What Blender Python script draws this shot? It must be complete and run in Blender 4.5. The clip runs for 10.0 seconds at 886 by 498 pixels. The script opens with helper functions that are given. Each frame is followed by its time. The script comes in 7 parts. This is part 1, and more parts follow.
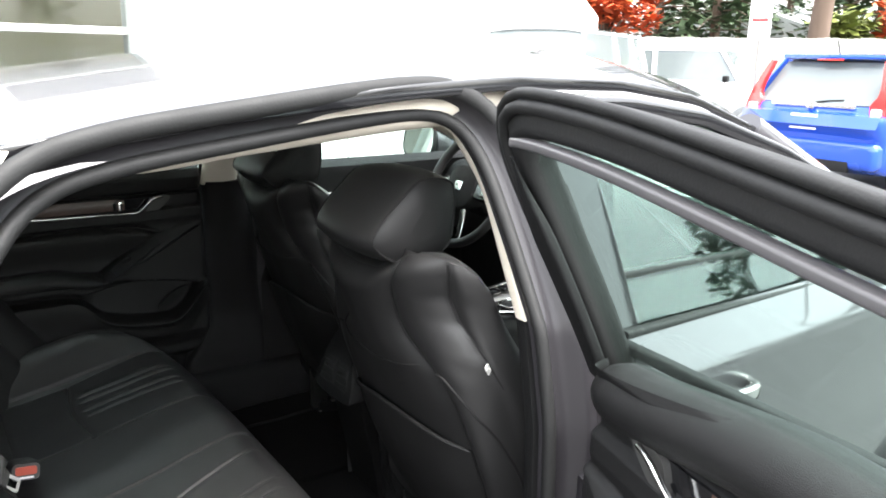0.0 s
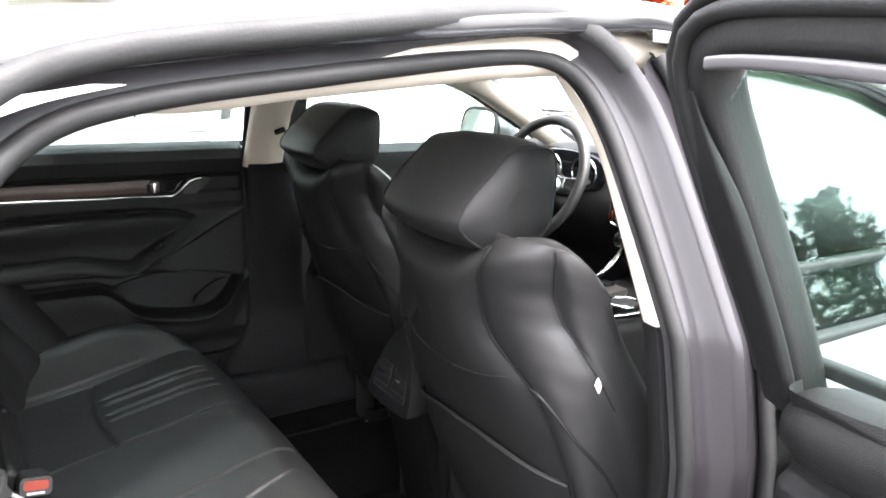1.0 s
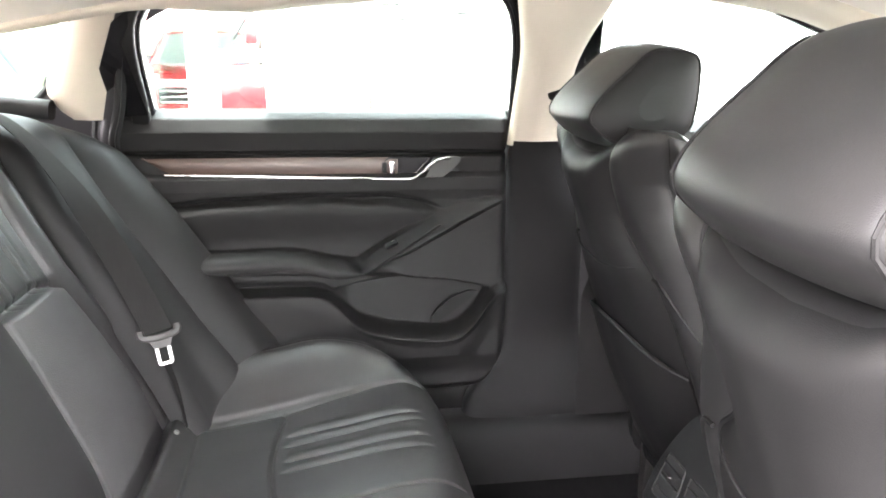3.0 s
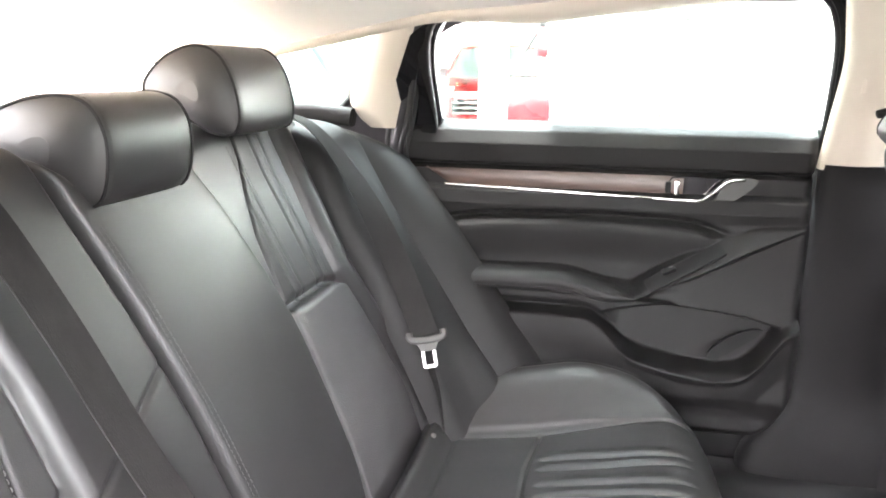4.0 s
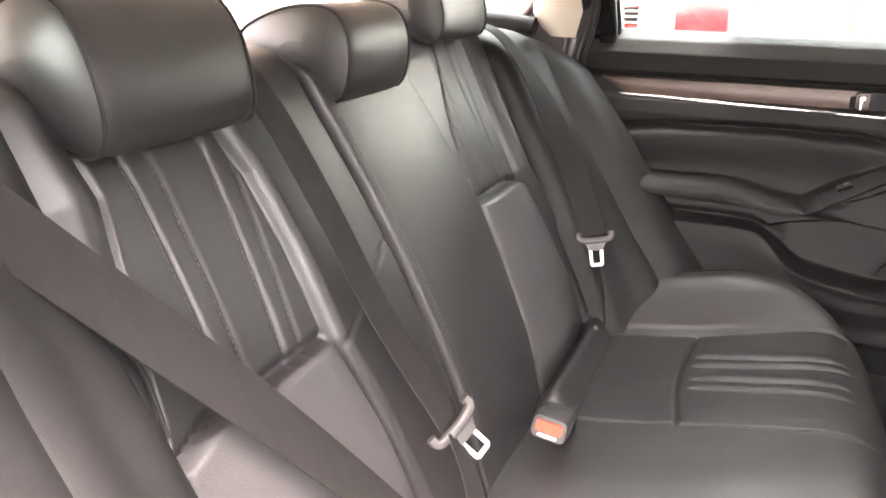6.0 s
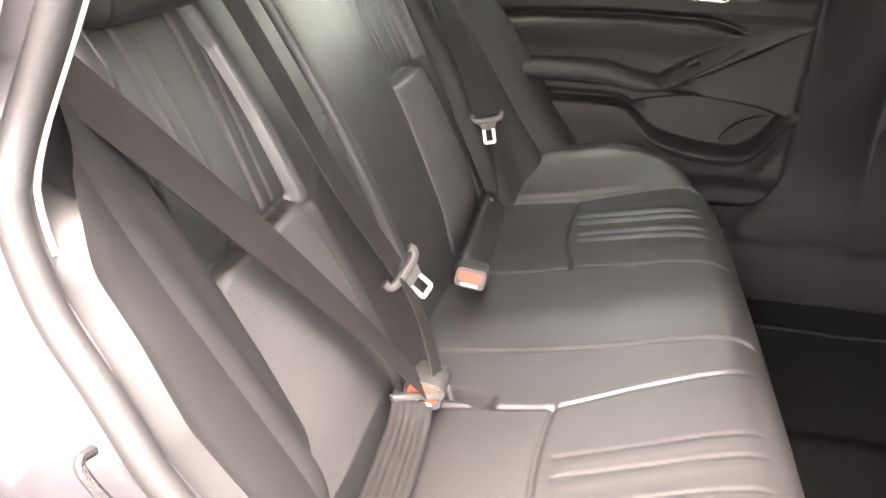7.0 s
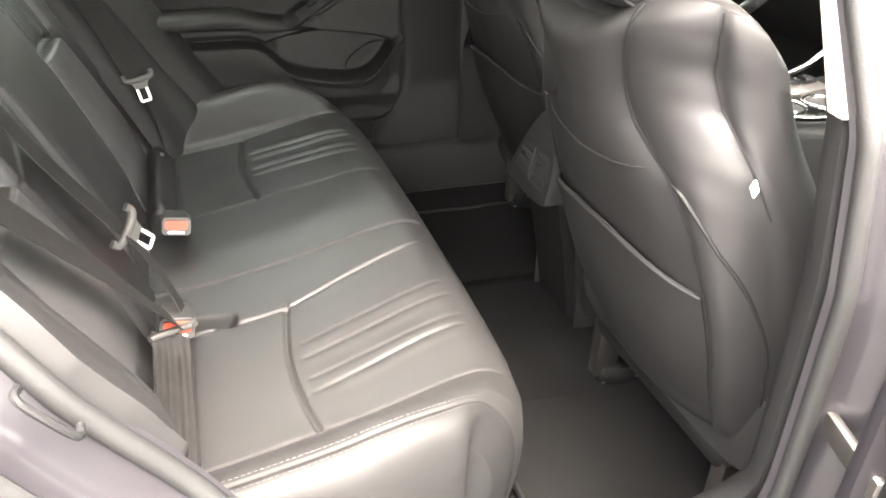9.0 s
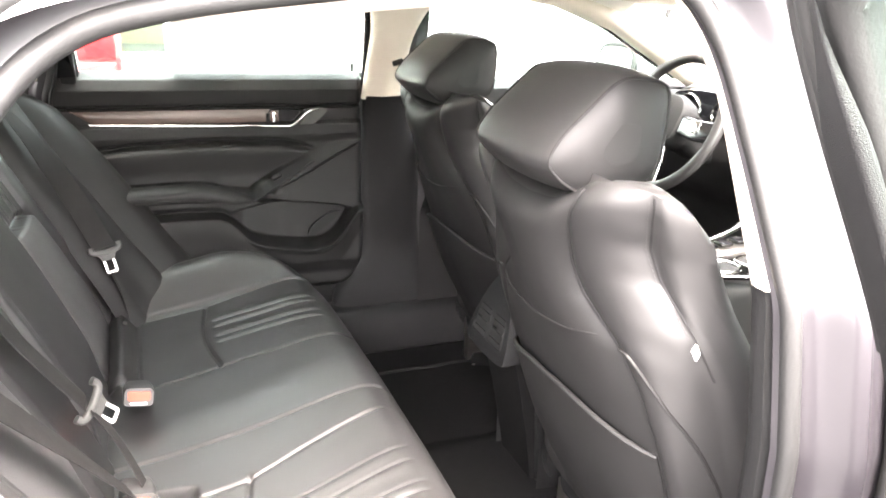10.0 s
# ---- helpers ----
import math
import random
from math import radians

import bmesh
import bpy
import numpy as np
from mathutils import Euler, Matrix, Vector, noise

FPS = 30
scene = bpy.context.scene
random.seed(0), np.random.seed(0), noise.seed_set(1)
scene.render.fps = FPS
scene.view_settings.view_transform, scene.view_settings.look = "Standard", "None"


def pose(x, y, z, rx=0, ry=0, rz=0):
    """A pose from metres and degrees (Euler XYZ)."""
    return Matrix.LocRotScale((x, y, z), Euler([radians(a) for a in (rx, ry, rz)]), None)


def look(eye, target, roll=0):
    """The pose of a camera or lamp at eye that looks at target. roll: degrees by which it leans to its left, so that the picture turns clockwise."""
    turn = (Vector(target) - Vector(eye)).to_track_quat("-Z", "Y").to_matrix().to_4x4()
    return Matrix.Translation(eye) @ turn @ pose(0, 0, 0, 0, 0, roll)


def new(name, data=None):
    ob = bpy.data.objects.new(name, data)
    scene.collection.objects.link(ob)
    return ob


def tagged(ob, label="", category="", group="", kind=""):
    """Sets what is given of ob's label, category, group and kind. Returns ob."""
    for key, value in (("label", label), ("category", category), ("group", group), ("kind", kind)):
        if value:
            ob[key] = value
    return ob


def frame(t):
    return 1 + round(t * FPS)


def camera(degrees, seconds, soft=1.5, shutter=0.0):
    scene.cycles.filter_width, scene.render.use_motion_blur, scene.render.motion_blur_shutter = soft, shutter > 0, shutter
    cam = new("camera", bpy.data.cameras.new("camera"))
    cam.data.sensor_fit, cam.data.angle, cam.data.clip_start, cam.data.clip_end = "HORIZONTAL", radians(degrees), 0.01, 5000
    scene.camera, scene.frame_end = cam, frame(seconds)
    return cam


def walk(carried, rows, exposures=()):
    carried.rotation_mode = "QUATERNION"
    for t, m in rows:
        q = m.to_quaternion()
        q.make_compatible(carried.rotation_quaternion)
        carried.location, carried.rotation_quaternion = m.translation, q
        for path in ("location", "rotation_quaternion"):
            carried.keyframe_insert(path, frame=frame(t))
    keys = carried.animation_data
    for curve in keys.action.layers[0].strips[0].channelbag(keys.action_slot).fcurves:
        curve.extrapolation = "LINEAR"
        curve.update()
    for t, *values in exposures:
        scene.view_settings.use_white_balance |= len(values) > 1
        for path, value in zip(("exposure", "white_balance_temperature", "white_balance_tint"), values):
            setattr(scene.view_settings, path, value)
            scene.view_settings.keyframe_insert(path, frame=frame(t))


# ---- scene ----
cam = camera(60.8, 10.0, soft=1.8)
PATH = [
    (0, (-0.287, -1.534, 1.397), (0.857, 0.031, 0.906), 1.1),
    (0.5, (-0.282, -1.462, 1.362), (0.832, 0.13, 0.887), 2.0),
    (1, (-0.226, -1.296, 1.306), (0.849, 0.321, 0.827), 1.9),
    (1.5, (-0.149, -1.148, 1.265), (0.857, 0.507, 0.767), 1.7),
    (2, (-0.05, -1.021, 1.224), (0.781, 0.724, 0.712), 1.7),
    (3.5, (0.111, -0.737, 1.172), (0.054, 1.205, 0.7), 0.4),
    (4, (0.09, -0.732, 1.173), (-0.327, 1.17, 0.715), 0.7),
    (4.5, (0.087, -0.736, 1.18), (-0.593, 1.087, 0.718), 0.8),
    (5, (0.099, -0.743, 1.182), (-0.721, 1.018, 0.708), 0.9),
    (6.5, (0.029, -0.949, 1.18), (-0.578, 0.777, 0.371), 1.8),
    (7, (0.001, -1.031, 1.166), (-0.337, 0.731, 0.281), 1.8),
    (7.5, (-0.005, -1.09, 1.164), (-0.064, 0.663, 0.202), 1.6),
    (8, (-0.038, -1.13, 1.186), (0.208, 0.577, 0.173), 2.1),
    (8.5, (-0.076, -1.169, 1.199), (0.353, 0.482, 0.155), 2.5),
    (9, (-0.101, -1.231, 1.24), (0.478, 0.399, 0.236), 2.3),
    (9.5, (-0.135, -1.282, 1.279), (0.551, 0.424, 0.491), 2.4),
    (10, (-0.124, -1.266, 1.282), (0.607, 0.484, 0.648), 2.3),
]

EXPO = [(0, 3.3, 6500, 9), (0.5, 3.7, 6500, 12), (1.0, 4.2, 6500, 14), (1.5, 4.6, 6550, 15), (2.0, 5.0, 6700, 17), (3.5, 6.35, 6800, 18), (5.0, 5.95, 6850, 24), (6.5, 6.0, 7600, 27), (7.5, 5.7, 7450, 17), (8.5, 5.55, 7350, 14), (9.0, 5.6, 7350, 14), (10.0, 6.05, 7100, 17)]
walk(cam, [(t, look(eye, target, roll)) for t, eye, target, roll in PATH], EXPO)

# ---- daylight: bright overcast sky ----
world = bpy.data.worlds.new("overcast_sky")
scene.world = world
world.use_nodes = True
wn, wl = world.node_tree.nodes, world.node_tree.links
sky = wn.new("ShaderNodeTexSky")
sky.sky_type, sky.sun_disc = "NISHITA", False
sky.sun_elevation, sky.sun_rotation = radians(66), radians(174)
sky.dust_density, sky.air_density = 4.0, 1.2
soften = wn.new("ShaderNodeHueSaturation")
soften.inputs["Saturation"].default_value = 0.22
wl.new(sky.outputs["Color"], soften.inputs["Color"])
wl.new(soften.outputs["Color"], wn["Background"].inputs["Color"])
wn["Background"].inputs["Strength"].default_value = 0.15

sun_data = bpy.data.lights.new("sun", "SUN")
sun_data.energy, sun_data.angle, sun_data.color = 0.62, radians(50), (1.0, 0.97, 0.93)
sun = new("sun", sun_data)
sun.matrix_world = look((0.4, -3.9, 9.6), (0, 0, 0.5))


# ---- materials ----
def material(name, color, rough=0.5, metal=0.0, var=0.15, scale=6.0, bump=0.0, bump_scale=200.0, coat=0.0, rough_var=0.1,
             color2=None, spec=0.5, kind="noise", stretch=(1, 1, 1), sheen=0.0, each=0.0):
    """A procedural surface: broad and fine colour variation, roughness variation and fine relief."""
    m = bpy.data.materials.new(name)
    m.use_nodes = True
    n, l = m.node_tree.nodes, m.node_tree.links
    b = n["Principled BSDF"]
    b.inputs["Metallic"].default_value = metal
    b.inputs["Specular IOR Level"].default_value = spec
    if coat:
        b.inputs["Coat Weight"].default_value, b.inputs["Coat Roughness"].default_value = coat, 0.03
    if sheen:
        b.inputs["Sheen Weight"].default_value = sheen
    co = n.new("ShaderNodeTexCoord")
    mp = n.new("ShaderNodeMapping")
    mp.inputs["Scale"].default_value = stretch
    l.new(co.outputs["Object"], mp.inputs["Vector"])
    big = n.new("ShaderNodeTexNoise")
    big.inputs["Scale"].default_value, big.inputs["Detail"].default_value = scale, 6
    l.new(mp.outputs["Vector"], big.inputs["Vector"])
    fine = n.new("ShaderNodeTexVoronoi" if kind == "grain" else "ShaderNodeTexNoise")
    fine.inputs["Scale"].default_value = bump_scale
    l.new(mp.outputs["Vector"], fine.inputs["Vector"])
    mix = n.new("ShaderNodeMix")
    mix.data_type = "RGBA"
    other = color2 or tuple(c * (1 - var) for c in color)
    mix.inputs["A"].default_value, mix.inputs["B"].default_value = (*color, 1), (*other, 1)
    l.new(big.outputs["Fac"], mix.inputs["Factor"])
    out = mix.outputs["Result"]
    if each:
        info = n.new("ShaderNodeObjectInfo")
        hs = n.new("ShaderNodeHueSaturation")
        mr = n.new("ShaderNodeMapRange")
        mr.inputs["To Min"].default_value, mr.inputs["To Max"].default_value = 1 - each, 1 + each
        l.new(info.outputs["Random"], mr.inputs["Value"])
        l.new(mr.outputs["Result"], hs.inputs["Value"])
        l.new(out, hs.inputs["Color"])
        out = hs.outputs["Color"]
    l.new(out, b.inputs["Base Color"])
    rr = n.new("ShaderNodeMapRange")
    rr.inputs["To Min"].default_value, rr.inputs["To Max"].default_value = max(rough - rough_var, 0.02), min(rough + rough_var, 1)
    l.new(big.outputs["Fac"], rr.inputs["Value"])
    l.new(rr.outputs["Result"], b.inputs["Roughness"])
    if bump:
        bp = n.new("ShaderNodeBump")
        bp.inputs["Strength"].default_value, bp.inputs["Distance"].default_value = bump, 0.002
        l.new(fine.outputs["Distance" if kind == "grain" else "Fac"], bp.inputs["Height"])
        l.new(bp.outputs["Normal"], b.inputs["Normal"])
    return m


def glass_material(name, tint, gloss=0.04):
    m = bpy.data.materials.new(name)
    m.use_nodes = True
    n, l = m.node_tree.nodes, m.node_tree.links
    n.remove(n["Principled BSDF"])
    tr, gl, mx, fr, pw, ml = (n.new("ShaderNode" + k) for k in ("BsdfTransparent", "BsdfGlossy", "MixShader", "LayerWeight", "Math", "Math"))
    tr.inputs["Color"].default_value = (*tint, 1)
    gl.inputs["Roughness"].default_value = 0.02
    # gloss of a thin pane, the same from both sides
    fr.inputs["Blend"].default_value = 0.5
    pw.operation, pw.inputs[1].default_value = "POWER", 5.0
    ml.operation, ml.inputs[1].default_value, ml.inputs[2].default_value = "MULTIPLY_ADD", 0.96, gloss
    l.new(fr.outputs["Facing"], pw.inputs[0])
    l.new(pw.outputs[0], ml.inputs[0])
    l.new(ml.outputs[0], mx.inputs["Fac"])
    l.new(tr.outputs["BSDF"], mx.inputs[1])
    l.new(gl.outputs["BSDF"], mx.inputs[2])
    l.new(mx.outputs["Shader"], n["Material Output"].inputs["Surface"])
    return m


LEATHER = material("black_leather", (0.0195, 0.019, 0.0191), 0.42, spec=0.56, var=0.25, scale=9, bump=0.09, bump_scale=1100, kind="grain", rough_var=0.06)
# Darker, duller copy of the leather: shade on side pieces put into its colour.
LEATHER_SHADED = material("shaded_black_leather", (0.013, 0.0127, 0.0128), 0.56, spec=0.24, var=0.2, scale=9, bump=0.10, bump_scale=1000, kind="grain", rough_var=0.06)
# Perforated panels, with the door light on them put into a lighter colour.
PERF = material("lit_perforated_leather", (0.055, 0.0535, 0.054), 0.48, spec=0.45, var=0.2, scale=12, bump=0.16, bump_scale=420, kind="grain")
THREAD = material("grey_thread", (0.048, 0.046, 0.046), 0.8, var=0.3, scale=80)
PLASTIC = material("black_grained_plastic", (0.009, 0.009, 0.0093), 0.52, spec=0.22, var=0.2, scale=20, bump=0.4, bump_scale=1100, kind="grain")
SOFT = material("soft_touch_black_trim", (0.009, 0.0088, 0.0089), 0.47, spec=0.33, var=0.2, scale=12, bump=0.4, bump_scale=1000, kind="grain")
GLOSSBLACK = material("gloss_black_plastic", (0.008, 0.008, 0.009), 0.12, var=0.2, rough_var=0.04, coat=0.5)
BEIGE = material("light_greige_trim", (0.64, 0.58, 0.49), 0.75, var=0.08, scale=14, bump=0.3, bump_scale=900)
HEADLINER = material("light_woven_headliner", (0.82, 0.79, 0.73), 0.95, var=0.06, scale=8, bump=0.12, bump_scale=900)
RUBBER = material("black_rubber_seal", (0.011, 0.011, 0.011), 0.62, spec=0.35, var=0.3, scale=30, bump=0.2, bump_scale=300)
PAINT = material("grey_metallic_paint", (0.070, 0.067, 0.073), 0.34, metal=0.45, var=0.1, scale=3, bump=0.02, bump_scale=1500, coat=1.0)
# Body paint darkened for the jambs: sky glare on them is offset in colour.
JAMB = material("darkened_painted_jamb", (0.016, 0.0145, 0.0168), 0.40, spec=0.30, metal=0.0, var=0.15, scale=7, bump=0.03, bump_scale=900, coat=0.28)
CHROME = material("satin_chrome", (0.78, 0.77, 0.75), 0.14, metal=1.0, var=0.08, scale=30, rough_var=0.05)
# Jamb paint lightened: sky light on the sash's upward edge is in the colour.
SASHGREY = material("lit_grey_sash_paint", (0.070, 0.067, 0.070), 0.38, spec=0.4, var=0.12, scale=9, bump=0.03, bump_scale=900, coat=0.2)
STEEL = material("worn_steel", (0.42, 0.40, 0.38), 0.35, metal=1.0, var=0.35, scale=40)
CARPET = material("charcoal_carpet", (0.0085, 0.0084, 0.0085), 1.0, spec=0.05, var=0.35, scale=40, bump=1.0, bump_scale=900)
MAT = material("charcoal_floor_mat", (0.013, 0.0128, 0.0128), 1.0, spec=0.05, var=0.3, scale=50, bump=1.0, bump_scale=1000)
WEBBING = material("black_belt_webbing", (0.012, 0.0112, 0.011), 0.75, spec=0.22, var=0.25, scale=60, bump=0.18, bump_scale=600, stretch=(1, 1, 0.2))
WOOD = material("dark_wood_trim", (0.095, 0.055, 0.042), 0.35, var=0.5, scale=10, bump=0.15, bump_scale=120, stretch=(1, 6, 14), color2=(0.035, 0.022, 0.018))
ORANGE = material("red_orange_button", (0.40, 0.045, 0.016), 0.45, var=0.15, scale=60)
TONGUE = material("grey_tongue_plastic", (0.050, 0.049, 0.047), 0.5, spec=0.35, var=0.15, scale=40)
BLADE = material("brushed_steel_plate", (0.72, 0.71, 0.69), 0.42, metal=0.5, var=0.15, scale=60)
BUCKLE = material("dark_grey_buckle_plastic", (0.032, 0.031, 0.031), 0.45, var=0.15, scale=50)
TAG = material("white_fabric_tag", (0.8, 0.79, 0.77), 0.8, var=0.1, scale=90)
GLASS = glass_material("clear_glass", (0.86, 0.885, 0.875))
GLASS_REAR = glass_material("clear_rear_glass", (0.74, 0.755, 0.748))
GLASS_GREEN = glass_material("green_tinted_glass", (0.86, 0.955, 0.92), 0.07)
MIRROR = material("mirror_glass", (0.9, 0.9, 0.9), 0.02, metal=1.0, var=0.01, rough_var=0.0)
SCREEN = material("dark_display_glass", (0.01, 0.011, 0.013), 0.08, var=0.1, rough_var=0.02)
PAPER = material("white_sticker_paper", (0.85, 0.85, 0.83), 0.6, var=0.05, scale=20)
def paper_material(name, color):
    """Thin paper that lets daylight through."""
    m = bpy.data.materials.new(name)
    m.use_nodes = True
    n, l = m.node_tree.nodes, m.node_tree.links
    n.remove(n["Principled BSDF"])
    df, tl, mx, nz = (n.new("ShaderNode" + k) for k in ("BsdfDiffuse", "BsdfTranslucent", "MixShader", "TexNoise"))
    nz.inputs["Scale"].default_value = 12
    ramp = n.new("ShaderNodeMapRange")
    ramp.inputs["To Min"].default_value, ramp.inputs["To Max"].default_value = 0.55, 0.7
    l.new(nz.outputs["Fac"], ramp.inputs["Value"])
    l.new(ramp.outputs["Result"], mx.inputs["Fac"])
    df.inputs["Color"].default_value = tl.inputs["Color"].default_value = (*color, 1)
    l.new(df.outputs["BSDF"], mx.inputs[1])
    l.new(tl.outputs["BSDF"], mx.inputs[2])
    l.new(mx.outputs["Shader"], n["Material Output"].inputs["Surface"])
    return m


PRINTED = paper_material("pale_grey_print", (0.64, 0.64, 0.64))
SHEET = paper_material("thin_white_paper", (0.88, 0.88, 0.86))
PRINT = material("grey_print", (0.25, 0.25, 0.26), 0.7, var=0.2, scale=60)


# ---- shape helpers ----
def mesh(name, verts, faces, mat, parent=None, label="", smooth=True, angle=40):
    me = bpy.data.meshes.new(name)
    me.from_pydata([tuple(float(c) for c in v) for v in verts], [], faces)
    me.materials.append(mat)
    bm = bmesh.new()
    bm.from_mesh(me)
    bmesh.ops.recalc_face_normals(bm, faces=bm.faces)
    if smooth:
        for fc in bm.faces:
            fc.smooth = True
        lim = radians(angle)
        for e in bm.edges:
            if len(e.link_faces) == 2 and e.calc_face_angle(0) > lim:
                e.smooth = False
    bm.to_mesh(me)
    bm.free()
    ob = new(name, me)
    if parent:
        ob.parent = parent
    if label:
        ob["label"] = label
    return ob


def thing(name, label, category, group="", kind=""):
    return tagged(new(name), label, category, group, kind)


def spline(pts, n, closed=False):
    """Catmull-Rom through pts, n samples at even chord steps."""
    p = np.array(pts, float)
    k = len(p)
    if closed:
        ext = np.vstack([p[-1], p, p[0], p[1]])
        segs = k
    else:
        ext = np.vstack([2 * p[0] - p[1], p, 2 * p[-1] - p[-2]])
        segs = k - 1
    out = []
    for i in range(segs):
        a, b, c, d = ext[i:i + 4]
        for t in np.linspace(0, 1, 24, endpoint=False):
            out.append(0.5 * (2 * b + (c - a) * t + (2 * a - 5 * b + 4 * c - d) * t * t + (3 * b - a - 3 * c + d) * t ** 3))
    out.append(p[0] if closed else p[-1])
    out = np.array(out)
    s = np.r_[0, np.cumsum(np.linalg.norm(np.diff(out, axis=0), axis=1))]
    want = np.linspace(0, s[-1], n + 1)[:-1] if closed else np.linspace(0, s[-1], n)
    return np.stack([np.interp(want, s, out[:, j]) for j in range(out.shape[1])], 1)


def grid_faces(nu, nv, wrap_u=False, wrap_v=False, base=0):
    fs = []
    for i in range(nu if wrap_u else nu - 1):
        for j in range(nv if wrap_v else nv - 1):
            i2, j2 = (i + 1) % nu, (j + 1) % nv
            fs.append((base + i * nv + j, base + i2 * nv + j, base + i2 * nv + j2, base + i * nv + j2))
    return fs


def sheet(name, pts, mat, parent=None, thick=0.0, label="", angle=40):
    """A grid of points (nu, nv, 3) as a surface; thick gives it a back along its normals."""
    nu, nv, _ = pts.shape
    v, f = pts.reshape(-1, 3), grid_faces(nu, nv)
    if thick:
        du, dv = np.gradient(pts, axis=0), np.gradient(pts, axis=1)
        nrm = np.cross(du, dv)
        nrm /= np.linalg.norm(nrm, axis=2, keepdims=True) + 1e-9
        back = (pts - nrm * thick).reshape(-1, 3)
        m = nu * nv
        f2 = [tuple(reversed([a + m for a in q])) for q in f]
        rim = [i * nv for i in range(nu)] + [(nu - 1) * nv + j for j in range(1, nv)] + [i * nv + nv - 1 for i in range(nu - 2, -1, -1)] + list(range(nv - 2, 0, -1))
        side = [(a, b, b + m, a + m) for a, b in zip(rim, rim[1:] + rim[:1])]
        v, f = np.vstack([v, back]), f + f2 + side
    return mesh(name, v, f, mat, parent, label, angle=angle)


def loft(name, loops, mat, parent=None, label="", caps=True, angle=40):
    """Closed loops (k, n, 3) joined into a skin, its ends closed."""
    a = np.array(loops, float)
    k, n, _ = a.shape
    f = grid_faces(k, n, wrap_v=True)
    if caps:
        f += [tuple(range(n)), tuple(range((k - 1) * n, k * n))]
    return mesh(name, a.reshape(-1, 3), f, mat, parent, label, angle=angle)


def sweep(name, path, prof, mat, parent=None, label="", closed=False, up=(0, 0, 1), scale=None, angle=40):
    """Sweep a 2D profile (list of (side, up)) along a 3D path, its up kept near the given way."""
    p = np.array(path, float)
    n = len(p)
    tan = np.gradient(p, axis=0)
    if closed:
        tan = np.roll(p, -1, 0) - np.roll(p, 1, 0)
    tan /= np.linalg.norm(tan, axis=1, keepdims=True) + 1e-12
    loops = []
    up = np.array(up, float)
    for i in range(n):
        u = up[i] if up.ndim == 2 else up
        side = np.cross(tan[i], u)
        side /= np.linalg.norm(side) + 1e-12
        top = np.cross(side, tan[i])
        k = scale[i] if scale is not None else 1.0
        loops.append([p[i] + k * (a * side + b * top) for a, b in prof])
    if closed:
        loops.append(loops[0])
    return loft(name, loops, mat, parent, label, caps=not closed, angle=angle)


def circle(r, n=10, rx=None):
    return [((rx or r) * math.cos(2 * math.pi * i / n), r * math.sin(2 * math.pi * i / n)) for i in range(n)]


def rrect(w, h, r, n=4):
    """A rounded rectangle as a list of points about the origin."""
    out = []
    for cx, cy, a0 in ((w / 2 - r, h / 2 - r, 0), (-w / 2 + r, h / 2 - r, 90), (-w / 2 + r, -h / 2 + r, 180), (w / 2 - r, -h / 2 + r, 270)):
        for i in range(n + 1):
            a = radians(a0 + 90 * i / n)
            out.append((cx + r * math.cos(a), cy + r * math.sin(a)))
    return out


def box(name, size, at, mat, parent=None, label="", bevel=0.004, rot=(0, 0, 0), seg=2):
    """A box with rounded edges, about its centre at a place."""
    bm = bmesh.new()
    bmesh.ops.create_cube(bm, size=1)
    bmesh.ops.scale(bm, vec=size, verts=bm.verts)
    if bevel:
        bmesh.ops.bevel(bm, geom=bm.edges[:], offset=min(bevel, 0.45 * min(size)), segments=seg, affect="EDGES", profile=0.6)
    bmesh.ops.transform(bm, matrix=pose(*at, *rot), verts=bm.verts)
    for fc in bm.faces:
        fc.smooth = True
    for e in bm.edges:
        if len(e.link_faces) == 2 and e.calc_face_angle(0) > radians(40):
            e.smooth = False
    me = bpy.data.meshes.new(name)
    bm.to_mesh(me)
    bm.free()
    me.materials.append(mat)
    ob = new(name, me)
    if parent:
        ob.parent = parent
    if label:
        ob["label"] = label
    return ob


def disc(name, at, axis, r, h, mat, parent=None, label="", n=24, bevel=0.15):
    """A round knob or wheel along an axis, its rims bevelled."""
    a = Vector(axis).normalized()
    q = a.to_track_quat("Z", "Y").to_matrix()
    loops = []
    for k, zz in ((1 - bevel, -h / 2), (1, -h / 2 + bevel * r * 0.6), (1, h / 2 - bevel * r * 0.6), (1 - bevel, h / 2)):
        loops.append([tuple(Vector(at) + q @ Vector((r * k * math.cos(2 * math.pi * i / n), r * k * math.sin(2 * math.pi * i / n), zz))) for i in range(n)])
    return loft(name, loops, mat, parent, label)


def plate(name, outline, y0, y1, mat, parent=None, label="", axis="y", angle=40):
    """A flat piece with an outline in the plane across the axis, from y0 to y1 along it. Outline: 2D points."""
    def put(a, b, c):
        return {"y": (a, c, b), "x": (c, a, b), "z": (a, b, c)}[axis]
    return loft(name, [[put(a, b, c) for a, b in outline] for c in (y0, y1)], mat, parent, label, angle=angle)


def smoothstep(a, b, x):
    t = np.clip((np.asarray(x, float) - a) / (b - a), 0, 1)
    return t * t * (3 - 2 * t)


def groove(d, w):
    return np.exp(-(np.asarray(d) / w) ** 2)


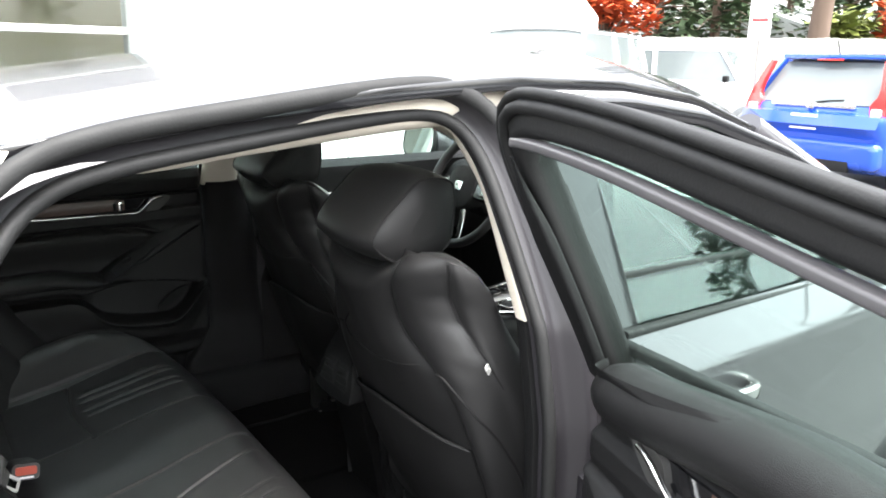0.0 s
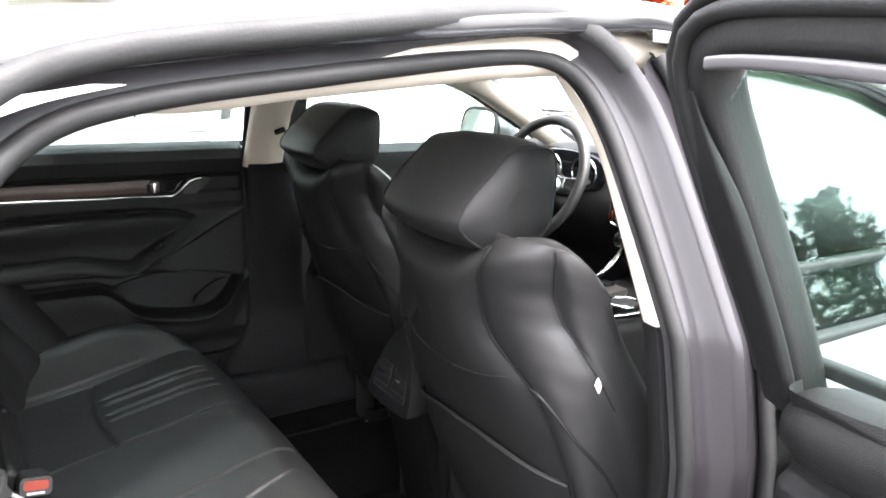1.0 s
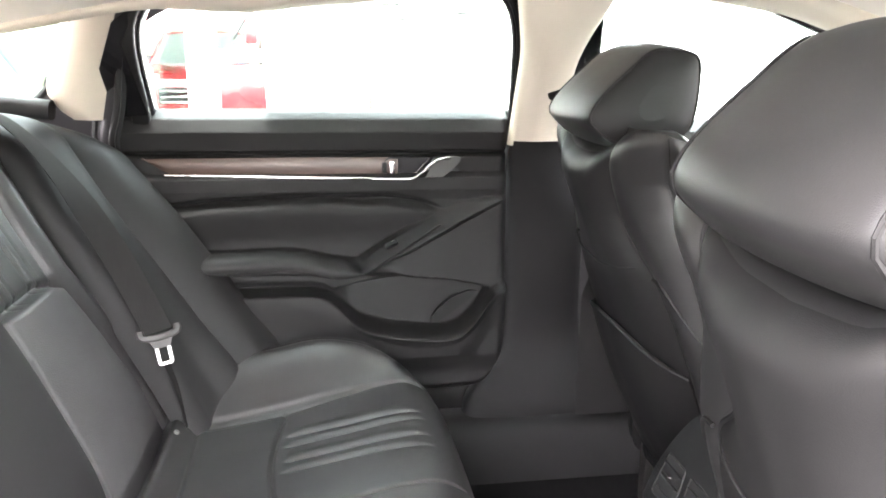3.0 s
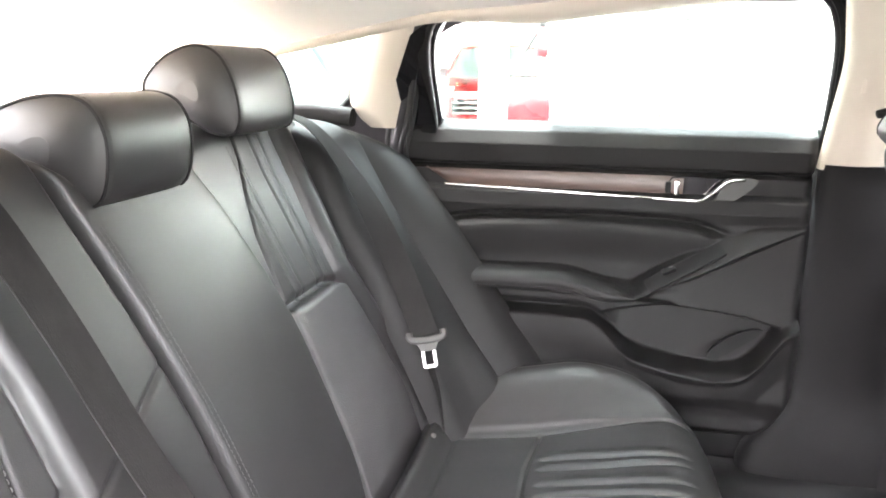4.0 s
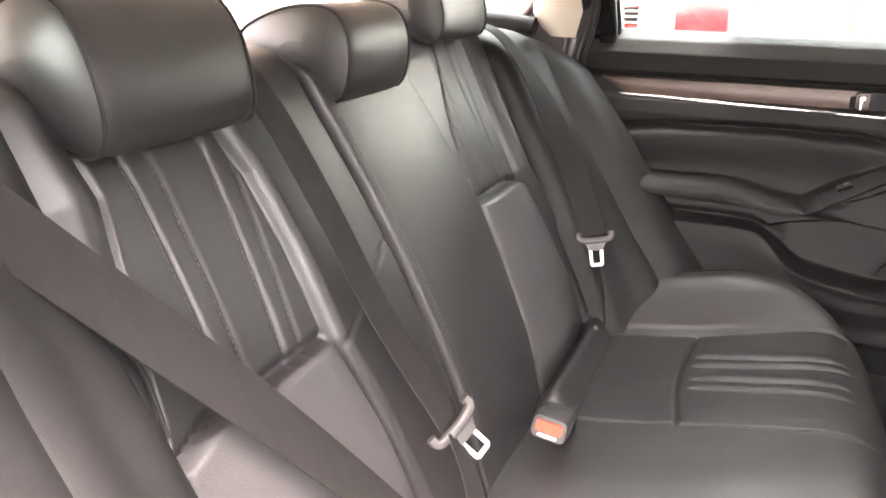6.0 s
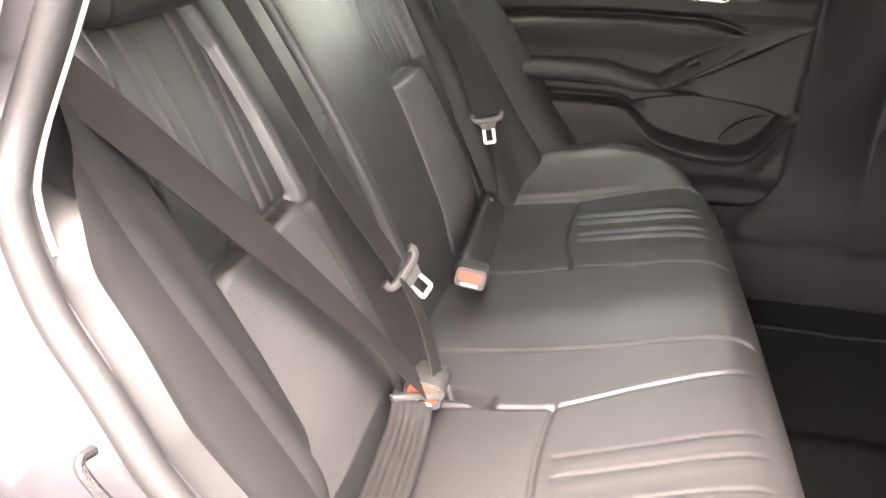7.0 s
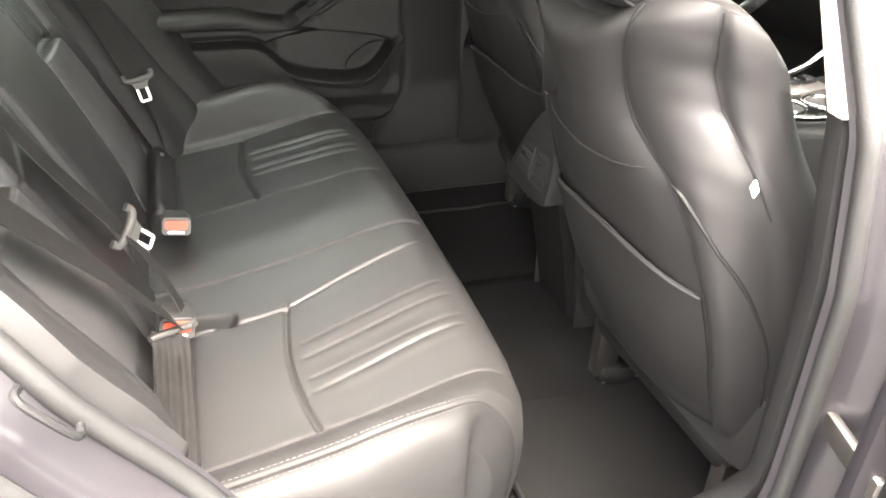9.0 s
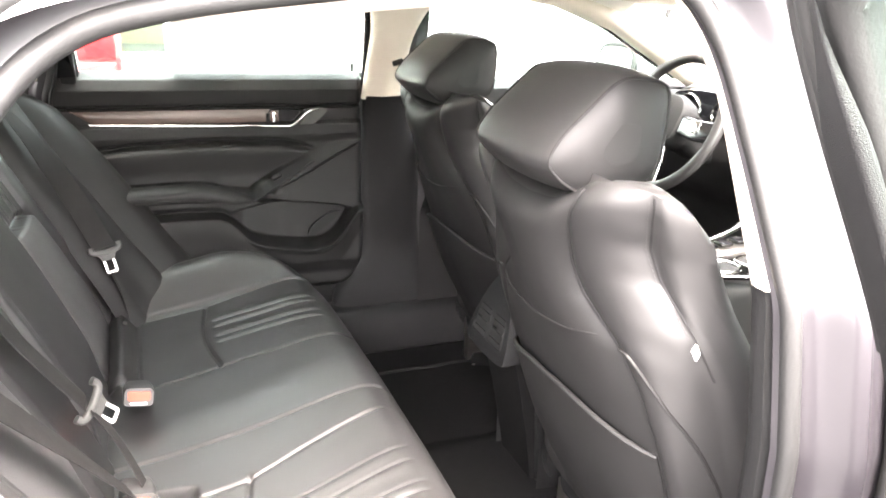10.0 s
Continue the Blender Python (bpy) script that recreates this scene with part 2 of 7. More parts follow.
def stitches(name, path, mat, parent, length=0.0045, gap=0.0025, r=0.00055, lift=(0, 0, 0.001)):
    """A row of small raised threads along a path, as one joined part."""
    p = np.array(path, float)
    s = np.r_[0, np.cumsum(np.linalg.norm(np.diff(p, axis=0), axis=1))]
    v, f = [], []
    for k in np.arange(0, s[-1] - length, length + gap):
        a, b = (np.array([np.interp(k + e, s, p[:, j]) for j in range(3)]) + lift for e in (0, length))
        t = (b - a) / (np.linalg.norm(b - a) + 1e-9)
        side = np.cross(t, np.array(lift) / (np.linalg.norm(lift) + 1e-9))
        up = np.cross(side, t)
        base = len(v)
        mid = (a + b) / 2 + up * r
        for q in (a, mid, b):
            for c, d in ((1, 0), (0, 1), (-1, 0)):
                v.append(q + r * (c * side + d * up))
        for i in range(2):
            for j in range(2):
                f.append((base + 3 * i + j, base + 3 * i + 3 + j, base + 3 * i + 4 + j, base + 3 * i + 1 + j))
    ob = mesh(name, v, f, mat, parent)
    ob["kind"] = "stuff"
    return ob


def soft_noise(us, vs, w):
    """Smooth noise over a grid, sampled coarsely and spread."""
    cu, cv = np.linspace(us[0], us[-1], 40), np.linspace(min(vs), max(vs), 60)
    c = np.array([[noise.noise((float(a), float(b), w)) for b in cv] for a in cu])
    rows = np.array([np.interp(vs, cv, r) for r in c])
    return np.array([np.interp(us, cu, col) for col in rows.T]).T


# ---- the car's shell ----
def roof_z(x):
    return np.interp(x, [-1.6, -1.1, -0.75, -0.4, -0.1, 0.2, 0.55, 0.9, 1.18], [1.05, 1.18, 1.275, 1.325, 1.365, 1.405, 1.442, 1.438, 1.405])


def edge_z(x):
    return np.interp(x, [-0.9, -0.5, -0.195, 0.055, 0.3, 0.495, 0.75, 0.951, 1.18, 1.318, 1.75], [1.13, 1.225, 1.286, 1.321, 1.345, 1.357, 1.35, 1.323, 1.25, 1.185, 0.985])


def jamb_y(z):
    """Half width of the door opening's inner edge at a height."""
    return np.interp(z, [0.3, 0.6, 0.85, 1.0, 1.32, 1.42], [0.775, 0.80, 0.79, 0.762, 0.602, 0.555])


OPENING = spline([(0.44, 0.42), (0.458, 0.60), (0.462, 0.80), (0.460, 0.98), (0.450, 1.15), (0.434, 1.25), (0.392, 1.302), (0.30, 1.310), (0.05, 1.282), (-0.09, 1.262),
                  (-0.165, 1.238), (-0.216, 1.19), (-0.268, 1.10), (-0.300, 1.02), (-0.285, 0.95), (-0.250, 0.895), (-0.208, 0.83), (-0.155, 0.76), (-0.085, 0.67), (0.01, 0.56),
                  (0.14, 0.415), (0.25, 0.385), (0.38, 0.39)], 220, closed=True)
_t = np.roll(OPENING, -1, 0) - np.roll(OPENING, 1, 0)
_t /= np.linalg.norm(_t, axis=1, keepdims=True)
OPEN_N = np.stack([_t[:, 1], -_t[:, 0]], 1)


def inset(x, z):
    """How much deeper the opening's rear lower edge lies than the rest of its rim."""
    return 0.056 * smoothstep(0.02, -0.16, x) * smoothstep(1.20, 1.02, z)


def at_opening(i, d, o, sgn):
    """A place round the rear door's opening: d outwards from its edge, o out from the car."""
    x, z = OPENING[i] + OPEN_N[i] * d
    if sgn > 0:
        w = float(smoothstep(0.06, -0.12, x) * smoothstep(1.05, 1.21, z))
        x, z = x - 0.034 * w, z + 0.042 * w
    deep = float(inset(*OPENING[i])) * float(smoothstep(0.058, 0.040, d))
    return (float(x), float(sgn * (jamb_y(z) + o - deep)), float(z))


def opening_band(name, idx, prof, mat, parent, sgn, label="", closed=True, thick=0.0):
    pts = np.array([[at_opening(i, d, o, sgn) for d, o in prof] for i in idx])
    if closed:
        pts = np.concatenate([pts, pts[:1]])
    return sheet(name, pts, mat, parent, thick, label)


def opening_tube(name, idx, d, o, r, mat, parent, sgn, closed=False, rx=None):
    path = np.array([at_opening(i, d, o, sgn) for i in idx])
    return sweep(name, path, circle(r, 10, rx), mat, parent, up=(0, 1, 0), closed=closed)


ALL = list(range(220))
car = thing("car", "dark grey metallic four-door sedan parked with rear passenger door open", "car")


def body_side(sgn):
    """Jamb, seals and outer skin round one rear door opening."""
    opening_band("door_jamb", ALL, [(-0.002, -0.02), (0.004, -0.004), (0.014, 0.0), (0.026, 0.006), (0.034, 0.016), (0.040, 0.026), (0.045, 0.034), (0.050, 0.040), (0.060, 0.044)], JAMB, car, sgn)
    opening_tube("door_seal", ALL, 0.004, -0.002, 0.0105, RUBBER, car, sgn, closed=True)
    # second seal along the roof rail and down the rear edge
    top = [i for i in ALL if OPENING[i][1] > 0.70 and OPENING[i][0] < 0.425]
    opening_tube("roof_weatherstrip", top, 0.047, 0.042, 0.0085, RUBBER, car, sgn, rx=0.013)
    edge = [i for i in ALL if OPENING[i][1] > 0.955 and OPENING[i][0] < 0.40]
    if sgn < 0:
        opening_tube("headliner_edge", edge, -0.001, -0.017, 0.0019, BEIGE, car, sgn)
    # rear quarter panel with the C-pillar
    rear = [i for i in ALL if OPENING[i][0] < 0.145 and OPENING[i][1] < 1.262]
    pts = []
    for i in rear:
        row = []
        x0, z0 = OPENING[i]
        for t in np.linspace(0, 1, 14):
            d = 0.058 + (0.62 - 0.49 * float(smoothstep(0.97, 1.05, z0))) * t
            x, z = (OPENING[i] + OPEN_N[i] * d)
            z = min(max(z, 0.22), max(1.055, z0 + 0.02))
            x = min(x, 0.2)
            o = 0.043 + 0.03 * math.sin(min(t * 2.2, 1) * math.pi / 2) * float(smoothstep(1.1, 0.8, z))
            row.append((x, sgn * (float(jamb_y(z)) + o), z))
        pts.append(row)
    sheet("quarter_panel", np.array(pts), PAINT, car, 0.0)
    # B-pillar skin between the two doors
    front = [i for i in ALL if OPENING[i][0] > 0.425 and 0.42 < OPENING[i][1] < 1.30]
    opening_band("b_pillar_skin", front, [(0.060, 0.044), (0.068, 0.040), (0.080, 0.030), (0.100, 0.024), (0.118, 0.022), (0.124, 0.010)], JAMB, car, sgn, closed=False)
    opening_tube("front_door_seal", front, 0.112, 0.034, 0.010, RUBBER, car, sgn)
    low = [i for i in ALL if OPENING[i][1] < 0.47]
    opening_band("rocker_panel", low, [(0.060, 0.044), (0.09, 0.055), (0.14, 0.05), (0.20, 0.02)], PAINT, car, sgn, closed=False)


body_side(-1)
body_side(1)

# roof, inner headliner and rails
xs, ys = np.linspace(-0.75, 1.18, 70), np.linspace(-1, 1, 41)
pts = np.zeros((70, 41, 3))
for i, x in enumerate(xs):
    ye = float(np.interp(x, [-0.75, -0.2, 0.5, 1.18], [0.60, 0.625, 0.632, 0.640]))
    zc, ze = float(roof_z(x)), float(edge_z(x))
    for j, v in enumerate(ys):
        pts[i, j] = (x, v * ye, ze + 0.012 + (zc - ze - 0.012) * (1 - abs(v) ** 2.3) - 0.012 * abs(v) ** 14)
sheet("roof_panel", pts, PAINT, car, 0.003, "dark grey metallic roof with glossy clear coat")
head = pts.copy()
head[..., 1] *= 0.93
head[..., 2] -= 0.045 - 0.030 * smoothstep(0.0, -0.25, head[..., 0]) * np.abs(ys[None]) ** 3
headliner = sheet("headliner", head[2:-2], HEADLINER, None, 0.006)
tagged(headliner, "light grey woven fabric headliner under the roof", "headliner", kind="structure")
for sgn in (-1, 1):
    path = [(x, sgn * (0.632 if x < 1.0 else 0.632 + 0.02 * (x - 1.0)), float(edge_z(x)) + 0.004) for x in np.linspace(-0.7, 1.6, 60)]
    sweep("drip_rail", path, rrect(0.012, 0.022, 0.004), GLOSSBLACK, car, up=(0, 0, 1))
    path = [(x, sgn * (0.640 + 0.085 * float(smoothstep(1.0, 1.75, x))), float(edge_z(x)) - 0.012) for x in np.linspace(0.50, 1.70, 40)]
    sweep("chrome_moulding", path, rrect(0.010, 0.016, 0.004), CHROME, car, up=(0, 0, 1), label="bright chrome window moulding")
    path = [(1.16, sgn * 0.615, 1.262), (1.35, sgn * 0.645, 1.165), (1.55, sgn * 0.675, 1.065), (1.78, sgn * 0.71, 0.955)]
    sweep("a_pillar", spline(path, 20), rrect(0.07, 0.075, 0.03), PAINT, car, up=(0, 0, 1))

# inner roof rails and pillar trims in light greige
trims = thing("pillar_trims", "light greige plastic pillar and roof rail trims", "interior trim", kind="structure")
for sgn in (-1, 1):
    path = [(x, sgn * 0.565, float(edge_z(x)) - 0.028 + 0.012 * float(smoothstep(0.0, -0.25, x))) for x in np.linspace(-0.70, 1.12, 40)]
    path += [tuple(p) for p in spline([(1.14, sgn * 0.568, 1.235), (1.35, sgn * 0.605, 1.135), (1.55, sgn * 0.635, 1.035), (1.74, sgn * 0.66, 0.945)], 14)]
    sweep("roof_rail_trim", path, [(a * 0.045, b * 0.030) for a, b in circle(1.0, 14)], BEIGE, trims, up=(0, 0, 1), scale=[1 - 0.62 * float(smoothstep(0.0, -0.25, p[0])) for p in path])
    # B-pillar: light upper, black lower flaring into the sill
    def ring(z, x0, x1, y, depth=0.05):
        prof = spline([(x0, y + 0.03), (x0 + 0.004, y + 0.006), (x0 + 0.03, y - 0.008), ((x0 + x1) / 2, y - 0.014), (x1 - 0.03, y - 0.008), (x1 - 0.004, y + 0.006), (x1, y + 0.03)], 16)
        return [(a, sgn * b, z) for a, b in prof] + [(x1 - 0.02, sgn * (y + 0.035), z), (x0 + 0.02, sgn * (y + 0.035), z)]
    loops = [ring(z, 0.452 - 0.03 * float(smoothstep(1.18, 1.33, z)), 0.560 + 0.05 * float(smoothstep(1.15, 1.33, z)), float(jamb_y(z)) - 0.052 - 0.02 * float(smoothstep(1.2, 1.33, z))) for z in np.linspace(1.012, 1.33, 18)]
    loft("b_pillar_upper", loops, BEIGE, trims)
    loops = [ring(z, 0.456 - 0.09 * float(smoothstep(0.58, 0.44, z)), 0.592 + 0.040 * float(smoothstep(0.98, 0.80, z)) + 0.02 * float(smoothstep(0.7, 0.45, z)), float(jamb_y(z)) - 0.058 - 0.03 * float(smoothstep(0.6, 0.44, z))) for z in np.linspace(0.42, 1.022, 26)]
    loft("b_pillar_lower", loops, PLASTIC, trims, "black grained plastic lower pillar cover")
    # bar between the door opening and the small quarter window
    loops = []
    for t in np.linspace(0, 1, 16):
        z = 1.065 + 0.23 * t
        xa = float(np.interp(z, [1.065, 1.085, 1.115, 1.18, 1.24, 1.27, 1.295], [-0.375, -0.398, -0.413, -0.392, -0.362, -0.330, -0.265]))
        xb = float(np.interp(z, [1.065, 1.135, 1.20, 1.295], [-0.300, -0.285, -0.258, -0.192]))
        loops.append(ring(z, xa, xb, 0.692 - 0.075 * t))
    loft("c_pillar_trim", loops, BEIGE, trims)
    # panel behind the quarter window down to the parcel shelf
    pts = []
    for t in np.linspace(0, 1, 12):
        top = np.array((-0.50 - 0.62 * t, 0.600 + 0.03 * t, 1.250 - 0.125 * t))
        bot = np.array((-0.60 - 0.60 * t, 0.655 + 0.02 * t, 1.02 - 0.02 * t))
        pts.append([(p[0], sgn * p[1], p[2]) for p in (bot + (top - bot) * k - np.array((0, 0.018, 0)) * math.sin(math.pi * k) for k in np.linspace(0, 1, 8))])
    sheet("sail_panel", np.array(pts), BEIGE, trims, 0.01)
    # ledge under the quarter window
    path = [(-0.62, sgn * 0.655, 1.085), (-0.5, sgn * 0.665, 1.092), (-0.44, sgn * 0.673, 1.088), (-0.40, sgn * 0.676, 1.084)]
    sweep("quarter_ledge", spline(path, 16), rrect(0.05, 0.035, 0.012), PLASTIC, trims, up=(0, 0, 1))

# glass
quarter = spline([(-0.335, 1.262), (-0.37, 1.18), (-0.42, 1.112), (-0.47, 1.092), (-0.60, 1.095), (-0.66, 1.11), (-0.62, 1.16), (-0.5, 1.225), (-0.40, 1.258)], 40, closed=True)
for sgn in (-1, 1):
    m = loft("quarter_glass", [[(x, sgn * (float(jamb_y(z)) - 0.005 + e), z) for x, z in quarter] for e in (0, 0.004)], GLASS_GREEN, car)
    m.visible_shadow = False
    ring_path = [(x, sgn * (float(jamb_y(z)) - 0.006), z) for x, z in quarter]
    sweep("glass_rim", ring_path, circle(0.007, 8), RUBBER, car, up=(0, 1, 0), closed=True)


def pane(name, a, b, c, d, bow, mat, n=12, thick=0.004):
    """A bowed pane between four corners."""
    a, b, c, d = (np.array(q, float) for q in (a, b, c, d))
    out = np.zeros((n, n, 3))
    for i, u in enumerate(np.linspace(0, 1, n)):
        for j, v in enumerate(np.linspace(0, 1, n)):
            out[i, j] = (a * (1 - v) + b * v) * (1 - u) + (d * (1 - v) + c * v) * u + np.array(bow) * 4 * v * (1 - v)
    ob = sheet(name, out, mat, car, thick)
    ob.visible_shadow = False
    return ob


pane("windshield", (1.18, -0.60, 1.315), (1.18, 0.60, 1.315), (1.84, 0.70, 0.945), (1.84, -0.70, 0.945), (0.06, 0, 0.075), GLASS)
pane("rear_window", (-0.76, 0.57, 1.24), (-0.76, -0.57, 1.24), (-1.42, -0.60, 1.03), (-1.42, 0.60, 1.03), (-0.05, 0, 0.045), GLASS_REAR)
for sgn in (-1, 1):
    path = spline([(-0.70, sgn * 0.575, 1.268), (-0.95, sgn * 0.60, 1.190), (-1.2, sgn * 0.63, 1.110), (-1.42, sgn * 0.65, 1.025)], 18)
    sweep("rear_window_rim", path, rrect(0.03, 0.02, 0.006), GLOSSBLACK, car, up=(0, 0, 1))
shelf = box("parcel_shelf", (0.86, 1.26, 0.03), (-0.99, 0, 1.005), BEIGE, None, bevel=0.012, rot=(0, -2, 0))
tagged(shelf, "light fabric parcel shelf behind the rear headrests", "shelf", kind="structure")

# bonnet, boot, flanks and wheels, plain but closed
def body_loop(x, w, zt, zb, crown):
    n = 24
    out = []
    for k in range(n):
        a = 2 * math.pi * k / n
        c, s = math.cos(a), math.sin(a)
        out.append((x, w * math.copysign(abs(c) ** 0.35, c), (zt + zb) / 2 + (zt - zb) / 2 * math.copysign(abs(s) ** 0.4, s) + (crown * (1 - c * c) if s > 0 else 0)))
    return out


loft("front_body", [body_loop(1.70, 0.86, 0.94, 0.25, 0.03), body_loop(2.0, 0.88, 0.92, 0.25, 0.03), body_loop(2.4, 0.88, 0.84, 0.25, 0.03), body_loop(2.7, 0.82, 0.74, 0.26, 0.02), body_loop(2.82, 0.66, 0.62, 0.3, 0.01)], PAINT, car)
loft("rear_body", [body_loop(-0.86, 0.84, 0.99, 0.28, 0.0), body_loop(-1.4, 0.84, 1.0, 0.28, 0.02), body_loop(-1.75, 0.82, 0.99, 0.30, 0.02), body_loop(-1.95, 0.74, 0.86, 0.36, 0.01)], PAINT, car)
box("underbody", (3.4, 1.5, 0.06), (0.4, 0, 0.19), PLASTIC, car, bevel=0.01)
for x in (2.1, -0.73):
    for sgn in (-1, 1):
        w = disc("wheel", (x, sgn * 0.82, 0.335), (0, 1, 0), 0.335, 0.22, RUBBER, car, n=40, bevel=0.1)
        disc("rim", (x, sgn * 0.90, 0.335), (0, 1, 0), 0.23, 0.09, CHROME, w, n=32, bevel=0.08)


# ---- doors ----
DOOR_LIP = ([-0.33, -0.212, -0.134, 0.0, 0.086, 0.217, 0.265, 0.304, 0.36, 0.46], [0.880, 0.888, 0.897, 0.903, 0.905, 0.902, 0.894, 0.881, 0.850, 0.80])
ARM_TOP = ([-0.33, -0.085, 0.002, 0.04, 0.077, 0.131, 0.165, 0.235, 0.46], [0.800, 0.805, 0.808, 0.803, 0.792, 0.784, 0.782, 0.780, 0.780])
ARM_LOW = ([-0.33, -0.127, -0.02, 0.153, 0.235, 0.46], [0.766, 0.767, 0.767, 0.760, 0.752, 0.745])
BAR_TOP = ([0.10, 0.142, 0.195, 0.25, 0.301, 0.35, 0.399, 0.46], [0.760, 0.782, 0.817, 0.851, 0.880, 0.896, 0.903, 0.906])
BAR_LOW = ([0.10, 0.163, 0.249, 0.356, 0.431, 0.46], [0.745, 0.770, 0.808, 0.864, 0.899, 0.908])
BIN_LIP = ([-0.33, -0.02, 0.05, 0.077, 0.098, 0.122, 0.145, 0.19, 0.233, 0.28, 0.322, 0.348, 0.372, 0.395, 0.408, 0.416, 0.47], [0.724, 0.727, 0.726, 0.720, 0.704, 0.674, 0.655, 0.641, 0.632, 0.626, 0.625, 0.632, 0.650, 0.680, 0.705, 0.722, 0.728])
BIN_TOP = ([0.06, 0.12, 0.198, 0.231, 0.308, 0.375, 0.416], [0.716, 0.730, 0.744, 0.747, 0.740, 0.728, 0.716])


def smooth_curve(x, curve):
    """A curve through its corners, softened by a running mean."""
    return sum(np.interp(np.asarray(x, float) + e, *curve) for e in (-0.014, -0.007, 0.0, 0.007, 0.014)) / 5


def trim_y(x, z):
    """Depth of the door's inner panel: the value is the half width at which its face lies."""
    x, z = np.broadcast_arrays(np.asarray(x, float), np.asarray(z, float))
    lip, at, al = (smooth_curve(x, c) for c in (DOOR_LIP, ARM_TOP, ARM_LOW))
    bt, bl, bn, bu = (smooth_curve(x, c) for c in (BAR_TOP, BAR_LOW, BIN_LIP, BIN_TOP))
    # upper roll, the band with the wood strip, and the ledge under it
    b = np.interp(z, [0.45, 0.88, 0.905, 0.925, 0.950, 0.96, 1.0, 1.04, 1.065, 1.082], [0.704, 0.704, 0.706, 0.700, 0.701, 0.714, 0.712, 0.699, 0.708, 0.735])
    b = b + 0.012 * groove(z - 0.9965, 0.004)
    # padded insert: a crease over it, its upper edge full, hollowing towards the armrest
    front = smoothstep(0.335, 0.27, x)
    b = b + 0.012 * groove(z - lip - 0.007, 0.006) * smoothstep(0.35, 0.26, x)
    ins = smoothstep(lip + 0.003, lip - 0.012, z) * front
    b = b + ins * (-0.010 + 0.020 * smoothstep(lip - 0.006, 0.81, z))
    # front field beside and below the bar
    field = smoothstep(bl + 0.004, bl - 0.010, z) * smoothstep(0.16, 0.26, x)
    b = b * (1 - field) + field * (0.688 + 0.006 * smoothstep(0.30, 0.45, x))
    # armrest
    reach = 0.062 * smoothstep(0.245, 0.12, x)
    arm = smoothstep(at + 0.004, at - 0.012, z) * smoothstep(al - 0.012, al + 0.006, z)
    b = b - reach * arm
    under = smoothstep(al - 0.002, al - 0.012, z) * smoothstep(bn - 0.004, bn + 0.020, z) * smoothstep(0.26, 0.10, x)
    b = b - 0.016 * under
    # the bar that climbs forward from the armrest, its top leaning back
    w = np.clip((z - bl) / np.maximum(bt - bl, 0.004), 0, 1)
    crest = np.interp(x, [0.13, 0.18, 0.25, 0.32, 0.40, 0.45], [0.648, 0.652, 0.660, 0.672, 0.687, 0.694])
    bar = smoothstep(bl - 0.010, bl + 0.003, z) * smoothstep(bt + 0.006, bt - 0.002, z) * smoothstep(0.125, 0.165, x)
    b = b * (1 - bar) + bar * (crest + 0.034 * w ** 1.2 * smoothstep(0.45, 0.30, x))
    # bin and the proud panel below its lip
    inbin = smoothstep(bn - 0.002, bn + 0.010, z) * smoothstep(bu + 0.004, bu - 0.006, z) * smoothstep(0.075, 0.13, x) * smoothstep(0.420, 0.405, x)
    b = b + inbin * (0.728 - b) * 0.92
    low = smoothstep(bn + 0.004, bn - 0.010, z) * smoothstep(0.53, 0.58, z)
    b = b * (1 - low) + low * (0.668 + 0.012 * smoothstep(bn - 0.02, bn - 0.10, z))
    rim = groove(z - bn + 0.010, 0.010) * smoothstep(0.09, 0.16, x) * smoothstep(0.44, 0.41, x)
    b = b - 0.008 * rim
    return b


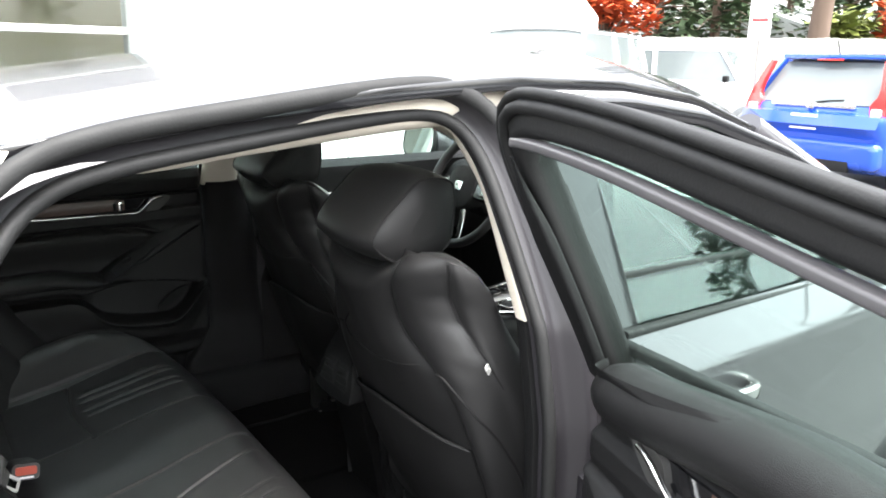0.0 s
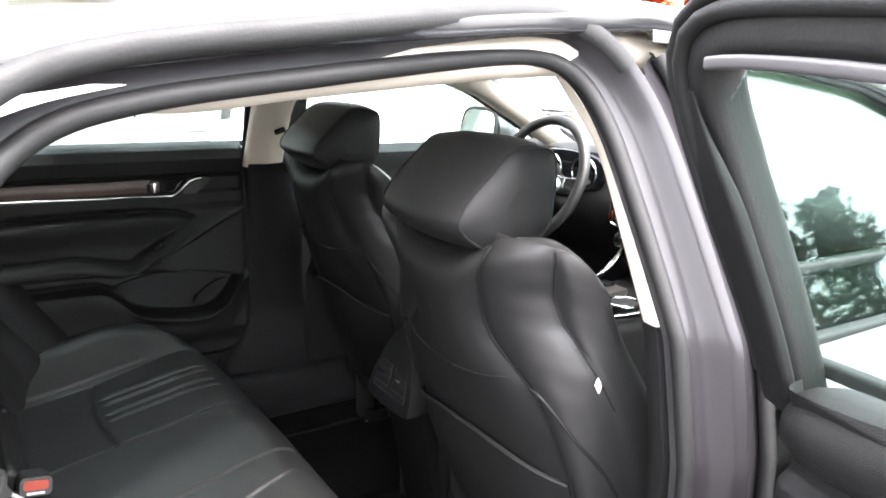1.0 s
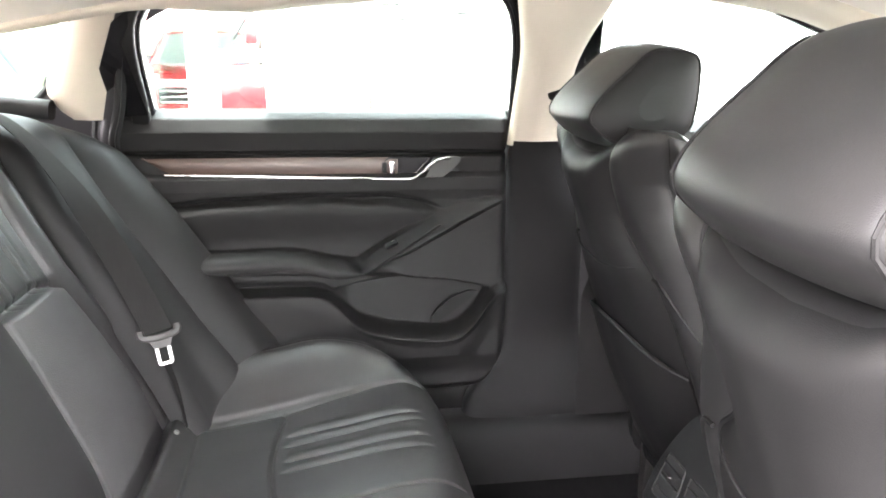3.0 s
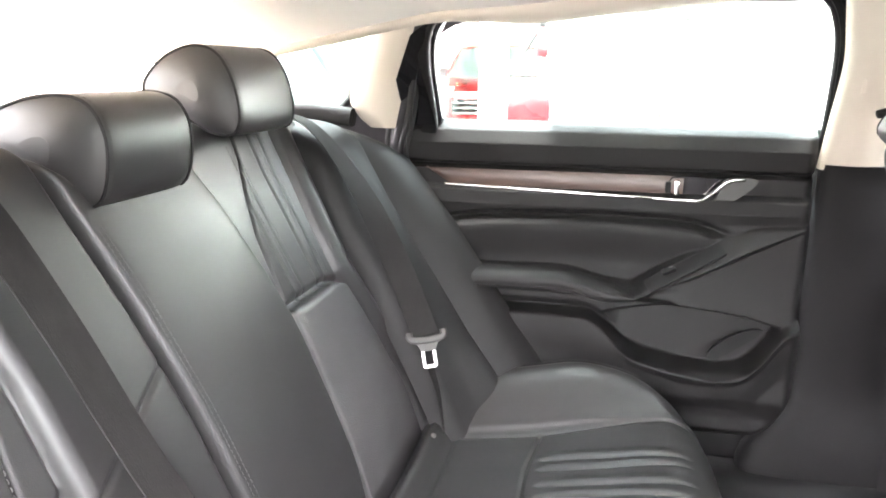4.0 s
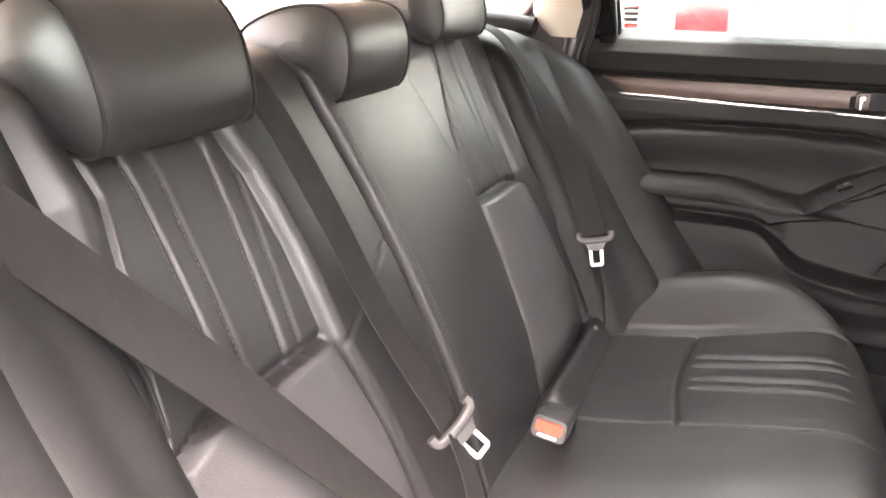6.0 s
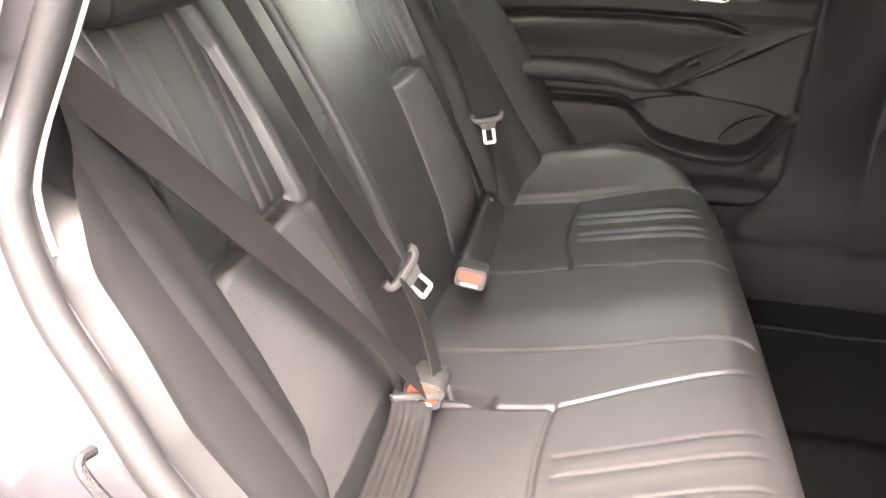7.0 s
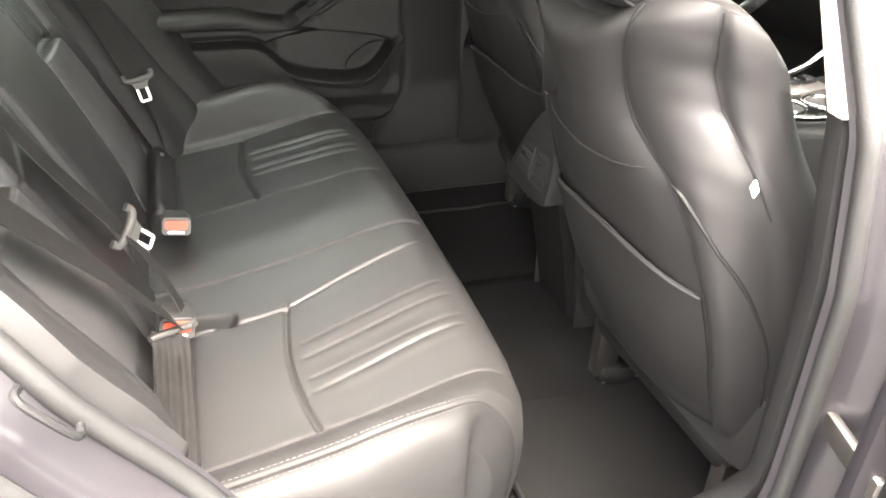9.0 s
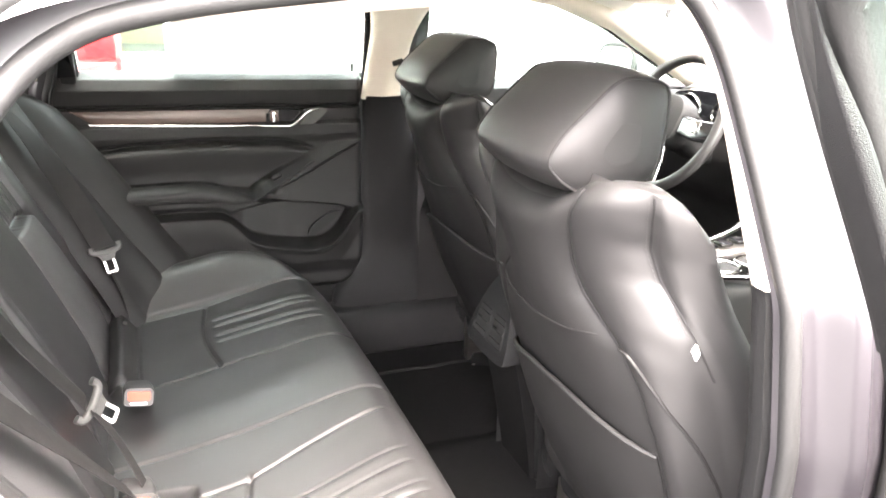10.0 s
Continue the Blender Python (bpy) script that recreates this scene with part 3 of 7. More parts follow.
def rear_door(sgn, open_deg):
    near = sgn < 0
    hinge = Vector((0.575, sgn * 0.80, 0.0))
    if near:
        door = thing("open_rear_door", "open rear passenger door with black trim, chrome pull and tinted glass", "car door")
    else:
        door = thing("rear_door", "closed rear door with black padded trim, wood strip and chrome pull", "car door")

    def P(x, y, z):
        return (x - hinge.x, sgn * y - hinge.y, z)

    def put(ob):
        ob.parent = door
        return ob
    # inner trim panel
    nx_, nz_ = 260, 240
    xs, zs = np.linspace(-0.325, 0.452, nx_)[:, None], np.linspace(0, 1, nz_)[None]
    zb = 0.487 + 0.10 * np.clip((xs - 0.37) / 0.082, 0, 1) ** 3
    zz = zb + (1.082 - (0.042 * smoothstep(0.10, 0.45, xs) if near else 0.0) - zb) * zs
    yy = trim_y(xs, zz) + 0.03 * np.clip((xs - 0.425) / 0.027, 0, 1) ** 3 + 0.03 * np.clip((zb + 0.025 - zz) / 0.025, 0, 1) ** 2
    pts = np.stack([xs + 0 * zz - hinge.x, sgn * yy - hinge.y, zz], 2)
    panel = put(sheet("trim_panel", pts if near else pts[:, ::-1], SOFT, None, 0.0, angle=50))
    # wood strip and chrome blade
    xs = np.linspace(-0.262, 0.225, 30)
    wood = np.array([[P(x, 0.7125 - 0.0035 * math.sin(math.pi * k), z0 + (0.9905 - z0) * k) for k in np.linspace(0, 1, 6)] for x, z0 in ((x, 0.960 - 0.008 * (x + 0.22) / 0.45 + 0.030 * max(0, (-0.215 - x) / 0.047)) for x in xs)])
    put(sheet("wood_strip", wood, WOOD, None, 0.002, "dark brown wood-grain trim strip"))
    blade = spline([P(-0.222, 0.708, 0.9585), P(0.0, 0.706, 0.953), P(0.225, 0.704, 0.9475), P(0.255, 0.700, 0.949), P(0.272, 0.695, 0.960), P(0.292, 0.690, 0.981), P(0.306, 0.690, 0.9885), P(0.328, 0.694, 0.9905)], 50)
    put(sweep("chrome_pull", blade, rrect(0.006, 0.0075, 0.0025), CHROME, None, "satin chrome door pull strip", up=(0, sgn, 0)))
    cup = spline([(0.205, 0.9895), (0.27, 0.9895), (0.312, 0.989), (0.29, 0.965), (0.268, 0.952), (0.215, 0.953), (0.200, 0.962)], 28, closed=True)
    put(loft("pull_cup", [[P(x, 0.7115, z) for x, z in cup], [P(0.255 + (x - 0.255) * 0.97, 0.7085, 0.971 + (z - 0.971) * 0.94) for x, z in cup], [P(0.255 + (x - 0.255) * 0.8, 0.725, 0.971 + (z - 0.971) * 0.8) for x, z in cup]], GLOSSBLACK, None))
    for xx, hh in ((0.198, 0.022), (0.213, 0.026)):
        put(box("lock_lever", (0.010, 0.008, hh), P(xx, 0.706, 0.970), CHROME if xx > 0.2 else PLASTIC, None, bevel=0.003))
    bez = spline([(0.300, 0.9895), (0.352, 0.9895), (0.330, 0.962), (0.300, 0.944), (0.268, 0.943), (0.284, 0.956)], 24, closed=True)
    put(loft("pull_bezel", [[P(x, 0.712, z) for x, z in bez], [P(x, 0.702, z) for x, z in bez]], TONGUE, None))
    # armrest pad, switch plate and switch
    pad = []
    for x in np.linspace(-0.315, 0.150, 40):
        zt, y_in = float(smooth_curve(x, ARM_TOP)) + 0.002, 0.6405
        r = [(y_in + 0.070, zt - 0.006), (y_in + 0.045, zt + 0.001), (y_in + 0.016, zt), (y_in - 0.001, zt - 0.010), (y_in - 0.004, zt - 0.022), (y_in + 0.008, zt - 0.032), (y_in + 0.070, zt - 0.034)]
        q = 0.2 + 0.8 * float(smoothstep(0.152, 0.09, x)) ** 0.6
        pad.append([P(x, y_in + 0.035 + (a - y_in - 0.035) * (0.6 + 0.4 * q), zt - 0.018 + (b - zt + 0.018) * q) for a, b in spline(r, 22)])
    ap = put(loft("armrest_pad", pad, LEATHER_SHADED, None))
    for dz in (0.024, 0.0285):
        sp = [P(x, 0.6395, float(smooth_curve(x, ARM_TOP)) - dz) for x in np.linspace(-0.30, 0.10, 40)]
        stitches("stitching", sp, THREAD, ap, lift=(0, -sgn * 0.0030, 0)).parent = ap
    a0, a1 = np.array((0.172, 0.664, 0.789)), np.array((0.300, 0.682, 0.866))
    plt = [P(*(a0 + (a1 - a0) * t)) for t in np.linspace(0, 1, 12)]
    sw = put(sweep("switch_plate", plt, rrect(0.034, 0.008, 0.003), PLASTIC, None, up=(0, -sgn * 0.62, 0.75), scale=[0.7 + 0.3 * math.sin(math.pi * (0.25 + 0.55 * t)) for t in np.linspace(0, 1, 12)]))
    c = a0 + (a1 - a0) * 0.28
    box("window_switch", (0.026, 0.018, 0.010), P(c[0], c[1] - 0.002, c[2] + 0.012), PLASTIC, sw, bevel=0.003, rot=(-sgn * 30, -26, 0))
    box("switch_mark", (0.008, 0.008, 0.0015), P(c[0] + 0.003, c[1] - 0.005, c[2] + 0.0185), PAPER, sw, bevel=0.0005, rot=(-sgn * 30, -26, 0))
    # raised lip in the bin, added where a highlight runs along it
    slot = spline([(0.30, 0.648), (0.36, 0.690), (0.385, 0.712), (0.37, 0.716), (0.33, 0.700), (0.295, 0.668)], 20, closed=True)
    put(loft("bin_highlight_lip", [[P(x, 0.690, z) for x, z in slot], [P(x, 0.683, z) for x, z in slot]], PLASTIC, None))
    # outer skin
    pts = np.array([[P(x, float(np.interp(z, [0.34, 0.5, 0.75, 0.9, 0.97], [0.80, 0.845, 0.872, 0.862, 0.845])), z) for z in np.linspace(0.36, 0.985, 12)] for x in np.linspace(-0.24, 0.555, 12)])
    for i in range(12):
        for j in range(12):
            if pts[i, j, 0] + hinge.x < 0.12:
                zmin = np.interp(pts[i, j, 0] + hinge.x, [-0.24, -0.16, -0.07, 0.02, 0.12], [0.93, 0.80, 0.70, 0.60, 0.40])
                pts[i, j, 2] = max(pts[i, j, 2], zmin)
    put(sheet("door_skin", pts, PAINT, None, 0.002))
    # window sash: front upright, roof bar, rear upright, with rubber run channels
    sash = spline([(0.530, 1.00), (0.515, 1.12), (0.498, 1.24), (0.486, 1.302), (0.462, 1.330), (0.40, 1.340), (0.25, 1.332), (0.05, 1.305), (-0.10, 1.280), (-0.19, 1.235), (-0.235, 1.15), (-0.262, 1.03)], 60)
    if near:
        sash = sash - np.stack([0.033 * smoothstep(1.32, 1.04, sash[:, 1]) * (sash[:, 0] > 0.4), 0 * sash[:, 1]], 1)
    else:
        k = smoothstep(0.06, -0.12, sash[:, 0]) * smoothstep(1.05, 1.21, sash[:, 1])
        sash = sash + np.stack([-0.034 * k, 0.042 * k], 1)
    path = [P(x, float(jamb_y(z)) + 0.012, z) for x, z in sash]
    put(sweep("sash_frame", path, rrect(0.046, 0.042, 0.012), GLOSSBLACK if not near else RUBBER, None, up=(0, 1, 0)))
    run = [P(x, float(jamb_y(z)) - 0.020, z) for x, z in sash]
    if near:
        slim = [(q[0] - 0.012, q[1], q[2]) for q in run[:15]]
        put(sweep("sash_trim", slim, rrect(0.042, 0.014, 0.005), PLASTIC, None, up=(0, 1, 0), scale=[1 - 0.85 * float(smoothstep(9, 14, k)) for k in range(15)]))
        edge = [P(x - 0.027 * nx, float(jamb_y(z)) - 0.014, z - 0.027 * nz) for (x, z), nx, nz in zip(sash, *(lambda t: (t[:, 1] / np.hypot(t[:, 0], t[:, 1]), -t[:, 0] / np.hypot(t[:, 0], t[:, 1])))(np.gradient(sash, axis=0)))]
        put(sweep("painted_sash_edge", edge[18:52], rrect(0.010, 0.018, 0.003), SASHGREY, None, up=(0, 1, 0)))
        for off, rr in ((0.010, 0.0075), (0.024, 0.006)):
            lip = [P(x + off * nx, float(jamb_y(z)) - 0.012, z + off * nz) for (x, z), nx, nz in zip(sash, *(lambda t: (t[:, 1] / np.hypot(t[:, 0], t[:, 1]), -t[:, 0] / np.hypot(t[:, 0], t[:, 1])))(np.gradient(sash, axis=0)))]
            put(sweep("sash_seal", lip[1:54], circle(rr, 10), RUBBER, None, up=(0, 1, 0)))
        roll, size = [], []
        for x in np.linspace(-0.30, 0.462, 40):
            zt = 1.082 - 0.042 * float(smoothstep(0.10, 0.45, x))
            roll.append(P(x, 0.738, zt - 0.036))
            size.append((1 - max(0.0, (x - 0.40) / 0.064) ** 2.2) ** 0.5 * 0.98 + 0.02 if x < 0.4635 else 0.05)
        put(sweep("padded_top", roll, circle(0.040, 20, 0.048), SOFT, None, up=(0, 0, 1), scale=size))
    else:
        put(sweep("sash_trim", run, rrect(0.034, 0.016, 0.006), PLASTIC, None, up=(0, 1, 0)))
        low = np.array([[P(x, 0.772 - 0.02 * math.sin(math.pi * k), 0.34 + 0.20 * k) for k in np.linspace(0, 1, 6)] for x in np.linspace(0.02, 0.54, 8)])
        put(sheet("door_inner_shell", low, PLASTIC, None, 0.003))
    sail = [(-0.335, 1.066), (-0.240, 1.074), (-0.262, 1.20), (-0.215, 1.272), (-0.270, 1.235), (-0.318, 1.135)]
    put(loft("sail_cover", [[P(x, float(jamb_y(z)) + e, z) for x, z in sail] for e in (-0.03, 0.01)], GLOSSBLACK, None))
    # glass
    gl = []
    for x in np.linspace(-0.245, 0.505, 24):
        zt = float(np.interp(x, [-0.262, -0.19, -0.10, 0.05, 0.25, 0.40, 0.47, 0.53], [1.06, 1.22, 1.27, 1.295, 1.322, 1.325, 1.29, 1.05]))
        gl.append([P(x, float(jamb_y(z)) + 0.010, z) for z in np.linspace(0.96, zt, 8)])
    g = put(sheet("window_glass", np.array(gl), GLASS_GREEN, None, 0.004))
    g.visible_shadow = False
    for yy, nm in ((0.784, "belt_seal"),) if near else ((0.764, "belt_seal"), (0.815, "outer_belt_seal")):
        put(sweep(nm, [P(-0.25, yy, 1.072 if yy < 0.80 else 1.0), P(0.1, yy, (1.066 if near else 1.074) if yy < 0.80 else 0.995), P(0.50, yy, (1.032 if near else 1.072) if yy < 0.80 else 0.975)], rrect(0.018, 0.016, 0.005), RUBBER, None, up=(0, 0, 1)))
    if near:
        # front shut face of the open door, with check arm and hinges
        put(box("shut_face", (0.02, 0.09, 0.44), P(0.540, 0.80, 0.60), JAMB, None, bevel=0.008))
        put(box("check_arm", (0.16, 0.012, 0.028), P(0.60, 0.775, 0.70), STEEL, None, bevel=0.004))
    door.matrix_basis = Matrix.Translation(hinge if not near else Vector((0.500, -0.850, 0.0))) @ Matrix.Rotation(radians(open_deg), 4, "Z")
    return door


rear_door(-1, 74)
rear_door(1, 0)


def front_door(sgn):
    """A closed front door: skin, sash, glass, outer handle, inner trim."""
    near = sgn < 0
    d = thing("front_door", "closed grey front door with chrome handle and black sash" if near else "closed front door with black trim and chrome strip", "car door", "front doors")
    skin = np.array([[(x, sgn * float(np.interp(z, [0.34, 0.5, 0.70, 0.88, 0.915, 0.93, 0.942, 0.99], [0.80, 0.848, 0.872, 0.884, 0.886, 0.882, 0.872, 0.812])), z) for z in np.concatenate([np.linspace(0.36, 0.88, 10), np.linspace(0.895, 0.95, 12), np.linspace(0.96, 0.99, 4)])] for x in np.linspace(0.592, 1.66, 16)])
    sk = sheet("door_skin", skin, PAINT, d, 0.002)
    trim = np.array([[(x, sgn * float(np.interp(z, [0.40, 0.7, 0.78, 0.80, 0.9, 0.98, 1.03, 1.05, 1.062], [0.68, 0.68, 0.62, 0.70, 0.71, 0.705, 0.695, 0.705, 0.735])), z) for z in np.linspace(0.40, 1.062, 30)] for x in np.linspace(0.612, 1.70, 16)])
    sheet("trim_panel", trim, SOFT, d, 0.0)
    sweep("chrome_strip", [(0.62, sgn * 0.700, 0.955), (1.1, sgn * 0.698, 0.95), (1.6, sgn * 0.69, 0.945)], rrect(0.006, 0.008, 0.002), CHROME, d, up=(0, sgn, 0))
    gl = []
    for x in np.linspace(0.60, 1.66, 24):
        zt = float(edge_z(x)) - 0.02
        gl.append([(x, sgn * (float(np.interp(z, [0.96, 1.33], [0.795, 0.635])) - 0.0), z) for z in np.linspace(0.96, max(zt, 0.975), 8)])
    g = sheet("window_glass", np.array(gl), GLASS_GREEN, d, 0.004)
    g.visible_shadow = False
    post = [(0.600, sgn * 0.800, 0.97), (0.595, sgn * 0.735, 1.12), (0.575, sgn * 0.645, 1.33)]
    sweep("b_pillar_cover", spline(post, 10), rrect(0.085, 0.012, 0.005), GLOSSBLACK, d, up=(0, 1, 0))
    path = [(x, sgn * float(np.interp(edge_z(x) - 0.03, [0.96, 1.33], [0.80, 0.645])), float(edge_z(x)) - 0.028) for x in np.linspace(0.56, 1.68, 40)]
    sweep("sash_frame", path, rrect(0.022, 0.030, 0.008), GLOSSBLACK, d, up=(0, 0, 1))
    for yy, zz in ((0.745, 1.055), (0.812, 0.985)):
        sweep("belt_seal", [(0.59, sgn * yy, zz), (1.1, sgn * yy, zz - 0.008), (1.68, sgn * yy, zz - 0.02)], rrect(0.020, 0.018, 0.006), RUBBER, d, up=(0, 0, 1))
    hp = spline([(0.655, sgn * 0.882, 0.888), (0.672, sgn * 0.908, 0.886), (0.74, sgn * 0.918, 0.882), (0.812, sgn * 0.910, 0.876), (0.838, sgn * 0.880, 0.873)], 20)
    hd = sweep("outer_handle", hp, rrect(0.018, 0.026, 0.008), CHROME, d, up=(0, 0, 1))
    disc("handle_cup", (0.745, sgn * 0.875, 0.884), (0, 1, 0), 0.045, 0.018, PAINT, hd, bevel=0.3)
    # door mirror
    ctr = np.array((1.40, 0.93, 1.08))
    shape = spline([(-0.105, -0.045), (-0.12, 0.0), (-0.095, 0.062), (0.0, 0.075), (0.085, 0.066), (0.105, 0.02), (0.09, -0.048), (0.0, -0.062)], 32, closed=True)
    loops = []
    for e, k in ((0.0, 1.0), (0.03, 1.02), (0.07, 0.92), (0.10, 0.70), (0.115, 0.35)):
        loops.append([(ctr[0] + e, sgn * (ctr[1] + a * k * 0.95), ctr[2] + b * k) for a, b in shape])
    m = loft("door_mirror", loops, PAINT, d)
    loft("mirror_glass", [[(ctr[0] - 0.018 - e + 0.22 * b, sgn * (ctr[1] + a * 0.9 * 0.95), ctr[2] + b * 0.9) for a, b in shape] for e in (0.0, 0.003)], MIRROR, m)
    sweep("mirror_rim", [(ctr[0] - 0.014 + 0.2 * b, sgn * (ctr[1] + a * 0.95 * 0.95), ctr[2] + b * 0.95) for a, b in shape], circle(0.008, 8), PLASTIC, m, up=(1, 0, 0), closed=True)
    box("mirror_arm", (0.07, 0.12, 0.035), (1.43, sgn * 0.82, 1.02), GLOSSBLACK, m, bevel=0.012)
    return d


front_door(-1)
front_door(1)


# ---- rear bench ----
def cushion_z(x):
    """Height of the bench along the car, dipping towards the backrest."""
    return np.interp(x, [-0.26, -0.18, 0.0, 0.14, 0.22], [0.505, 0.512, 0.545, 0.580, 0.600])


def rear_cushion(bench):
    prof = spline([(-0.27, 0.44), (-0.262, 0.50), (-0.20, 0.512), (-0.10, 0.526), (0.0, 0.545), (0.10, 0.571), (0.18, 0.592), (0.235, 0.597),
                   (0.278, 0.572), (0.296, 0.52), (0.292, 0.44), (0.275, 0.36), (0.262, 0.29)], 420)
    half = spline([(0.0, 0.0), (0.20, 0.0), (0.40, 0.0), (0.505, -0.003), (0.530, -0.020), (0.560, -0.048), (0.595, -0.078), (0.624, -0.090), (0.646, -0.086), (0.664, -0.064), (0.676, -0.016), (0.682, 0.05), (0.682, 0.14), (0.675, 0.25)], 430)
    lat = np.vstack([(half * (-1, 1))[:0:-1], half])
    px, pz = prof[:, 0][:, None], prof[:, 1][:, None]
    ly, drop = lat[:, 0][None], lat[:, 1][None]
    a = np.abs(ly)
    taper = 1 - (0.03 + 0.045 * smoothstep(0.5, 0.66, a)) * smoothstep(0.0, 0.28, px)
    y = ly * taper
    corner = np.interp(a, [0.10, 0.25, 0.36, 0.46, 0.54, 0.60, 0.65, 0.69], [0.0, 0.0, 0.002, 0.007, 0.018, 0.036, 0.072, 0.12])
    front = smoothstep(0.12, 0.29, px)
    x = px - corner * front
    rise = np.where(drop < 0, smoothstep(0.33, 0.02, px) * (0.96 + 0.04 * smoothstep(-0.27, -0.05, px)), 1.0)
    z = np.maximum(pz - drop * rise, 0.285 + 0 * ly)
    top = smoothstep(0.30, 0.25, px) * smoothstep(-0.25, -0.2, px) * smoothstep(0.10, 0.0, drop)
    # outboard pads are dished, the middle pad a little crowned
    bulge = 0.010 * groove(ly, 0.10) - 0.006 * groove(a - 0.36, 0.12)
    seam = 0 * x
    in_line = np.interp(px, [-0.2, 0.0, 0.10, 0.25], [0.212, 0.214, 0.186, 0.158])
    mid_line = np.interp(px, [-0.2, 0.0, 0.26], [0.176, 0.188, 0.165])
    out_line = np.interp(px, [-0.2, 0.0, 0.26], [0.512, 0.506, 0.525])
    fade = smoothstep(0.26, 0.20, px)
    seam = seam + 0.0052 * groove(a - in_line, 0.0042) * fade * (ly < 0) + 0.0042 * groove(np.where(ly < 0, a - 0.083, a - mid_line), 0.0034)
    seam = seam + 0.0028 * groove(a - out_line, 0.0034)
    bow = 0.0 - 0.016 * np.sin(np.clip((a - 0.207) / 0.30, 0, 1) * math.pi)
    seam = seam + 0.0050 * groove(px - bow, 0.0040) * smoothstep(0.196, 0.21, a + 0.02 * (ly > 0)) * smoothstep(0.515, 0.50, a)
    pleat = 0 * x
    for k, (y0, y1) in enumerate([(0.310, 0.281), (0.344, 0.319), (0.392, 0.376), (0.424, 0.401)]):
        line = np.interp(px, [0.0, 0.25], [y0, y1])
        pleat = pleat + 0.0026 * groove(a - line, 0.0036) * smoothstep(0.0, 0.015, px) * smoothstep(0.26, 0.2, px)
        pleat = pleat - 0.0028 * groove(a - line - 0.014, 0.011) * smoothstep(0.0, 0.03, px) * smoothstep(0.25, 0.18, px)
    # the slot that the near buckles stand in
    slot = 0.030 * np.exp(-((px + 0.118) / 0.034) ** 6 - ((ly + 0.190 + 0.25 * (px + 0.118)) / 0.014) ** 6)
    # rolled rear edge beyond the middle
    roll = (0.040 * groove(px + 0.192, 0.024) - 0.006 * groove(px + 0.158, 0.006)) * smoothstep(0.13, 0.20, ly)
    dz = (bulge - seam - pleat - slot) * top + roll * smoothstep(-0.262, -0.23, px)
    crest = 0.0022 * groove(a - 0.630, 0.0030) * smoothstep(0.29, 0.22, px)
    z = z - crest
    wrinkle = soft_noise(prof[:, 0] * 9, lat[:, 0] * 9, 2.0)
    pts = np.stack([x + 0 * z, y + 0 * z, z + dz + 0.0016 * wrinkle * top], 2)
    part = sheet("seat_cushion", pts, LEATHER, bench, angle=60)
    # outer flanks take the darkened leather copy, shade set by colour
    part.data.materials.append(LEATHER_SHADED)
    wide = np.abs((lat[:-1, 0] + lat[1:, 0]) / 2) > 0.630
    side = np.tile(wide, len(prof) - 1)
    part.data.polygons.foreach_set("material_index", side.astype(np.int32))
    for s in (-1, 1):
        for off in (0.622, 0.638):
            i0 = int(np.argmin(np.abs(lat[:, 0] - s * off)))
            row = pts[:, i0]
            keep = (prof[:, 0] > -0.16) & (np.arange(len(prof)) < np.argmax(prof[:, 0]) - 20)
            stitches("stitching", row[keep] + (0, 0, 0.0006), THREAD, part, lift=(0, 0, 0.0012))
    return part


BACK_LEN = 0.68
BACK_A = np.array([-0.205, 0.0, 0.525])
BACK_T = np.array([-0.250, 0.0, 0.548]) / np.linalg.norm([-0.250, 0.0, 0.548])
BACK_N = np.array([BACK_T[2], 0.0, -BACK_T[0]])


def on_back(s, y, d=0.0):
    """A place s along the backrest from its foot, at y across the car, d proud of it."""
    return BACK_A + BACK_T * s + np.array([0, y, 0]) + BACK_N * d


MID_NEAR = ([0, 0.17, 0.31, 0.44, 0.54, 0.68], [-0.050, -0.047, -0.054, -0.068, -0.084, -0.10])
MID_FAR = ([0, 0.20, 0.34, 0.415, 0.515, 0.585, 0.68], [0.216, 0.222, 0.217, 0.204, 0.176, 0.148, 0.12])
# inner and outer seams of the two outboard panels, near the open door and beyond it
SEAMS = {-1: (([0, 0.10, 0.20, 0.31, 0.42, 0.51, 0.575, 0.68], [0.203, 0.203, 0.214, 0.238, 0.240, 0.248, 0.268, 0.28]),
              ([0, 0.20, 0.31, 0.39, 0.48, 0.53, 0.57, 0.68], [0.484, 0.484, 0.482, 0.462, 0.441, 0.428, 0.432, 0.44])),
         1: (([0, 0.20, 0.34, 0.461, 0.522, 0.574, 0.68], [0.224, 0.230, 0.228, 0.246, 0.270, 0.300, 0.33]),
             ([0, 0.107, 0.226, 0.35, 0.43, 0.50, 0.60, 0.68], [0.512, 0.505, 0.470, 0.428, 0.425, 0.432, 0.442, 0.45]))}
NOTCH = {-1: 0.318, 1: 0.342}
PLEATS = ((0.388, 0.384), (0.360, 0.352), (0.305, 0.288), (0.280, 0.258))


def pleat_y(k, sgn, s):
    """Where a pleat of an outboard panel runs; beyond the middle they lean with the panel."""
    lo, hi = PLEATS[k]
    q = lo + (hi - lo) * (s - 0.33) / 0.21
    return q + 0.012 * smoothstep(0.52, 0.62, s) + (0.006 if sgn > 0 else 0.0)


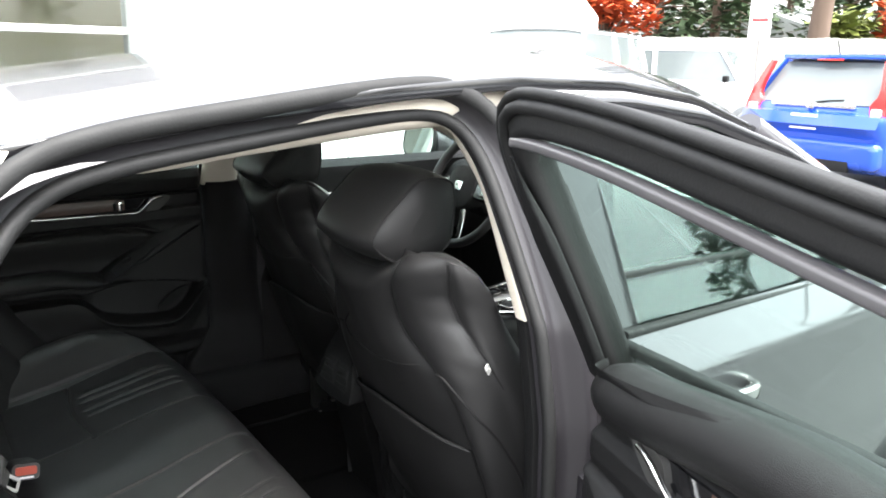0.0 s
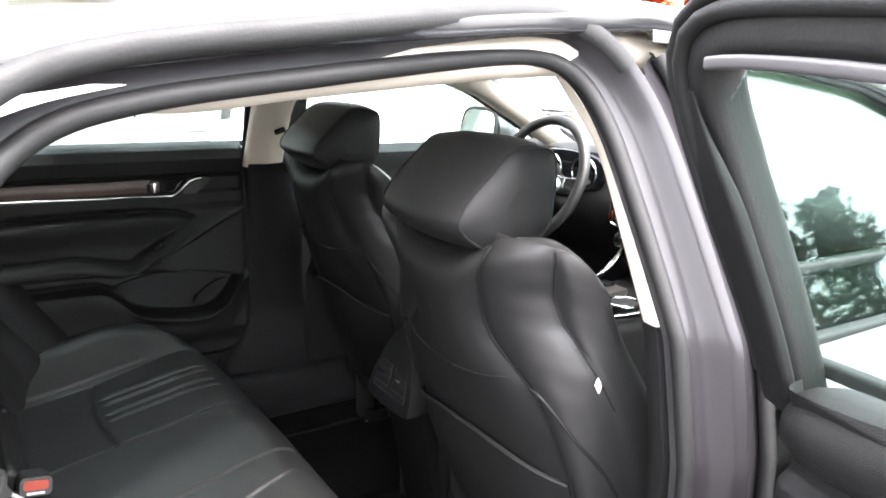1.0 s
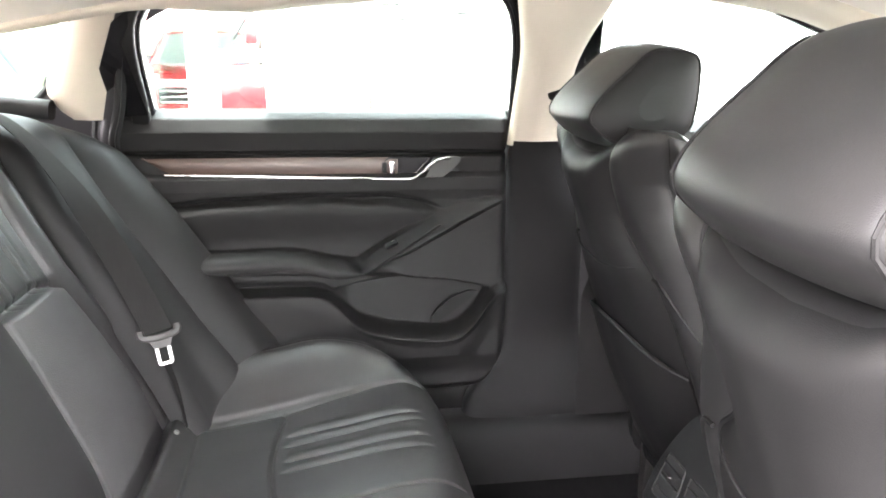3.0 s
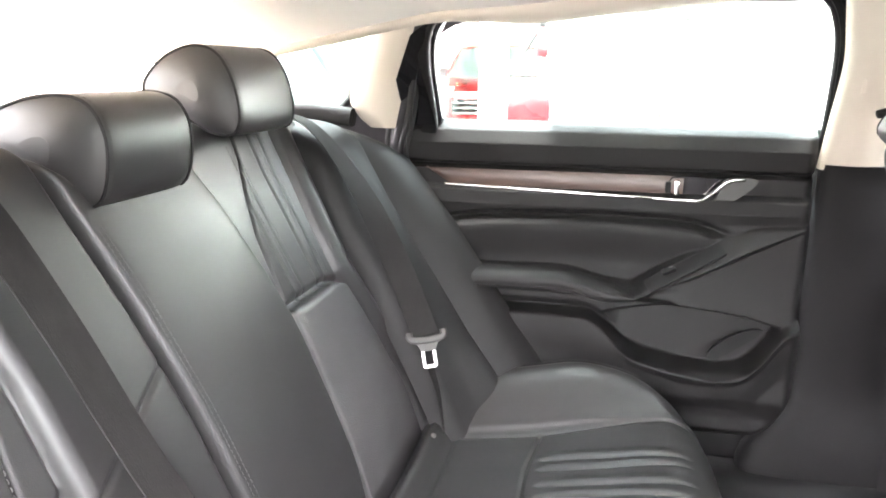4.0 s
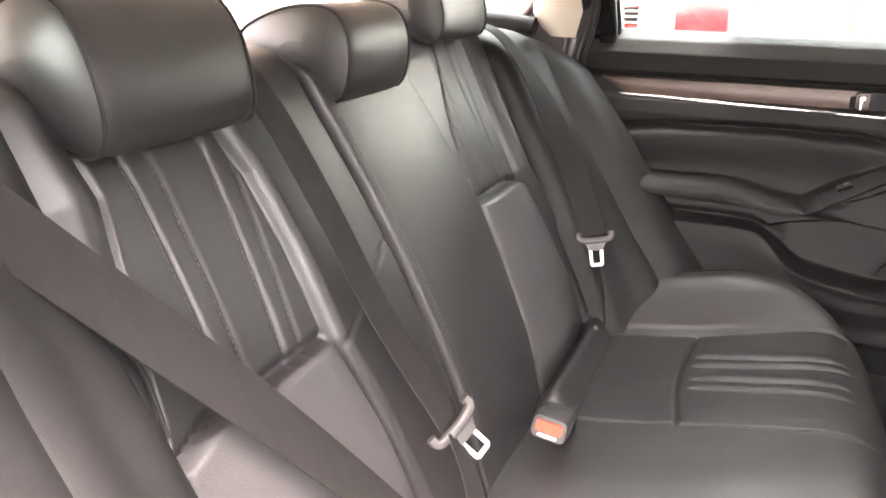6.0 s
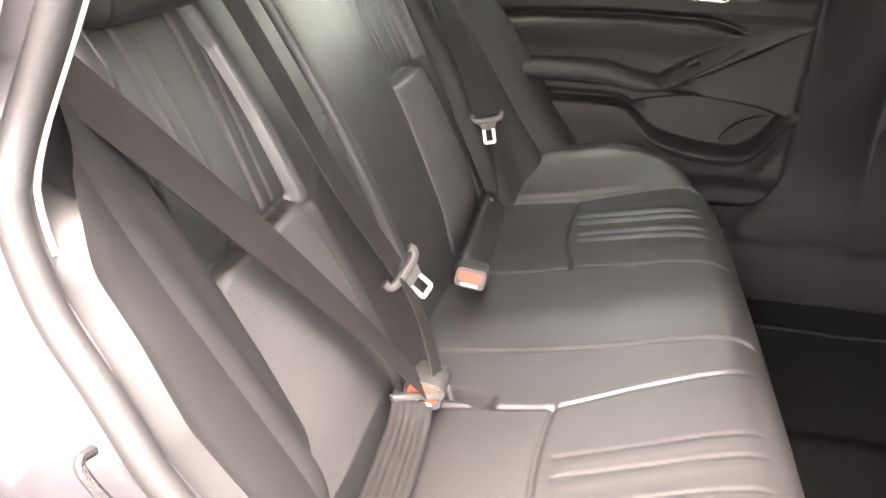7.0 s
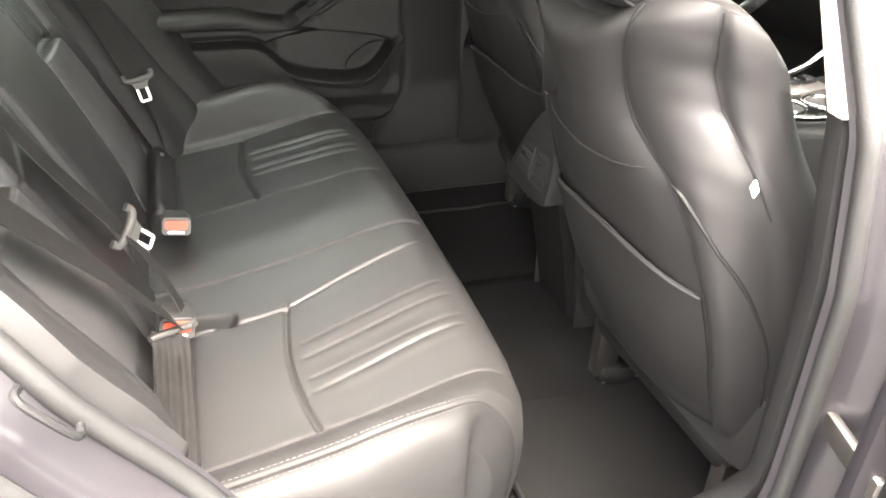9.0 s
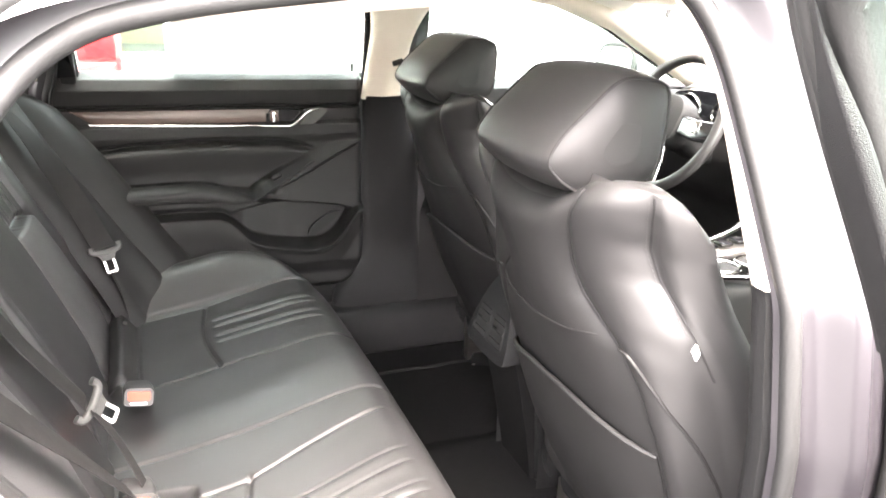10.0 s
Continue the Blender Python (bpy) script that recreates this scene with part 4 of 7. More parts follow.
def back_depth(s, y):
    """How far the upholstery stands proud of the backrest's plane."""
    s, y = np.broadcast_arrays(np.asarray(s, float), np.asarray(y, float))
    ml, mr = np.interp(s, *MID_NEAR), np.interp(s, *MID_FAR)
    d = -0.010 + 0.012 * np.sin(np.clip(s / 0.66, 0, 1) * math.pi)
    # the middle pad, its near edge a deep split
    u = np.clip((y - ml) / (mr - ml), 0, 1)
    d = d + 0.018 * np.clip(4 * u * (1 - u), 0, 1) ** 0.20 * smoothstep(0.0, 0.12, s)
    d = d - 0.024 * groove(y - ml + 0.003, 0.0048) - 0.013 * groove(y - mr - 0.003, 0.005)
    # the strip that the middle belt hangs over
    strip = smoothstep(0.0, 0.02, ml - y) * smoothstep(0.0, 0.02, y + np.interp(s, *SEAMS[-1][0]))
    d = d + 0.008 * strip - 0.0035 * groove(s - 0.365 - 0.5 * (y + 0.10), 0.004) * strip
    for sgn in (-1, 1):
        a = sgn * y
        ci, co = np.interp(s, *SEAMS[sgn][0]), np.interp(s, *SEAMS[sgn][1])
        inside = smoothstep(-0.004, 0.004, a - ci) * smoothstep(-0.004, 0.004, co - a)
        notch = NOTCH[sgn] - 0.012 * smoothstep(co - 0.05, co, a)
        low = smoothstep(notch + 0.003, notch - 0.010, s)
        w = np.clip((a - ci) / (co - ci), 0, 1)
        puff = np.clip(4 * w * (1 - w), 0, 1) ** 0.45
        d = d + inside * low * 0.016 * puff * smoothstep(0.0, 0.14, s)
        d = d - inside * 0.008 * groove(s - notch - 0.004, 0.006)
        d = d - inside * (1 - low) * 0.006 * puff
        d = d - 0.010 * groove(a - ci, 0.0048) - 0.010 * groove(a - co, 0.0048)
        # rounded column between the panel and the wing
        d = d + 0.017 * groove(a - co - 0.030, 0.022)
        on = (1 - low) * smoothstep(0.645, 0.60, s) * inside
        ql = [pleat_y(k, sgn, s) for k in range(4)]
        for q in ql:
            d = d - 0.0024 * groove(a - q, 0.0034) * on
        for q0, q1 in ((ql[1], ql[0]), (ql[3], ql[2])):
            v = np.clip((a - q0) / (q1 - q0), 0, 1)
            d = d + 0.0014 * np.clip(4 * v * (1 - v), 0, 1) ** 0.8 * on
    return d


def rear_backrest(bench):
    ys = np.concatenate([[-0.578, -0.576, -0.572], np.linspace(-0.565, 0.565, 660), [0.572, 0.576, 0.578]])
    ss = np.linspace(-0.03, BACK_LEN, 210)
    s, y = np.meshgrid(ss, ys, indexing="ij")
    a = np.abs(y)
    d = back_depth(s, y)
    d = d - 0.05 * np.clip((a - 0.548) / 0.03, 0, 1) ** 2
    lower_mid = 0.045 * smoothstep(-0.12, -0.05, y) * smoothstep(0.18, 0.10, y)
    d = d - 0.085 * np.clip((s - 0.612 + lower_mid) / 0.06, 0, 1.6) ** 2.0
    wr = soft_noise(ss * 8, ys * 8, 5.0)
    pts = BACK_A + BACK_T * s[..., None] + BACK_N * (d + 0.0018 * wr)[..., None] + np.stack([0 * y, y, 0 * y], 2)
    part = sheet("backrest", pts, LEATHER, bench, thick=-0.09, angle=60)
    part.data.materials.append(PERF)
    sc, yc = np.meshgrid((ss[:-1] + ss[1:]) / 2, (ys[:-1] + ys[1:]) / 2, indexing="ij")
    perf = np.zeros(sc.shape, bool)
    for sgn in (-1, 1):
        ci, co = np.interp(sc, *SEAMS[sgn][0]), np.interp(sc, *SEAMS[sgn][1])
        perf |= (sgn * yc > ci + 0.006) & (sgn * yc < co - 0.006) & (sc > 0.03) & (sc < NOTCH[sgn] - 0.006)
    idx = np.zeros(len(part.data.polygons), np.int32)
    idx[:perf.size] = perf.ravel()
    part.data.polygons.foreach_set("material_index", idx)
    q = np.linspace(0.03, 0.54, 70)
    for off in (0.010, 0.016):
        yy = np.interp(q, *MID_NEAR) + off
        stitches("stitching", [on_back(a_, b_, float(back_depth(a_, b_)) + 0.0005) for a_, b_ in zip(q, yy)], THREAD, part, lift=tuple(BACK_N * 0.0012))
    for sgn in (-1, 1):
        for k in range(4):
            path = []
            for q in np.linspace(NOTCH[sgn] + 0.015, 0.60, 40):
                yy = float(pleat_y(k, sgn, q)) + 0.006
                path.append(on_back(q, sgn * yy, float(back_depth(q, sgn * yy)) + 0.0004))
            stitches("stitching", path, THREAD, part, lift=tuple(BACK_N * 0.0012))
    return part


WING_FOOT = ([-0.04, 0.10, 0.25, 0.34, 0.43, 0.50, 0.68], [0.040, 0.040, 0.036, 0.030, 0.020, 0.018, 0.015])
WING_SEAM = ([-0.04, 0.047, 0.13, 0.25, 0.34, 0.42, 0.57, 0.68], [0.118, 0.108, 0.092, 0.077, 0.064, 0.054, 0.042, 0.040])
WING_EDGE = ([-0.04, 0.01, 0.215, 0.373, 0.473, 0.51, 0.57, 0.68], [0.184, 0.176, 0.150, 0.128, 0.108, 0.100, 0.088, 0.07])


def side_bolster(bench, sgn):
    """The padded wing that runs from the backrest's edge forward to the door opening, with a sewn seam along it."""
    rear = OPENING[110:215]
    order = np.argsort(rear[:, 1])
    rows, pip = [], []
    for k in np.linspace(0, 1, 90):
        row = []
        s0 = -0.04 + 0.66 * k if sgn > 0 else 0.09 + 0.56 * k
        db, de = float(np.interp(s0, *WING_SEAM)), float(np.interp(s0, *WING_EDGE))
        da = float(np.interp(s0, *WING_FOOT))
        if sgn < 0:
            de = min(de, db + 0.020)
        sec = spline([(0.524, da - 0.030), (0.529, da - 0.006), (0.540, da + 0.002), (0.572, da + 0.40 * (db - da)), (0.602, db - 0.004), (0.622, db)], 26)
        sec2 = spline([(0.622, db), (0.634, db + 0.28 * (de - db) + 0.004), (0.652, db + 0.70 * (de - db) + 0.004), (0.672, de), (0.686, de + 0.004)], 28)[1:]
        for j, (y, d) in enumerate(np.vstack([sec, sec2])):
            # the top falls away towards the door
            top = 0.612 - 0.085 * float(smoothstep(0.60, 0.69, y)) if sgn > 0 else 0.655
            s0n = -0.04 if sgn > 0 else 0.09
            s = s0n + (top - s0n) * k
            d = d - (0.10 * max(0.0, (k - 0.86) / 0.14) ** 2.2 if sgn > 0 else 0.06 * max(0.0, (k - 0.93) / 0.07) ** 2) - 0.006 * float(groove(j - 25, 1.5))
            if sgn < 0:
                d = d - 0.10 * max(0.0, (0.16 - k) / 0.16) ** 2
            p = on_back(s, y, d)
            if sgn < 0:
                # near the opening the wing closes on the seal
                z1 = 0.745 + 0.385 * k
                xo = float(np.interp(z1, rear[order, 1], rear[order, 0]))
                up = float(smoothstep(0.95, 1.02, z1))
                e = np.array((xo - 0.010 - 0.02 * up, float(jamb_y(z1)) - float(inset(xo, z1)) - 0.010 - 0.035 * up, z1))
                w = max(0.0, (j - 26) / 26) ** 0.75
                p = p + (e - p) * w
            row.append((p[0], sgn * p[1], p[2]))
        rows.append(row)
        pip.append(np.array(row[26]))
    # the wing wears the darkened leather copy to tone down its bright sheen
    part = sheet("side_bolster", np.array(rows), LEATHER_SHADED, bench, thick=0.03 * sgn, angle=60)
    stitches("stitching", np.array(pip[4:78]) + BACK_N * 0.001, THREAD, part, lift=tuple(BACK_N * 0.001))
    # pull loop where the panel's piping turns in under the belt
    if sgn < 0:
        loop = spline([on_back(q, -y, d) for q, y, d in ((0.432, 0.520, 0.022), (0.435, 0.506, 0.026), (0.428, 0.494, 0.026), (0.405, 0.484, 0.022), (0.370, 0.478, 0.014), (0.335, 0.478, 0.008))], 40)
        sweep("piping", loop, circle(0.0024, 8), LEATHER_SHADED, part, up=tuple(BACK_N))
    return part


def rear_headrest(bench, y, w, prof):
    """A pillow with a flat front and a teardrop side, its flat side panels let in with piping. prof: the side outline as (x, z)."""
    prof = spline(prof, 56, closed=True)
    cx, cz = prof.mean(0)
    edge = 0.84
    loops = []
    ts = np.concatenate([np.linspace(0, edge, 12), edge + (1 - edge) * np.array([0.06, 0.2, 0.4, 0.6, 0.8, 0.93, 0.985, 1.0])])
    for t in np.concatenate([-ts[:0:-1], ts]):
        a = abs(t)
        k = 1.0 - 0.035 * (a / edge) ** 5 if a <= edge else 0.965 * max(0.03, 1 - (a - edge) / (1 - edge)) ** 0.42
        k -= 0.018 * math.exp(-((a - edge) / 0.02) ** 2)
        loops.append([(cx + (px - cx) * k, y + t * w / 2, cz + (pz - cz) * k) for px, pz in prof])
    hr = loft("headrest", loops, LEATHER, bench, angle=60)
    for t in (-edge, edge):
        ring = [(cx + (px - cx) * 0.965, y + t * w / 2, cz + (pz - cz) * 0.965) for px, pz in prof]
        sweep("piping", ring, circle(0.0020, 6), LEATHER_SHADED, hr, up=(0, 1, 0), closed=True)
        st = [(cx + (px - cx) * 0.985, y + (t - 0.05 * math.copysign(1, t)) * w / 2, cz + (pz - cz) * 0.985) for px, pz in prof[:28]]
        stitches("stitching", st, THREAD, hr, lift=(0.0008, 0, 0.0008))
    z0 = prof[:, 1].min()
    for t in (-0.45, 0.45):
        p0 = np.array((cx + 0.005, y + t * w / 2, z0 + 0.03))
        sweep("post", [p0, p0 + (-0.012, 0, -0.03), p0 + (-0.024, 0, -0.075)], circle(0.006, 10), CHROME, hr, up=(0, 1, 0))
    return hr


bench = thing("rear_bench_seat", "black leather rear bench seat with pleated inserts and three headrests", "car seat")
rear_cushion(bench)
rear_backrest(bench)
for sgn, dz in ((-1, -0.040), (1, 0.0)):
    side_bolster(bench, sgn)
    rear_headrest(bench, sgn * 0.343, 0.222, [(x - 0.4 * dz, z + dz) for x, z in ((-0.425, 1.083), (-0.416, 1.116), (-0.428, 1.166), (-0.452, 1.199), (-0.488, 1.206), (-0.534, 1.188), (-0.568, 1.152), (-0.555, 1.128), (-0.505, 1.105), (-0.460, 1.082))])
rear_headrest(bench, 0.018, 0.190, [(-0.418, 1.034), (-0.404, 1.062), (-0.402, 1.106), (-0.420, 1.138), (-0.455, 1.147), (-0.505, 1.140), (-0.558, 1.116), (-0.560, 1.092), (-0.505, 1.055), (-0.450, 1.030)])


# ---- front seats ----
def front_seat(x0, y0, label):
    """A bucket seat; x0, y0 place the rear tip of its headrest and its middle."""
    st = thing("front_seat", label, "car seat", "front seats")
    def back_at(z):
        return x0 + 0.015 + (1.04 - z) * 0.376

    # half widths by height: rear panel's piping, the bolster's seam, the widest place; then how far forward seam, flank and front lie
    SECT = {"hp": ([0.40, 0.48, 0.61, 0.71, 0.80, 0.865, 0.895, 0.93, 0.965, 1.0, 1.03, 1.08], [0.165, 0.172, 0.194, 0.199, 0.188, 0.160, 0.126, 0.098, 0.088, 0.093, 0.104, 0.135]),
            "hm": ([0.40, 0.60, 0.75, 0.86, 0.90, 0.93, 0.96, 1.0, 1.04, 1.08], [0.226, 0.246, 0.252, 0.254, 0.248, 0.228, 0.203, 0.194, 0.210, 0.236]),
            "hs": ([0.40, 0.60, 0.75, 0.86, 0.90, 0.96, 1.0, 1.04, 1.08], [0.238, 0.258, 0.266, 0.266, 0.260, 0.251, 0.251, 0.252, 0.250]),
            "dm": ([0.40, 0.60, 0.80, 0.86, 0.90, 0.96, 1.04, 1.08], [0.088, 0.092, 0.096, 0.094, 0.086, 0.080, 0.080, 0.078]),
            "df": ([0.40, 0.60, 0.80, 0.86, 0.93, 1.0, 1.08], [0.205, 0.20, 0.190, 0.178, 0.160, 0.148, 0.130]),
            "dc": ([0.40, 0.60, 0.83, 0.95, 1.08], [0.125, 0.115, 0.098, 0.088, 0.080])}

    def sect(z):
        return [float(np.interp(z, *SECT[q])) for q in ("hp", "hm", "hs", "dm", "df", "dc")]

    def crown(h):
        return float(np.interp(abs(h), [0, 0.06, 0.10, 0.13, 0.17, 0.21, 0.24, 0.27], [1.046, 1.050, 1.066, 1.080, 1.088, 1.086, 1.074, 1.05]))

    def half_ring(z):
        """One half of the section at a height: across, and forward of the rear line; the piping is the 11th point and the seam the 23rd."""
        hp, hm, hs, dm, df, dc = sect(z)
        a = spline([(0.0, -0.012), (0.5 * hp, -0.006), (0.82 * hp, 0.008), (hp, 0.027)], 11)
        b = spline([(hp, 0.027), (hp + 0.14 * (hm - hp), 0.022), (hp + 0.5 * (hm - hp), 0.030), (hp + 0.82 * (hm - hp), 0.5 * dm + 0.014), (hm, dm)], 13)[1:]
        c = spline([(hm, dm), (hm + 0.5 * (hs - hm), dm + 0.006), (hs, dm + 0.045), (hs - 0.004, (dm + df) / 2 + 0.02), (hs - 0.022, df - 0.004), (hs - 0.055, df + 0.002), (hs - 0.105, (df + 2 * dc) / 3), (0.08, dc), (0.0, dc - 0.004)], 34)[1:]
        return np.vstack([a, b, c])

    def rear_x(z, h):
        """The shell's surface, seen from behind, at a height and half width."""
        r = half_ring(z)[:25]
        return back_at(z) + float(np.interp(abs(h), r[:, 0], r[:, 1]))

    loops = []
    ts = np.concatenate([np.linspace(0, 0.90, 60), np.linspace(0.91, 1.0, 16)])
    for t in ts:
        zn = 0.43 + (1.075 - 0.43) * t
        r = half_ring(zn)
        dm = sect(zn)[3]
        ring2 = np.vstack([r, (r * (-1, 1))[-2:0:-1]])
        dome = max(0.0, (t - 0.90) / 0.10)
        foot = max(0.0, (0.05 - t) / 0.05)
        k = 1 - 0.62 * dome ** 3.0 - 0.25 * foot ** 2
        mid = dm + 0.01
        ring = []
        for h, dx in ring2:
            h2 = h * (1 - 0.07 * dome ** 3 - 0.05 * foot ** 2)
            z = 0.43 + (crown(h2) - 0.43) * t
            ring.append((back_at(z) + mid + (dx - mid) * k, y0 + h2, z))
        loops.append(ring)
    n = len(loops[0])
    back = loft("backrest", loops, LEATHER, st, angle=60)
    # rear panel between the pipings gets the leather copy with shade in its colour
    back.data.materials.append(LEATHER_SHADED)
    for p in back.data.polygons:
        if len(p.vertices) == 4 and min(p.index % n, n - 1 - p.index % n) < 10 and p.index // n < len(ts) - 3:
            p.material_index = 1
    for sgn in (-1, 1):
        at = 10 if sgn > 0 else n - 10
        path = spline([ring[at] for ring in loops[3:-2:2]], 110)
        sweep("piping", path + np.array((-0.001, 0, 0)), circle(0.0028, 8), LEATHER_SHADED, back, up=(1, 0, 0))
        # edge of the side skirt, turning in to the piping at its head
        path = [(rear_x(z, h) - 0.0015, y0 + sgn * h, z) for h, z in spline([(0.166, 0.868), (0.180, 0.868), (0.196, 0.856), (0.217, 0.825), (0.236, 0.775), (0.244, 0.72), (0.244, 0.63), (0.234, 0.54), (0.222, 0.45)], 70)]
        sweep("skirt_edge", path, circle(0.0026, 6), LEATHER_SHADED, back, up=(1, 0, 0))
        at = 22 if sgn > 0 else n - 22
        seam = np.array([ring[at] for ring in loops[44:-1]])
        sweep("side_seam", seam, circle(0.0016, 6), LEATHER_SHADED, back, up=(1, 0, 0))
        stitches("stitching", seam + (-0.004, -sgn * 0.0035, 0), THREAD, back, lift=(-0.0010, sgn * 0.0008, 0))
        at = 10 if sgn > 0 else n - 10
        st2 = np.array([ring[at] for ring in loops[46:-2]]) + (-0.0005, sgn * 0.007, 0)
        stitches("stitching", st2, THREAD, back, lift=(-0.0012, 0, 0))
    path = [(rear_x(0.888 - 0.03 * math.cos(h * 9), h) - 0.0008, y0 + h, 0.888 - 0.03 * math.cos(h * 9)) for h in np.linspace(-0.13, 0.13, 30)]
    sweep("panel_seam", path, circle(0.0016, 6), LEATHER_SHADED, back, up=(0, 0, 1))
    # map pocket on the rear panel
    pocket = []
    for u in np.linspace(0, 1, 26):
        row = []
        for f in np.linspace(-1, 1, 41):
            z = 0.485 + (0.752 - 0.036 * f * f - 0.485) * u
            h = f * (sect(z)[0] - 0.003)
            puff = (0.013 * (1 - f ** 6) * math.sin(math.pi * min(1, 0.08 + 0.72 * u)) + 0.003) * (1 - (1 - u) ** 6)
            row.append((rear_x(z, h) - puff, y0 + h, z))
        pocket.append(row)
    pk = sheet("seat_pocket", np.array(pocket), LEATHER_SHADED, st, thick=0.003)
    rim = [tuple(np.array(p) + (-0.001, 0, 0.001)) for p in pocket[-1]]
    sweep("pocket_edge", rim, circle(0.0042, 8), LEATHER_SHADED, pk, up=(0, 0, 1))
    # headrest: a wedge with its side panels piped
    zt = 1.118
    prof = spline([(0.0, 1.100), (0.018, 1.130), (0.060, 1.170), (0.100, 1.203), (0.135, 1.207), (0.172, 1.198), (0.180, 1.170), (0.178, 1.110), (0.168, 1.072),
                   (0.135, 1.052), (0.085, 1.046), (0.040, 1.058), (0.008, 1.082)], 52, closed=True)
    loops, edge = [], 0.86

    def hr_ring(t, k):
        pin = 0.10 * (abs(t) / edge) ** 2.5
        return [(x0 + 0.1 + (px - 0.1) * k + (pin * 0.10 if px < 0.1 else 0) * (0.1 - px) * 10, y0 + t * 0.120, zt + (pz - zt) * k * (1 - pin * 0.9)) for px, pz in prof]

    ts = np.concatenate([np.linspace(0, edge, 14), edge + (1 - edge) * np.array([0.06, 0.2, 0.4, 0.6, 0.8, 0.93, 0.985, 1.0])])
    for t in np.concatenate([-ts[:0:-1], ts]):
        a = abs(t)
        k = 1.0 - 0.03 * (a / edge) ** 5 if a <= edge else 0.97 * max(0.03, 1 - (a - edge) / (1 - edge)) ** 0.28
        loops.append(hr_ring(t, k - 0.014 * math.exp(-((a - edge) / 0.018) ** 2)))
    hr = loft("headrest", loops, LEATHER, st, angle=60)
    # side panels use the shaded leather copy too, as they came out too bright
    hr.data.materials.append(LEATHER_SHADED)
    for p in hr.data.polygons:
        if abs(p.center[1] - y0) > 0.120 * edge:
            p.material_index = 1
    for t in (-edge, edge):
        sweep("piping", hr_ring(t, 0.972), circle(0.0019, 6), LEATHER_SHADED, hr, up=(0, 1, 0), closed=True)
    for s in (-0.055, 0.055):
        sweep("post", [(x0 + 0.09, y0 + s, 1.07), (x0 + 0.10, y0 + s, 1.02)], circle(0.0065, 10), CHROME, hr, up=(0, 1, 0))
    # cushion
    loops = []
    for xx in np.linspace(x0 + 0.27, x0 + 0.74, 26):
        t = (xx - x0 - 0.27) / 0.47
        zc = 0.50 + 0.06 * t
        k = (1 - max(0, (t - 0.82) / 0.18) ** 2.5 * 0.6)
        ring = []
        for a in np.linspace(0, 2 * math.pi, 40, endpoint=False):
            c, s_ = math.cos(a), math.sin(a)
            yy = 0.262 * math.copysign(abs(c) ** 0.45, c)
            zz = math.copysign(abs(s_) ** 0.5, s_)
            ring.append((xx, y0 + yy, zc - 0.02 + k * (zz * 0.075 + (0.03 * (yy / 0.262) ** 4 if zz > 0 else 0))))
        loops.append(ring)
    loft("seat_cushion", loops, LEATHER, st, angle=60)
    # base: side covers, rails and frame under the cushion
    for sgn in (-1, 1):
        ol = spline([(x0 + 0.27, 0.42), (x0 + 0.33, 0.47), (x0 + 0.58, 0.45), (x0 + 0.68, 0.40), (x0 + 0.52, 0.34), (x0 + 0.32, 0.33)], 30, closed=True)
        plate("side_cover", [tuple(q) for q in ol], y0 + sgn * 0.245, y0 + sgn * 0.268, PLASTIC, st)
        box("seat_rail", (0.46, 0.045, 0.035), (x0 + 0.52, y0 + sgn * 0.19, 0.265), STEEL, st, bevel=0.006)
        box("rail_cover", (0.09, 0.050, 0.045), (x0 + 0.33, y0 + sgn * 0.19, 0.262), PLASTIC, st, bevel=0.016, rot=(0, 12, 0))
        box("leg", (0.05, 0.03, 0.13), (x0 + 0.30, y0 + sgn * 0.19, 0.33), STEEL, st)
    box("seat_frame", (0.34, 0.40, 0.05), (x0 + 0.44, y0, 0.395), PLASTIC, st, bevel=0.02)
    return st


passenger = front_seat(0.318, -0.390, "black leather front passenger seat with wedge headrest and rear map pocket")
driver = front_seat(0.455, 0.385, "black leather driver's seat with wedge headrest behind steering wheel")
tag = thing("seat_side_tag", "small white fabric tag sewn to seat side seam", "label")
box("tag_cloth", (0.022, 0.003, 0.011), (0.461, -0.643, 0.899), TAG, tag, bevel=0.001, rot=(0, 50, 24))


# ---- floor, sills, console ----
nx, ny = 60, 90
fl = np.zeros((nx, ny, 3))
for i, x in enumerate(np.linspace(-0.15, 1.75, nx)):
    for j, y in enumerate(np.linspace(-0.70, 0.70, ny)):
        hump = 0.075 * float(smoothstep(0.27, 0.10, abs(y)))
        up = 0.10 * float(smoothstep(0.60, 0.69, abs(y))) + 0.06 * float(smoothstep(0.12, -0.12, x)) + 0.16 * float(smoothstep(1.5, 1.75, x))
        fl[i, j] = (x, y, 0.225 + hump + up + 0.004 * noise.noise((x * 9, y * 9, 0)))
carpet = sheet("floor", fl, CARPET, None, 0.01)
tagged(carpet, "charcoal carpet moulded over the footwells and centre tunnel", "car floor", kind="structure")


